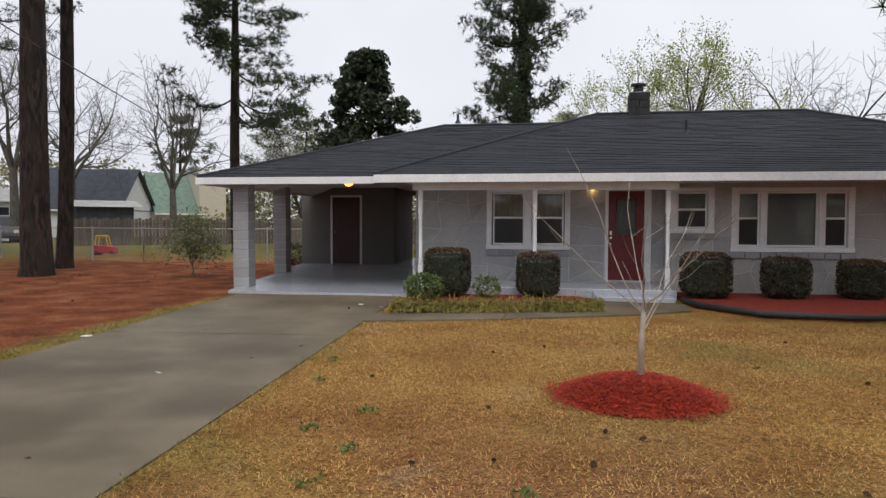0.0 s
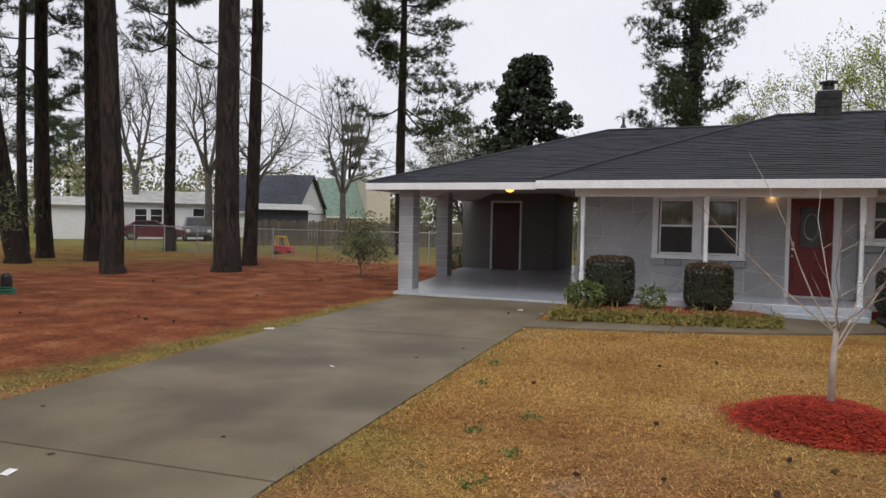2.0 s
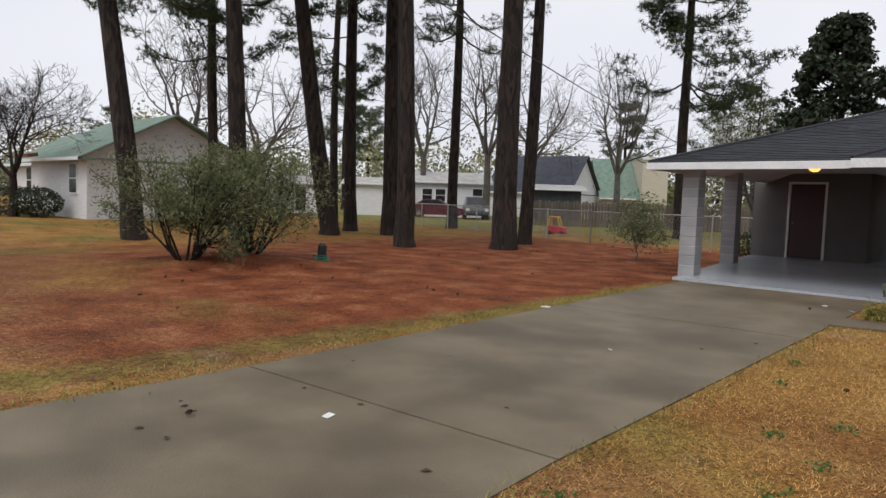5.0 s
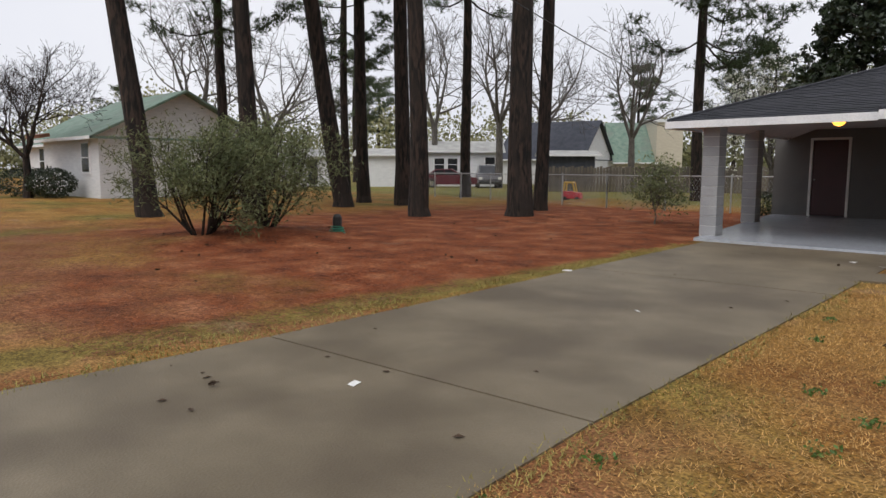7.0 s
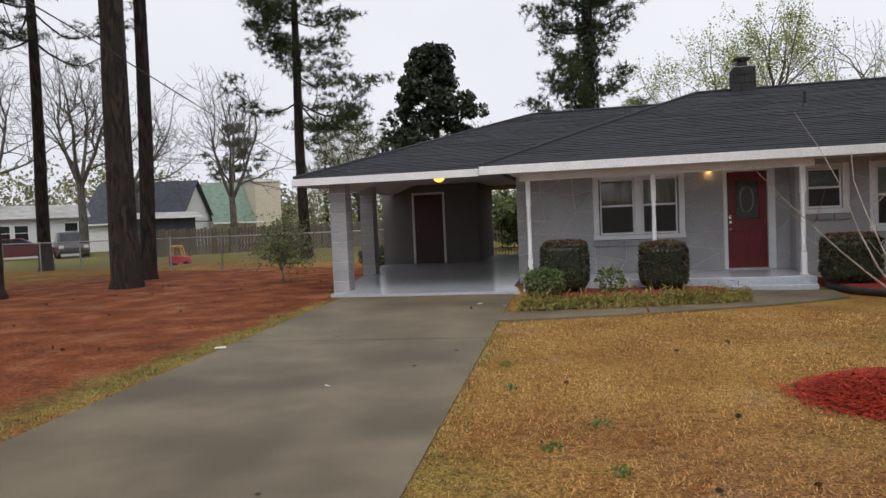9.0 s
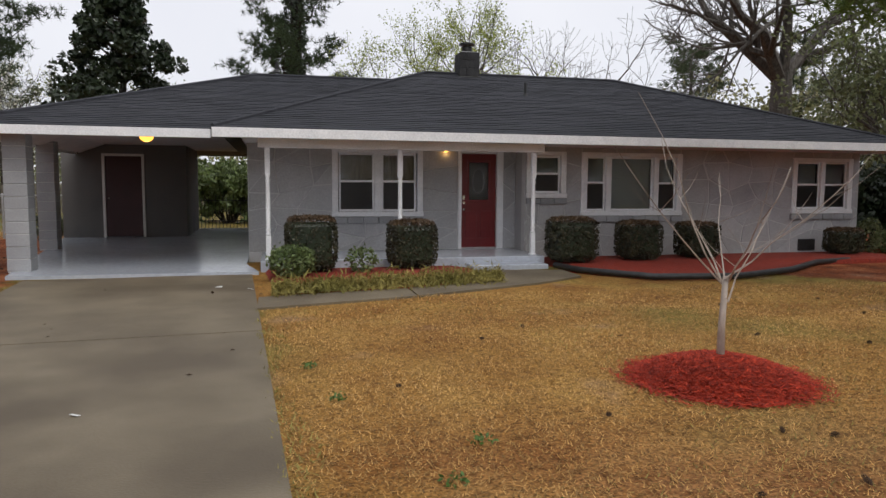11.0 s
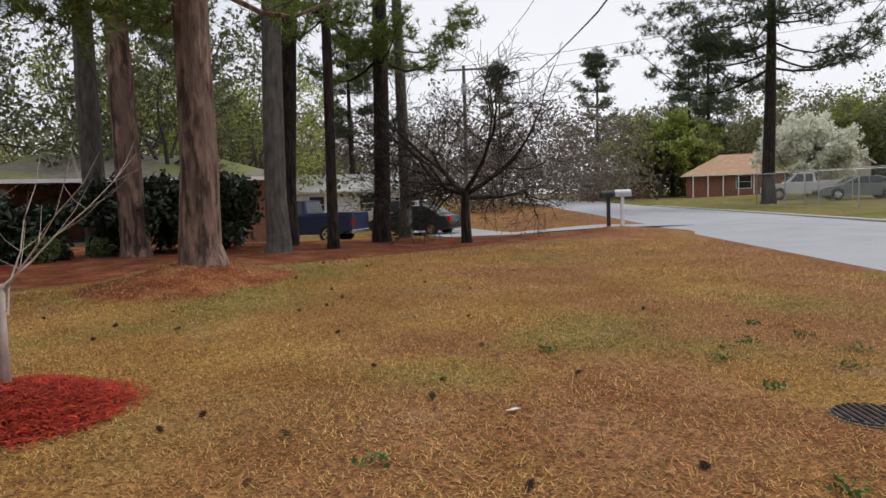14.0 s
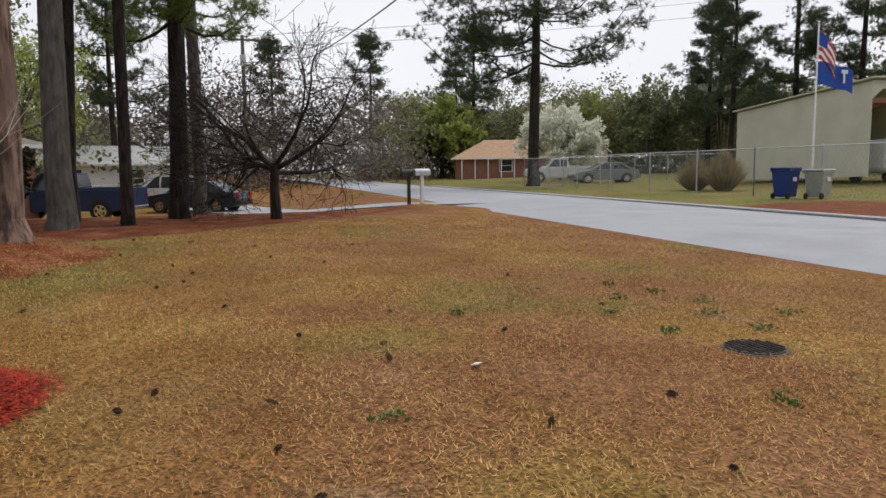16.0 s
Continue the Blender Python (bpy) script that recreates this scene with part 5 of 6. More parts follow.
def big_bush(name, x, y, seed, label, stems=14, high=2.0, leaf=LEAFOLIVE, per=6, size=.13, spread=.55, slim=.2, mat_=None):
    rg, nr = random.Random(seed), np.random.default_rng(seed)
    t = thing(name, label, "bush", (x, y, height(x, y) - .03))
    lb, tips = B(), []
    for i in range(stems):
        a = rg.uniform(0, 6.283)
        s = spread * rg.uniform(.3, 1.2)
        branch(lb, rg, (math.cos(a) * .18, math.sin(a) * .18, 0), (math.cos(a) * s, math.sin(a) * s, 1), high * .5, .03, 4, tips, 5, .22, (2, 3), .05, .62)
    part("stem", lb, mat_ or BARK, t)
    q = np.array([tuple(v) for v in tips])
    q = np.repeat(q, per, axis=0) + nr.normal(0, .1, (len(q) * per, 3))
    f = leaf_faces(nr, q, size, slim)
    part("leaves", quads("leaves", f, leaf), None, t)
    return t


big_bush("large_bush", -14.6, -9.3, 121, "feathery grey-green many-stemmed bush on a straw mound", 14, 2.1, FEATHER, 9, .11, .7)
big_bush("large_bush", -14.9, -7.7, 122, "feathery grey-green many-stemmed bush on a straw mound", 14, 2.2, FEATHER, 9, .11, .65)
for i, (x, y) in enumerate(((11.9, -1.2), (13.2, -3.2), (14.2, -5.0), (15.6, -4.4), (10.9, .6))):
    big_bush("evergreen_bush", x, y, 123 + i, "dense dark evergreen thicket under the pines", 12, 1.9 if i else 1.2, LEAFDARK, 7, .2, .6, .5)
for i, (x, y, s) in enumerate(((11.2, -1.9, .8), (10.5, -.6, .7), (12.4, -2.6, .6))):
    round_bush(x, y, s, s * .8, 140 + i, LEAFMID, "low bright green shrub beside the neighbouring carport", 900, .09, 0)
for i, (x, y, w) in enumerate(((-34.4, -7.3, 2.6), (-32.4, -6.9, 1.9))):
    round_bush(x, y, w, 1.25, 150 + i, LEAFDARK, "rounded dark shrub before the white house", 3000, .1, .2)
round_bush(-9.8, 6.9, 1.1, .75, 153, LEAFDARK, "low dark shrub by the chain-link fence", 1500, .08, 0)
big_bush("backyard_hedge", -5.6, 16.0, 154, "tall green hedge behind the carport passage", 22, 2.4, LEAFMID, 6, .22, .7, .5)
big_bush("backyard_hedge", -3.4, 15.0, 155, "tall green hedge behind the carport passage", 22, 2.2, LEAFDARK, 6, .22, .7, .5)
# pampas grass by the chain-link fence
rng = np.random.default_rng(160)
for x, y, h in ((24.5, -31.5, 1.6), (22.5, -31.6, 1.9)):
    t = thing("pampas_grass", "tall clump of dry tan pampas grass by the fence", "ornamental grass", (x, y, height(x, y)))
    n = 1800
    a, k = rng.uniform(0, 6.283, n), rng.uniform(.15, 1, n)
    base = np.stack([.3 * k * np.cos(a), .3 * k * np.sin(a), 0 * a], 1)
    tip = np.stack([1.3 * k * np.cos(a), 1.3 * k * np.sin(a), h * (1.15 - .6 * k) * rng.uniform(.6, 1.1, n)], 1)
    sd = np.stack([-np.sin(a), np.cos(a), 0 * a], 1) * .025
    part("blades", quads("blades", np.stack([base - sd, base + sd, tip], 1), REED), None, t)
    for j in range(4):
        part("plume", B().tube([(.1 * j, 0, h * .6), (.15 * j - .2, .1 * j, h * 1.5 + .2 * j)], [.005, .012], 5), REED, t)


# far woods: belts of leaf clumps and thin stems
def woods(name, pts, seed, high, material, label, per=60, size=.9):
    rng = np.random.default_rng(seed)
    P = []
    for x, y in pts:
        h = high * rng.uniform(.55, 1.25)
        k = 7
        for _ in range(k):
            m = per // k
            zc = h * rng.uniform(.08, .85)
            o = np.array([x + rng.normal(0, 1.9), y + rng.normal(0, 1.9), zc - .5])
            P.append(rng.normal(0, 1, (m, 3)) * np.array([1.1, 1.1, .95]) * (1.15 - .5 * zc / h) + o)
    P = np.concatenate(P)
    tagged(new(name, quads(name, leaf_faces(rng, P, size, .6), material)), label, "woods", kind="stuff")


def belt(a0, a1, r0, r1, n, seed):
    rg = random.Random(seed)
    o = []
    for i in range(n):
        a = radians(a0 + (a1 - a0) * (i + rg.random()) / n)
        r = rg.uniform(r0, r1)
        o.append((-2 + r * math.cos(a), -13 + r * math.sin(a)))
    return o


woods("far_woods", belt(-46, -11, 92, 122, 170, 1), 1, 15, WOODSM, "mixed spring woods beyond the far yards", 800, .42)
woods("far_woods", belt(-80, -46, 60, 90, 80, 9), 9, 14, WOODSM, "mixed spring woods behind the metal shed", 500, .45)
woods("bare_woods", belt(-11, 24, 62, 105, 120, 2), 2, 12, WOODSBR, "brownish leafless woods along the street", 600, .35)
woods("far_woods", belt(14, 62, 46, 75, 100, 3), 3, 9, WOODSM, "green and brown woods east of the house", 600, .38)
woods("far_woods", belt(62, 125, 75, 110, 100, 4), 4, 8, WOODSM, "low distant tree line", 400, .5)
woods("far_woods", belt(125, 200, 85, 120, 150, 5), 5, 11, WOODSM, "low distant tree line", 400, .5)
woods("far_woods", belt(200, 280, 60, 110, 60, 6), 6, 9, WOODSM, "tree line across the street", 200, .8)


# ---- neighbouring buildings ----
SIDING = mat("white_siding", (0.62, 0.63, 0.65), (0.74, 0.745, 0.76), 2, 0.7, 0.15, stretch=(1, 1, 5))
BEIGE = mat("beige_siding", (0.48, 0.43, 0.34), (0.58, 0.53, 0.43), 2, 0.7, 0.15, stretch=(1, 1, 5))
GREENROOF = mat("green_shingles", (0.10, 0.17, 0.13), (0.20, 0.27, 0.22), 2.5, 0.8, 0.3, c3=(0.16, 0.2, 0.17))
GREYROOF = mat("blue_grey_shingles", (0.035, 0.04, 0.055), (0.065, 0.07, 0.09), 2.5, 0.8, 0.3)
PALEROOF = mat("weathered_pale_roof", (0.30, 0.30, 0.29), (0.44, 0.44, 0.42), 1.5, 0.8, 0.2)
TANROOF = mat("tan_orange_shingles", (0.36, 0.22, 0.13), (0.46, 0.29, 0.18), 2, 0.8, 0.2)
BRICK = mat("red_brick", (0.20, 0.085, 0.055), (0.30, 0.14, 0.095), 6, 0.85, 0.4, obj=.15)
SHEDM = mat("cream_sheet_metal", (0.50, 0.49, 0.38), (0.60, 0.59, 0.47), 0.8, 0.5, 0.05)
TIMBER = mat("grey_fence_boards", (0.10, 0.085, 0.07), (0.18, 0.155, 0.13), 3, 0.9, 0.4, stretch=(3, 3, .5), obj=.25)
RUST = mat("brown_tin_patch", (0.22, 0.09, 0.05), (0.34, 0.15, 0.09), 2, 0.8, 0.2)


def gable_house(name, label, x, y, rz, w, d, eave, ridge, wallm, roofm, windows=(), over=.35, hip=False, ridge_along="x", base=-.6, extra=None):
    """A house at its front left corner; w along its own x, d along its own y, front at y = 0."""
    t = thing(name, label, "house", (x, y, height(x, y)), rz)
    if ridge_along == "x":
        prof = [(0, base), (0, eave), (d / 2, ridge if not hip else eave), (d, eave), (d, base)]
        b = B().add([(0, p, z) for p, z in prof] + [(w, p, z) for p, z in prof], [(0, 1, 2, 3, 4), (9, 8, 7, 6, 5), (0, 5, 6, 1), (3, 8, 9, 4), (0, 4, 9, 5)])
        part("wall", b, wallm, t)
        k = (ridge - eave) / (d / 2)
        zo = eave - over * k
        i = d / 2 if hip else -over
        e = [(-over, -over, zo), (w + over, -over, zo), (w + over, d + over, zo), (-over, d + over, zo), (i, d / 2, ridge), (w - i, d / 2, ridge)]
    else:
        prof = [(0, base), (0, eave), (w / 2, ridge), (w, eave), (w, base)]
        b = B().add([(p, 0, z) for p, z in prof] + [(p, d, z) for p, z in prof], [(4, 3, 2, 1, 0), (5, 6, 7, 8, 9), (0, 1, 6, 5), (4, 9, 8, 3), (0, 5, 9, 4)])
        part("wall", b, wallm, t)
        k = (ridge - eave) / (w / 2)
        zo = eave - over * k
        e = [(-over, d + over, zo), (-over, -over, zo), (w + over, -over, zo), (w + over, d + over, zo), (w / 2, -over, ridge), (w / 2, d + over, ridge)]
    up = [(p[0], p[1], p[2] + .12) for p in e]
    v = [(p[0], p[1], p[2] + .02) for p in e] + up
    f = [(6, 7, 11, 10), (8, 9, 10, 11), (0, 4, 5, 1), (2, 5, 4, 3), (0, 1, 7, 6), (2, 3, 9, 8), (1, 2, 8, 7), (3, 0, 6, 9)]
    if ridge_along == "x":
        f += [(7, 8, 11), (9, 6, 10), (1, 5, 2), (3, 4, 0)] if hip else [(1, 5, 11, 7), (5, 2, 8, 11), (3, 4, 10, 9), (4, 0, 6, 10)]
    else:
        f = [(6, 7, 10, 11), (8, 9, 11, 10), (1, 0, 5, 4), (3, 2, 4, 5), (0, 1, 7, 6), (2, 3, 9, 8), (1, 4, 10, 7), (4, 2, 8, 10), (3, 5, 11, 9), (5, 0, 6, 11)]
    part("roof", B().add(v, f), roofm, t)
    if ridge_along == "y":
        for a, c in ((e[1], e[4]), (e[4], e[2])):
            part("barge_board", B().tube([(a[0], a[1] - .03, a[2] + .05), (c[0], c[1] - .03, c[2] + .05)], .08, 4), WHITE, t)
    part("eave_board", B().box(-over, -over - .03, zo, w + over, -over - .004, zo + .13) if ridge_along == "x" else B().box(-over - .03, -over, zo, -over - .004, d + over, zo + .13), WHITE, t)
    for face, a, z0, a1, z1 in windows:
        if face == "s":
            g = part("window", B().box(a - .08, -.05, z0 - .08, a1 + .08, .02, z1 + .08), WHITE, t)
            part("pane", B().box(a, -.06, z0, a1, -.052, z1), DARKPANE, g)
            part("glazing_bar", B().box(a, -.07, (z0 + z1) / 2 - .02, a1, -.061, (z0 + z1) / 2 + .02), WHITE, g)
        elif face == "e":
            g = part("window", B().box(w - .02, a - .08, z0 - .08, w + .05, a1 + .08, z1 + .08), WHITE, t)
            part("pane", B().box(w + .052, a, z0, w + .06, a1, z1), DARKPANE, g)
    return t


DARKPANE = mat("dark_window_pane", (0.02, 0.022, 0.025), (0.04, 0.042, 0.045), 1, 0.08, 0)
# white brick house to the west: gable end towards the yard
wh = gable_house("white_house", "white painted brick house with a faded green roof", -30.5 - 7.0, -5.7, 0, 7.0, 7.0, 2.55, 4.35, SIDING, GREENROOF, [("s", 5.2, 1.05, 6.0, 2.2)], over=.45)
part("chimney", B().box(1.0, 3.2, 4.0, 1.9, 3.9, 4.75, .02), SIDING, wh, "white painted brick chimney")
part("tin_patch", B().box(1.6, -.6, 2.6, 3.6, -.2, 2.75).turn(Matrix.Rotation(0.2, 4, "X")), RUST, wh, "rust-brown tin patch on the roof")
gable_house("white_house", "white painted brick wing with dark sash windows", -46.5, -4.2, 0, 9.0, 6.0, 2.5, 4.2, SIDING, GREENROOF, [("s", 7.2, .9, 8.1, 2.2), ("s", 3.0, .9, 4.0, 2.2)], over=.4)
# white garages and trailer to the northwest
gable_house("white_garage", "low white sided garage with a pale roof", -46.0, 19.2, 45, 4.6, 5, 2.5, 3.0, SIDING, PALEROOF, over=.3)
gable_house("white_shed", "low white shed with a dark doorway", -50.2, 14.8, 45, 4.4, 4, 2.4, 2.9, SIDING, PALEROOF, [("s", 2.2, .2, 3.0, 2.1)], over=.3)
tr = gable_house("mobile_home", "white mobile home with a pale metal roof", -43.5, 24.4, 45, 6.3, 5, 2.9, 3.7, SIDING, PALEROOF, [("s", .8, 1.3, 1.6, 2.3), ("s", 1.9, 1.3, 2.7, 2.3), ("s", 5.0, 1.2, 5.8, 2.4)], over=.35)
gable_house("dark_roof_house", "white gabled house with a large blue-grey roof", -46.0, 37.0, 12, 8.4, 8, 2.6, 6.0, SIDING, GREYROOF, over=.4)
gh = gable_house("green_roof_house", "beige house with a green shingle roof", -38.6, 46.2, 44, 4.2, 8, 2.4, 6.2, BEIGE, GREENROOF, over=.4)
gable_house("beige_building", "tall plain beige sided building", -35.6, 48.6, 44, 2.6, 7, 6.1, 6.5, BEIGE, PALEROOF, over=.1)
gable_house("grey_canopy", "low open grey canopy roof behind the fence", -36.0, 31.0, 45, 4.0, 3, 2.6, 2.9, GREYROOF, PALEROOF, over=.5)
# brick carport house to the east
east = thing("brick_house", "brown brick carport house with a mossy grey roof", "house", (18.4, 5.4, -.05), -52)
part("brick_pillar", B().box(0, 0, -.4, 1.05, .5, 2.35), BRICK, east, "brown brick end wall")
part("block_base", B().box(-.02, -.03, -.4, 1.07, -.002, .95), BLOCK, east, "pale block base")
part("back_wall", B().box(0, 5.0, -.4, 11, 5.2, 2.35), BRICK, east)
part("side_wall", B().box(5.4, 0, -.4, 11, 5.0, 2.35), BRICK, east)
part("carport_floor", B().box(0, 0, -.6, 5.4, 5, 0.0), WALKC, east)
part("post", B().box(3.5, .1, 0, 3.6, .2, 2.35), WHITE, east)
part("roof", B().add([(-.6, -.6, 2.35), (11.5, -.6, 2.35), (11.5, 5.8, 2.35), (-.6, 5.8, 2.35), (2.2, 2.6, 3.45), (8.8, 2.6, 3.45)],
                     [(0, 1, 5, 4), (1, 2, 5), (2, 3, 4, 5), (3, 0, 4), (3, 2, 1, 0)]), MOSSROOF, east, "mossy grey-brown shingle roof")
part("fascia", B().box(-.6, -.64, 2.24, 11.5, -.604, 2.38), WHITE, east)
part("mower", B().box(1.6, 1.0, 0.0, 2.2, 1.7, .6, .08), BLACK, east, "dark clutter under the carport")
part("board", B().box(1.25, .7, 0.0, 1.4, 1.5, 1.1), WHITE, east, "pale board leaning in the carport")
gable_house("grey_house", "pale grey house with a light roof behind the parked cars", 42.5, 1.0, -70, 8, 6, 2.5, 3.6, SIDING, PALEROOF, [("s", 1.0, 1, 2.0, 2.1), ("s", 4.5, 1, 5.6, 2.1)], over=.4)
# brick ranch over the street
br = gable_house("ranch_house", "long red brick ranch house with a tan shingle roof", 72.8, -33.6, -105, 14.2, 7, 2.6, 4.5, BRICK, TANROOF, [("s", 5, .9, 6.4, 2.2), ("s", 11, .9, 12, 2.2)], over=.6, hip=True)
for i in range(5):
    part("porch_post", B().box(.6 + i * 1.5, -.5, 0, .72 + i * 1.5, -.38, 2.45), WHITE, br)
gable_house("ranch_wing", "cream gabled wing of the ranch house", 69.9, -46.3, -105, 4.5, 7, 2.8, 4.4, BEIGE, TANROOF, over=.4, ridge_along="y")
gable_house("grey_house", "low grey-roofed house behind the mailboxes", 88, -24, -100, 9, 7, 2.4, 3.6, BRICK, GREYROOF, over=.5)

# cream metal shed, open to the west
SX0, SX1, SY0, SY1 = 21.6, 30.8, -38.6, -44.2
z0 = height(25, -40)
shed = thing("metal_shed", "tall cream sheet-metal shed open at one end", "shed", (0, 0, z0))
part("side_wall", B().add([(SX0, SY0, .35), (SX1, SY0, .1), (SX1, SY0, 4.0), (SX0, SY0, 4.7), (SX0, SY0 - .04, .35), (SX1, SY0 - .04, .1), (SX1, SY0 - .04, 4.0), (SX0, SY0 - .04, 4.7)],
                          [(3, 2, 1, 0), (4, 5, 6, 7), (0, 4, 7, 3), (1, 2, 6, 5), (0, 1, 5, 4), (3, 7, 6, 2)]), SHEDM, shed)
part("side_wall", B().box(SX0, SY1, 2.3, SX1, SY1 + .04, 4.3), SHEDM, shed)
part("back_wall", B().box(SX1 - .04, SY1 + .05, .1, SX1, SY0 - .05, 3.95), SHEDM, shed)
part("gable", B().add([(SX0, SY0 - .05, 4.72), (SX0, SY0 - .05, 3.9), (SX0, SY0 - .6, 4.35), (SX0, SY1 + .6, 4.35), (SX0, SY1, 3.9), (SX0, SY1, 4.72),
                       (SX0 + .05, SY0 - .05, 4.72), (SX0 + .05, SY0 - .05, 3.9), (SX0 + .05, SY0 - .6, 4.35), (SX0 + .05, SY1 + .6, 4.35), (SX0 + .05, SY1, 3.9), (SX0 + .05, SY1, 4.72)],
                      [(0, 2, 1), (0, 5, 3, 2), (5, 4, 3), (6, 7, 8), (6, 8, 9, 11), (11, 9, 10), (1, 2, 8, 7), (2, 3, 9, 8), (3, 4, 10, 9)]), SHEDM, shed)
part("roof", B().add([(SX0 - .3, SY0 + .2, 4.8), (SX1 + .2, SY0 + .2, 4.05), (SX1 + .2, SY1 - .2, 4.05), (SX0 - .3, SY1 - .2, 4.8), (SX0 - .3, SY0 + .2, 4.86), (SX1 + .2, SY0 + .2, 4.11), (SX1 + .2, SY1 - .2, 4.11), (SX0 - .3, SY1 - .2, 4.86)],
                     [(3, 2, 1, 0), (4, 5, 6, 7), (0, 1, 5, 4), (2, 3, 7, 6), (1, 2, 6, 5), (3, 0, 4, 7)]), SHEDM, shed)
part("post", B().box(SX0 + .1, SY1 + .1, -.3, SX0 + .28, SY1 + .28, 4.6), RUST, shed, "brown timber post")
for i in range(4):
    part("rafter", B().box(SX0 + .3 + i * 2.4, SY1 + .1, 3.75, SX0 + .42 + i * 2.4, SY0 - .1, 3.95), RUST, shed)
camper = thing("camper_trailer", "small white camper trailer parked in the shed", "trailer", (23.6, -41.2, z0))
part("body", B().box(-1.6, -1.0, .5, 1.6, 1.0, 2.1, .25), WHITE, camper)
part("window", B().box(-1.62, -.6, 1.1, -1.598, .5, 1.7), TEAL, camper, "teal tinted window")
for s in (-1.02, 1.02):
    part("tyre", B().tube([(0.2, s - .08, .33), (0.2, s + .08, .33)], .33, 18), BLACK, camper)
gable_house("low_shed", "low cream lean-to beside the metal shed", 18.5, -46.5, 0, 3, 4, 2.2, 2.5, SHEDM, PALEROOF, over=.2)

# flagpole with two flags hanging in the breeze
fp = thing("flagpole", "white flagpole flying a striped flag and a blue flag", "flagpole", (20.2, -34.2, height(20.2, -34.2)))
part("pole", B().tube([(0, 0, 0), (0, 0, 6.9)], [.05, .03], 10), WHITE, fp)
part("finial", B().dome((0, 0, 6.95), .06, .06, .06, 8, 3), CHROME, fp)


def flag(name, z, w, h, droop, material, label, cells=12, stripes=None):
    for k in range(stripes or 1):
        b = B()
        n = cells
        za, zb = k / (stripes or 1), (k + 1) / (stripes or 1)
        for side in (0, .006):
            for i in range(n + 1):
                u = i / n
                for q in (za, zb):
                    b.v.append((-u * w * .25 + side, -u * w, z - q * h - droop * u * u + .05 * math.sin(u * 9)))
        m = 2 * (n + 1)
        for i in range(n):
            b.f += [(2 * i, 2 * i + 1, 2 * i + 3, 2 * i + 2), (m + 2 * i + 2, m + 2 * i + 3, m + 2 * i + 1, m + 2 * i)]
        part(name if not stripes else "stripe", b, material if not stripes else (FLAGRED if k % 2 == 0 else WHITE), fp, label)


FLAGRED = mat("flag_red", (0.45, 0.04, 0.05), (0.55, 0.06, 0.07), 4, .8, .05)
FLAGBLUE = mat("flag_blue", (0.015, 0.06, 0.32), (0.02, 0.08, 0.4), 4, .8, .05)
flag("flag", 6.6, .75, 1.15, 1.0, FLAGRED, "red and white striped flag", 10, 7)
part("canton", B().add([(-.01, -.02, 6.62), (-.11, -.38, 6.38), (-.11, -.38, 5.85), (-.01, -.02, 6.05)], [(0, 1, 2, 3)]), FLAGBLUE, fp, "blue corner of the striped flag")
flag("flag", 5.35, 1.5, .95, .4, FLAGBLUE, "blue flag with a white tree emblem")
part("emblem", B().box(-.38, -1.1, 4.45, -.34, -1.02, 4.85).box(-.39, -1.22, 4.85, -.35, -.92, 5.0), WHITE, fp, "white emblem")


# ---- fences ----
def chain_link(label, pts, high, step_post, pitch, name="chain_link_fence"):
    t = thing(name, label, "fence")
    mesh_b = B()
    for (x0, y0), (x1, y1) in zip(pts, pts[1:]):
        L = math.hypot(x1 - x0, y1 - y0)
        n = max(1, round(L / step_post))
        at = lambda s: (x0 + (x1 - x0) * s / L, y0 + (y1 - y0) * s / L)
        for i in range(n + 1):
            x, y = at(L * i / n)
            z = height(x, y)
            p = part("post", B().tube([(x, y, z - .1), (x, y, z + high + .03)], .03, 8), METAL, t)
            part("cap", B().dome((x, y, z + high + .03), .036, .036, .03, 8, 3, False), METAL, p)
        a, c = at(0), at(L)
        part("top_rail", B().tube([(*a, height(*a) + high), (*c, height(*c) + high)], .021, 6), METAL, t)
        m = int(L / pitch)
        for i in range(m):
            for sgn in (1, -1):
                s0, s1 = i * pitch, i * pitch + sgn * high * .6
                if not (0 <= s1 <= L):
                    continue
                a, c = at(s0), at(s1)
                mesh_b.tube([(*a, height(*a) + .03), (*c, height(*c) + high)], .0028, 3, False)
    w = part("wire_mesh", mesh_b, METAL, t)
    w["kind"] = "stuff"
    return t


chain_link("galvanised chain-link fence across the back yard", [(-30, 10.5), (-15.6, 7.2), (-8.9, 7.9)], 1.22, 2.4, .12)
chain_link("tall galvanised chain-link fence along the street", [(3.0, -30.6), (17.6, -29.2), (36.0, -27.4), (40, -45)], 1.75, 3.0, .16)
chain_link("low chain-link fence on the east lawn", [(27, -.5), (42, -4.5)], 1.2, 2.5, .2)
wf = thing("wooden_fence", "weathered grey board fence behind the yard", "fence")
for (x0, y0), (x1, y1) in zip([(-29, 20.5), (-20.9, 27.2), (-2, 30)], [(-20.9, 27.2), (-2, 30)]):
    L = math.hypot(x1 - x0, y1 - y0)
    a = math.degrees(math.atan2(y1 - y0, x1 - x0))
    m = pose(x0, y0, 0, 0, 0, a)
    nb = int(L / .2)
    shapes = [mesh("board", B().box(0, 0, 0, .18, .02, 1.55 + .05 * k, .004), TIMBER) for k in range(3)]
    for i in range(nb):
        o = part("board", shapes[(i * 7) % 3], None, wf)
        o.matrix_basis = m @ pose(i * .2, 0, 0)
    for z in (.35, 1.25):
        o = part("rail", B().box(0, .03, z, L, .07, z + .09), TIMBER, wf)
        o.matrix_basis = m

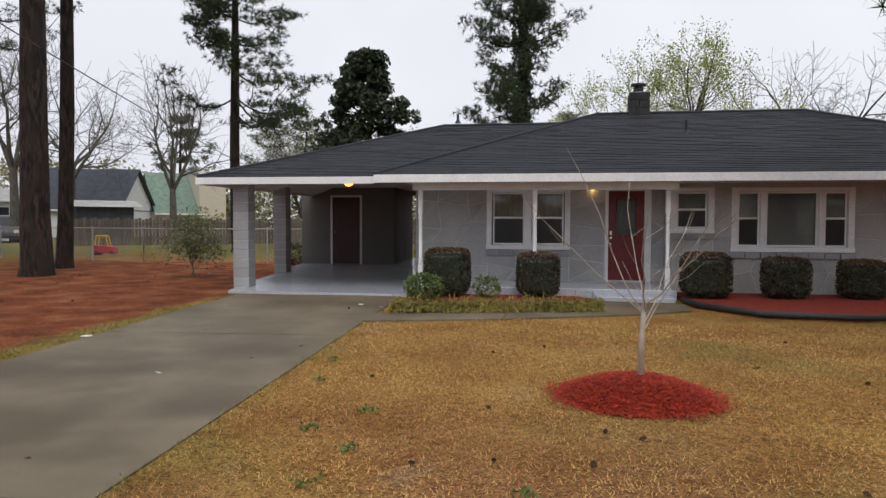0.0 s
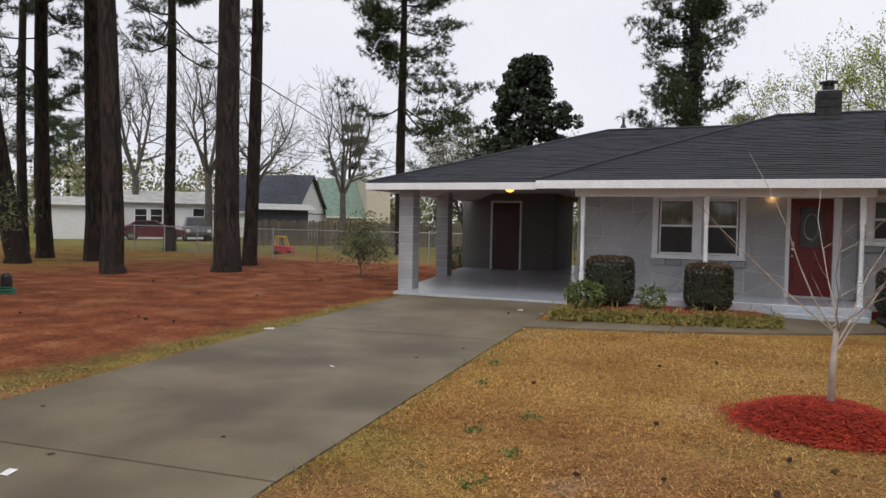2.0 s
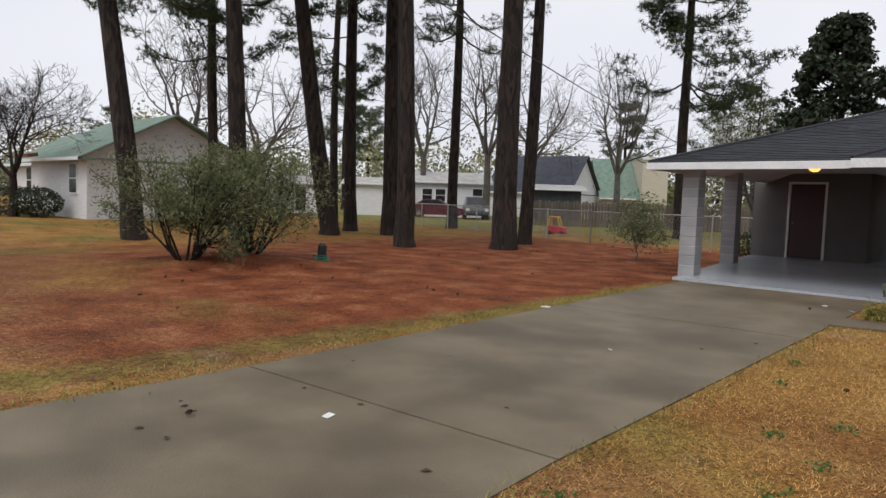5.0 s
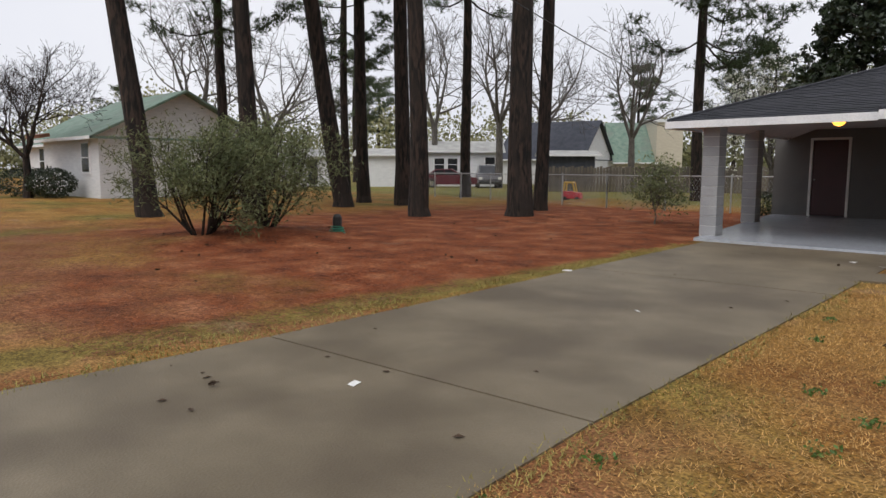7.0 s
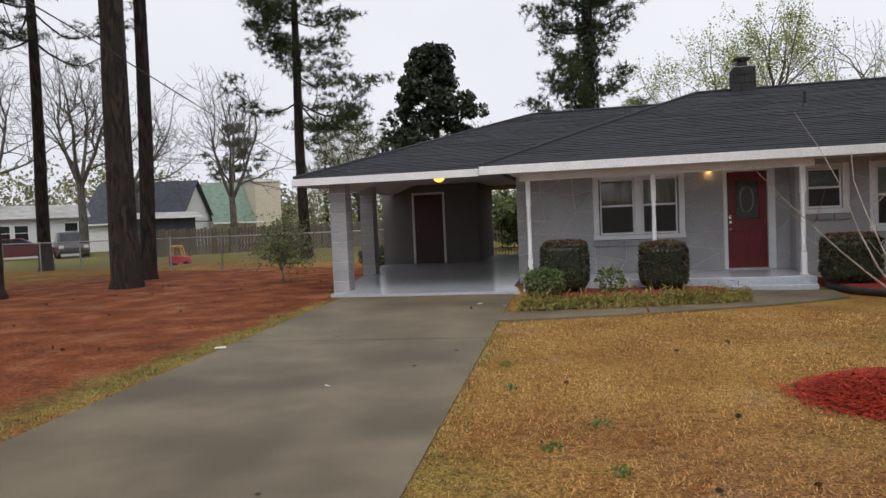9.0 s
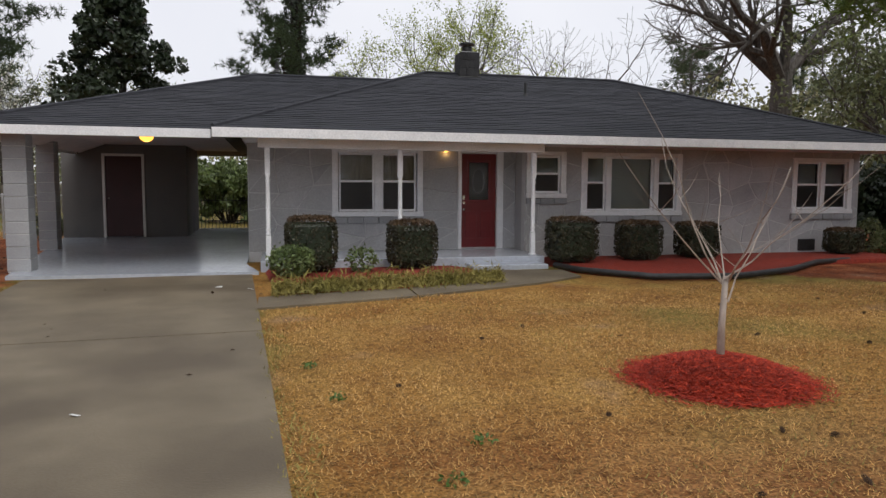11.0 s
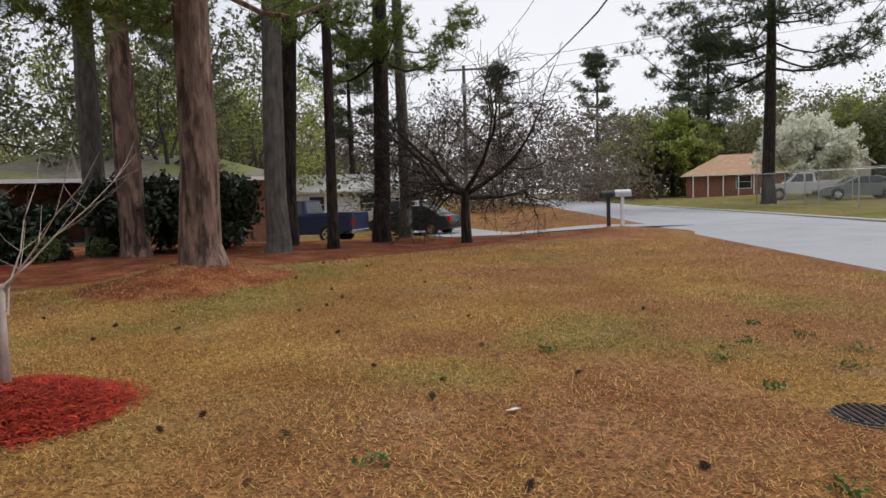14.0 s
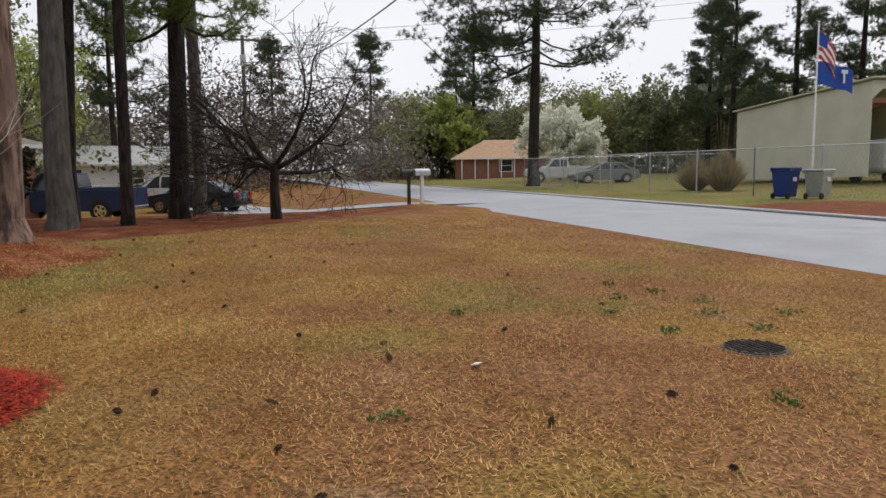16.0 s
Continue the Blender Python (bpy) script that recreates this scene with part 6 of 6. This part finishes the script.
# ---- vehicles ----
def paint(name, c, rough=.3):
    return mat(name, tuple(v * .92 for v in c), c, 1.5, rough, 0, metal=.1, fine=20)


TYRE = mat("tyre_rubber", (0.015, 0.015, 0.015), (0.03, 0.03, 0.03), 8, .85, .2)
REDLENS = mat("red_lens", (0.35, 0.01, 0.01), (0.45, 0.015, 0.015), 5, .2, 0)
CLEARLENS = mat("clear_lens", (0.6, 0.6, 0.58), (0.75, 0.75, 0.72), 5, .15, 0)


def shaped(profile, halfw, narrow=None):
    """A body from its side outline (x, z), bevelled by inset side faces; narrow(z) gives the half width."""
    b = B()
    n = len(profile)
    cx = sum(p[0] for p in profile) / n
    cz = sum(p[1] for p in profile) / n
    rows = []
    for s, k, off in ((-1, .97, 0.0), (-1, 1.0, .06), (1, 1.0, .06), (1, .97, 0.0)):
        row = []
        for x, z in profile:
            hw = narrow(z) if narrow else halfw
            row.append(len(b.v))
            b.v.append((cx + (x - cx) * k, s * (hw - off), cz + (z - cz) * k))
        rows.append(row)
    for a, c in zip(rows, rows[1:]):
        for i in range(n):
            j = (i + 1) % n
            b.f.append((a[i], a[j], c[j], c[i]))
    b.f.append(tuple(reversed(rows[0])))
    b.f.append(tuple(rows[-1]))
    return b


def vehicle(name, label, x, y, rz, kind, colour, z=None):
    t = thing(name, label, "pickup truck" if kind == "pickup" else "car", (x, y, (height(x, y) if z is None else z)), rz)
    if kind == "sedan":
        L, H, r, wb = 4.7, .95, .33, (1.35, -1.4)
        low = [(-2.33, .35), (-2.36, .62), (-2.25, .93), (-1.6, .98), (0, .96), (.95, .95), (2.0, .78), (2.33, .62), (2.34, .35), (1.8, .24), (-1.9, .24)]
        top = [(-1.85, .95), (-1.05, 1.42), (.15, 1.45), (1.1, .95)]
        side = [[(-1.62, .98), (-1.0, 1.35), (-.42, 1.37), (-.42, .98)], [(-.36, .98), (-.36, 1.37), (.12, 1.38), (.86, .98)]]
    elif kind == "suv":
        L, H, r, wb = 4.6, 1.05, .36, (1.35, -1.35)
        low = [(-2.3, .42), (-2.3, 1.0), (0, 1.02), (1.1, 1.02), (2.1, .92), (2.28, .7), (2.28, .42), (1.8, .3), (-1.9, .3)]
        top = [(-2.25, 1.0), (-2.0, 1.7), (.2, 1.74), (1.15, 1.0)]
        side = [[(-2.0, 1.05), (-1.85, 1.6), (-1.0, 1.64), (-1.0, 1.05)], [(-.9, 1.05), (-.9, 1.64), (-.1, 1.65), (-.1, 1.05)], [(0, 1.05), (0, 1.65), (.2, 1.65), (.85, 1.05)]]
    else:
        L, H, r, wb = 5.5, 1.1, .39, (1.75, -1.65)
        low = [(-2.75, .55), (-2.75, 1.18), (-.55, 1.2), (1.2, 1.15), (2.55, 1.08), (2.7, .85), (2.72, .5), (2.2, .38), (-2.3, .38)]
        top = [(-.62, 1.18), (-.5, 1.83), (.65, 1.85), (1.35, 1.15)]
        side = [[(-.4, 1.22), (-.38, 1.75), (.1, 1.77), (.1, 1.22)], [(.18, 1.22), (.18, 1.77), (.6, 1.77), (1.05, 1.22)]]
    p = paint(name + "_paint", colour)
    body = part("body", shaped(low, .9), p, t, smooth=False)
    cab = part("cabin", shaped(top, .8, lambda z: .86 - .22 * (z - 1.0)), p, t)
    for s in (-1, 1):
        for poly in side:
            hw = lambda z: s * (.872 - .22 * (z - 1.0))
            n = len(poly)
            part("side_window", B().add([(q[0], hw(q[1]), q[1]) for q in poly], [tuple(range(n)) if s < 0 else tuple(reversed(range(n)))]), DARKPANE, cab)
    (xa, za), (xb, zb), (xc, zc), (xd, zd) = top
    for (x0, zz0), (x1, zz1), nm, o in (((xa, za), (xb, zb), "rear_window", -.012), ((xd, zd), (xc, zc), "windscreen", .012)):
        k0, k1 = .15, .88
        q0 = (x0 + (x1 - x0) * k0 + o, zz0 + (zz1 - zz0) * k0 + .012)
        q1 = (x0 + (x1 - x0) * k1 + o, zz0 + (zz1 - zz0) * k1 + .012)
        part(nm, B().add([(q0[0], -.72, q0[1]), (q0[0], .72, q0[1]), (q1[0], .64, q1[1]), (q1[0], -.64, q1[1])], [(0, 1, 2, 3)]), DARKPANE, cab)
    if kind == "pickup":
        part("bed", B().box(-2.68, -.78, 1.19, -.68, .78, 1.2), BLACK, t, "dark open load bed")
        for s in (-.86, .8):
            part("bed_rail", B().box(-2.72, s, 1.17, -.6, s + .06, 1.27, .01), p, t)
        part("tailgate", B().box(-2.76, -.86, .68, -2.7, .86, 1.27, .015), p, t)
    for wx in wb:
        for s in (-1, 1):
            w = part("wheel", B().tube([(wx, s * .74, r), (wx, s * .93, r)], r, 22), TYRE, t, "black tyre", smooth=False)
            part("rim", B().tube([(wx, s * .90, r), (wx, s * .94, r)], [r * .66, r * .62], 18), CHROME, w)
            for i in range(5):
                a = i * 1.2566
                part("spoke_gap", B().tube([(wx + r * .4 * math.cos(a), s * .935, r + r * .4 * math.sin(a)), (wx + r * .4 * math.cos(a), s * .945, r + r * .4 * math.sin(a))], r * .13, 8), BLACK, w)
            part("wheel_arch", B().tube([(wx + (r + .05) * math.cos(q * math.pi / 8), s * .895, r + (r + .05) * math.sin(q * math.pi / 8)) for q in range(9)], .03, 5), BLACK, t)
    e0, e1 = min(q[0] for q in low), max(q[0] for q in low)
    for s in (-1, 1):
        part("tail_light", B().box(e0 - .01, s * .86, H * .68, e0 + .14, s * .62, H * .95, .01), REDLENS, t)
        part("headlight", B().box(e1 - .16, s * .86, H * .62, e1 + .01, s * .58, H * .82, .01), CLEARLENS, t)
    part("bumper", B().box(e0 - .05, -.82, .4, e0 + .05, .82, .56, .02), BLACK if kind != "pickup" else CHROME, t)
    part("bumper", B().box(e1 - .05, -.82, .36, e1 + .05, .82, .52, .02), BLACK if kind != "pickup" else CHROME, t)
    return t


vehicle("pickup_truck", "dark blue pickup truck parked on the neighbouring drive", 25.6, -4.2, 76, "pickup", (0.018, 0.035, 0.10))
vehicle("sedan", "dark grey sedan parked behind the bare tree", 30.0, -8.6, 68, "sedan", (0.022, 0.028, 0.034))
vehicle("suv", "white sport utility vehicle parked behind the sedan", 36, -6.6, 72, "suv", (0.62, 0.62, 0.6))
vehicle("pickup_truck", "old white pickup truck behind the street fence", 46.2, -34.4, 78, "pickup", (0.62, 0.63, 0.62))
vehicle("sedan", "silver-grey sedan parked behind the street fence", 40.2, -35.0, 80, "sedan", (0.20, 0.22, 0.22))
vehicle("suv", "dark sport utility vehicle beside the mobile home", -37.4, 25.4, -45, "suv", (0.09, 0.09, 0.1))
vehicle("sedan", "red car parked at the mobile home", -39.8, 23.6, 40, "sedan", (0.11, 0.014, 0.025))

# ---- street furniture ----
WOODPOLE = mat("grey_pole_wood", (0.10, 0.085, 0.07), (0.17, 0.15, 0.13), 5, .9, .4, stretch=(2, 2, .3))
up = thing("utility_pole", "wooden utility pole with a crossarm", "utility pole", (44.3, -10.8, -.4))
part("pole", B().tube([(0, 0, 0), (0, 0, 10.6)], [.17, .11], 10), WOODPOLE, up)
part("crossarm", B().box(-.4, -1.25, 10.2, -.28, 1.25, 10.32), WOODPOLE, up)
for s in (-1.15, -.5, .5, 1.15):
    part("insulator", B().tube([(-.34, s, 10.32), (-.34, s, 10.46)], [.04, .03], 8), WHITE, up)
part("transformer", B().tube([(-.35, 0, 8.6), (-.35, 0, 9.3)], .2, 12), METAL, up)


def cable(label, pts, r):
    b = B()
    out = []
    for p, q in zip(pts, pts[1:]):
        p, q = Vector(p), Vector(q)
        for i in range(8):
            k = i / 8
            out.append(p.lerp(q, k) - Vector((0, 0, .02 * (q - p).length * k * (1 - k))))
    out.append(Vector(pts[-1]))
    solid("power_line", b.tube(out, r, 5), BLACK, label, "cable")


cable("black overhead cable running over the yard to the rear", [(-12.0, -18, 8.1), (-14.5, -.4, 6.3), (-17.1, 18.2, 4.5), (-19, 32, 4.4)], .018)
cable("thin black overhead wire behind the pines", [(-40, 6, 8.5), (-26, 22, 6.0), (-12, 38, 5.2)], .012)
cable("thin black overhead wire behind the pines", [(-40, 6, 7.8), (-26, 22, 5.5), (-12, 38, 4.7)], .012)
cable("thick black telephone cable over the lawn edge", [(44.0, -10.8, 8.4), (35.6, -14.6, 7.6), (15.1, -15.5, 6.1), (-6, -16.6, 6.6), (-40, -17.2, 9)], .025)
cable("thin overhead wire along the street", [(44.0, -11.9, 10.0), (26, -14.2, 9.0), (12, -15.2, 8.2), (-40, -17, 11)], .012)
cable("thin overhead wire crossing the street", [(44.0, -9.7, 10.0), (47.9, -47.8, 15)], .014)
cable("thin overhead wire crossing the street", [(44.0, -11.9, 9.4), (49, -47.8, 14)], .014)

for x, y, c, lab in ((18.1, -16.2, BLACK, "black rural mailbox on a post"), (17.9, -16.6, METAL, "grey metal mailbox on a white post")):
    mb = thing("mailbox", lab, "mailbox", (x, y, height(x, y)), 8)
    part("post", B().box(-.05, -.05, -.1, .05, .05, 1.0, .008), c if c is BLACK else WHITE, mb)
    bx = B().box(-.11, -.26, 1.0, .11, .26, 1.12, .01)
    bx.tube([(0, -.26, 1.12), (0, .26, 1.12)], .11, 16)
    part("box", bx, c, mb)
    part("door_flap", B().box(-.1, -.275, 1.01, .1, -.262, 1.2, .004), c, mb)
for x, y, m, lab, h in ((15.3, -28.6, BINBLUE, "blue wheeled rubbish bin by the kerb", 1.05), (14.6, -29.3, METAL, "grey wheeled rubbish bin beside the blue one", .98)):
    w = thing("wheelie_bin", lab, "rubbish bin", (x, y, height(x, y)), 20)
    part("body", B().add([(-.24, -.26, .06), (.24, -.26, .06), (.24, .26, .06), (-.24, .26, .06), (-.31, -.34, h - .1), (.31, -.34, h - .1), (.31, .34, h - .1), (-.31, .34, h - .1)],
                         [(3, 2, 1, 0), (4, 5, 6, 7), (0, 1, 5, 4), (1, 2, 6, 5), (2, 3, 7, 6), (3, 0, 4, 7)]), m, w)
    part("rim", B().box(-.34, -.37, h - .14, .34, .37, h - .08, .01), m, w)
    part("lid", B().box(-.35, -.38, h - .08, .35, .4, h, .025), m, w)
    part("label_plate", B().box(-.328, -.1, .58, -.30, .1, .72), WHITE, w)
    for s in (-.26, .26):
        part("wheel", B().tube([(s - .03, .3, .1), (s + .03, .3, .1)], .1, 14), TYRE, w)

# toy car, tap post with hose
toy = thing("toy_car", "red and yellow plastic ride-on toy car", "toy car", (-19.8, 11.1, 0), 20)
part("body", B().add([(-.42, -.27, .12), (.42, -.27, .12), (.42, .27, .12), (-.42, .27, .12), (-.4, -.27, .45), (.1, -.27, .42), (.40, -.24, .36), (.40, .24, .36), (.1, .27, .42), (-.4, .27, .45)],
                     [(3, 2, 1, 0), (4, 5, 8, 9), (5, 6, 7, 8), (0, 1, 6, 5, 4), (3, 9, 8, 7, 2), (1, 2, 7, 6), (0, 4, 9, 3)]), TOYRED, toy, "red plastic body")
part("roof", B().box(-.36, -.24, .80, .08, .24, .88, .04), TOYYEL, toy, "yellow plastic roof")
for s in (-.22, .22):
    part("roof_pillar", B().tube([(-.36, s, .44), (-.32, s, .82)], .04, 6), TOYYEL, toy)
    part("roof_pillar", B().tube([(.16, s, .40), (.06, s, .82)], .035, 6), TOYYEL, toy)
    for wx in (-.28, .28):
        part("wheel", B().tube([(wx, s * 1.05, .11), (wx, s * 1.25, .11)], .11, 12), BLACK, toy)
tap = thing("tap_post", "dark wooden stump post with a garden tap", "post", (-14.2, -6.3, 0))
part("stump", B().tube([(0, 0, -.05), (.01, 0, .36), (.0, 0, .42)], [.11, .10, .06], 10), BLACK, tap)
hose = B().tube([(.2 + .25 * math.cos(i * .5) * (1 - i * .012), -.15 + .12 * math.sin(i * .5), .03 + .004 * i) for i in range(34)], .014, 6)
h = solid("garden_hose", hose, HOSEGRN, "coiled green garden hose on the straw", "hose")
h.location = (-14.2, -6.3, 0)


# ---- litter, weeds and grass ----
def grounded(p):
    p[:, 2] += np.array([height(a, c) for a, c in zip(p[:, 0], p[:, 1])])
    return p


def blades(name, x0, x1, y0, y1, n, material, label, hgt, seed, keep=None, flat=.55, wid=.0035):
    rng = np.random.default_rng(seed)
    p = np.stack([rng.uniform(x0, x1, n), rng.uniform(y0, y1, n), np.zeros(n)], 1)
    if keep is not None:
        p = p[keep(p[:, 0], p[:, 1])]
    n = len(p)
    p = grounded(p)
    a = rng.uniform(0, 6.283, n)
    d = np.stack([np.cos(a), np.sin(a), rng.uniform(.1, 1.0, n) * (1 - flat) * 2], 1)
    d /= np.linalg.norm(d, axis=1)[:, None]
    L = hgt * rng.uniform(.5, 1.4, (n, 1))
    s = np.stack([-np.sin(a), np.cos(a), 0 * a], 1) * wid
    p[:, 2] += .004
    tagged(new(name, quads(name, np.stack([p - s, p + s, p + d * L], 1), material)), label, "grass", kind="stuff")


lawn = lambda x, y: (x > drive_right(y) + .02) & (y < -4.9 + .0 * x) & (((x + .38) / .8) ** 2 + ((y + 9.5) / .74) ** 2 > .9)
near = lambda x, y: lawn(x, y) & (np.hypot(x + .5, y + 12.5) < 6.5)
blades("dry_grass", -4.0, 6.5, -17.6, -5.0, 260000, GRASSTAN, "short dry tan lawn grass", .034, 201, near)
blades("dry_grass", -4.0, 13, -17.6, -3.2, 110000, GRASSTAN, "short dry tan lawn grass", .045, 202, lambda x, y: lawn(x, y) & (np.hypot(x + .5, y + 12.5) >= 6.2) & (x + .95 * (y + 12) < 12.3), .5, .006)
blades("green_grass", -4.0, 12, -17.6, -5.0, 26000, GRASSGRN, "sparse green blades in the dry lawn", .04, 203, lambda x, y: lawn(x, y) & (np.sin(x * .9 + 1) * np.cos(y * .7) > -.1), .4, .004)
blades("green_grass", -8.1, -6.4, -17, -3, 20000, GRASSGRN, "green fringe of grass along the driveway", .05, 204, lambda x, y: (x < drive_left(y) + .03 + .03 * np.sin(y * 8)) & (x > drive_left(y) - .38 + .12 * np.sin(y * 3)), .4, .005)
blades("green_grass", -4.2, -3.0, -17, -5.6, 12000, GRASSGRN, "green fringe of grass along the driveway", .05, 205, lambda x, y: (x > drive_right(y) - .03 + .03 * np.sin(y * 9)) & (x < drive_right(y) + .13 + .09 * np.sin(y * 2.3)), .4, .005)
blades("pine_needle_litter", -20, -7.0, -14, 6, 120000, STRAW, "fallen pine needles under the west pines", .10, 206, lambda x, y: x < drive_left(y) - .3, .93, .005)
blades("pine_needle_litter", 4, 17, -16.6, -3, 60000, STRAW, "fallen pine needles in the east bed", .10, 207, lambda x, y: (x + .95 * (y + 12) > 12.2) | (((x - 6) / 2.2) ** 2 + ((y + 7.9) / 1.5) ** 2 < 1), .9, .006)

# pine cones and dead leaves, one by one
rg = random.Random(301)
cone_mesh = []
for k in range(3):
    b = B()
    for i in range(6):
        z, r = i * .012, .028 * math.sin((i + 1) / 7 * math.pi) + .006
        for j in range(7):
            a = j * .9 + i * .45
            b.add([(0, 0, z), (r * math.cos(a - .3), r * math.sin(a - .3), z + .004), (r * 1.2 * math.cos(a), r * 1.2 * math.sin(a), z + .014), (r * math.cos(a + .3), r * math.sin(a + .3), z + .004)], [(0, 1, 2, 3)])
    cone_mesh.append(mesh("scales", b, CONE))
spots = [(-.784, -10.64), (-.55, -10.75), (.236, -13.02), (-.3, -12.1), (1.2, -12.4), (1.9, -11.0), (2.6, -12.2), (.6, -11.6), (-.9, -11.4), (3.2, -10.3), (3.6, -10.5), (4.8, -12.2), (1.0, -14.2), (-1.6, -12.6), (-2.2, -13.1), (-2.8, -12.9), (-1.3, -13.4), (-2.0, -11.5), (5.6, -11.5), (2.2, -9.3), (4.3, -9.0), (6.8, -12.8), (2.8, -14.0), (-2.9, -9.2), (.9, -8.2), (3.0, -7.4), (-1.8, -7.8), (1.8, -6.4), (-4.6, -4.2), (-5.75, -13.6)]
spots += [(rg.uniform(-16, -8), rg.uniform(-12, 2)) for _ in range(40)] + [(rg.uniform(-2, 11), rg.uniform(-13, -6)) for _ in range(18)]
for i, (x, y) in enumerate(spots):
    on_drive = drive_left(y) < x < drive_right(y)
    t = new("pine_cone", cone_mesh[i % 3])
    t.matrix_basis = pose(x, y, height(x, y) + (.026 if on_drive else .016), 80 + rg.uniform(-15, 15), 0, rg.uniform(0, 360)) @ Matrix.Diagonal((rg.uniform(.4, .6), rg.uniform(.35, .5), rg.uniform(.6, 1.1), 1))
    tagged(t, "small dark brown pine cone lying on the ground", "pine cone", "fallen pine cones")
leaf_mesh = mesh("dead_leaf", B().add([(-.05, 0, .004), (-.01, -.025, .012), (.05, 0, .002), (0, .028, .015), (0, 0, .0)], [(0, 1, 4), (1, 2, 4), (2, 3, 4), (3, 0, 4)]), CONE)
for i in range(60):
    x, y = (rg.uniform(-6.4, -3.9), rg.uniform(-14, -2.6)) if i < 24 else (rg.uniform(-3, 8), rg.uniform(-15.5, -5.5))
    t = new("dead_leaf", leaf_mesh)
    t.matrix_basis = pose(x, y, height(x, y) + (.018 if i < 24 else .02), 0, 0, rg.uniform(0, 360)) @ Matrix.Scale(rg.uniform(.3, .75), 4)
    tagged(t, "curled dead brown leaf on the ground", "dead leaf", "scattered dead leaves")
for x, y, s in ((-5.11, -12.9, .045), (-7.13, -7.55, .07), (-5.0, -9.4, .03), (-.544, -12.58, .04), (-4.55, -3.6, .05), (-4.1, -3.9, .04)):
    z = height(x, y) + (.016 if drive_left(y) < x < drive_right(y) else .015)
    t = solid("paper_scrap", B().add([(-s, -s * .5, 0), (s, -s * .6, .004), (s * .9, s * .5, .012), (-s * .9, s * .6, .006), (-s, -s * .5, .003), (s, -s * .6, .007), (s * .9, s * .5, .015), (-s * .9, s * .6, .009)],
                                         [(3, 2, 1, 0), (4, 5, 6, 7), (0, 1, 5, 4), (2, 3, 7, 6), (1, 2, 6, 5), (3, 0, 4, 7)]), PAPER, "small white scrap of paper on the ground", "paper scrap")
    t.location = (x, y, z)
    t.rotation_euler = (0, 0, x * 7)
# green weeds
nr = np.random.default_rng(310)
for i, (x, y, s) in enumerate([(-2.6, -10.4, .12), (-2.5, -11.3, .12), (-2.55, -11.9, .14), (-1.3, -11.9, .14), (-3.3, -12.8, .13), (-3.4, -13.6, .15), (.95, -12.9, .12), (-.2, -14.9, .15), (.4, -14.9, .14), (.9, -15.2, .16), (1.4, -15.0, .14), (.6, -14.1, .1), (-1.6, -13.9, .12), (-3.35, -9.4, .1), (-3.5, -8.5, .1), (2.0, -14.8, .13), (1.2, -14.5, .12), (-.1, -14.2, .12), (-2.9, -10.9, .1), (.2, -15.5, .15)]):
    t = thing("weed", "small bright green weed in the dry lawn", "weed", (x, y, height(x, y)), group="lawn weeds")
    n = 38
    a = nr.uniform(0, 6.283, n)
    r = nr.uniform(.1, 1, n) * s * .75
    p = np.stack([r * np.cos(a), r * np.sin(a), nr.uniform(.01, .05, n)], 1)
    part("leaves", quads("leaves", leaf_faces(nr, p, .035, .5), WEED), None, t)

# the wall's stones come last
stones(house, FX0, XC, PORCHZ, TOP, [(h[0], h[1], h[2], h[3]) for h in HOLES], -0.002, random.Random(9))
stones(house, XC, FX1, 0.0, TOP, [(h[0], h[1], h[2], h[3]) for h in HOLES_E], YE - 0.002, random.Random(10))
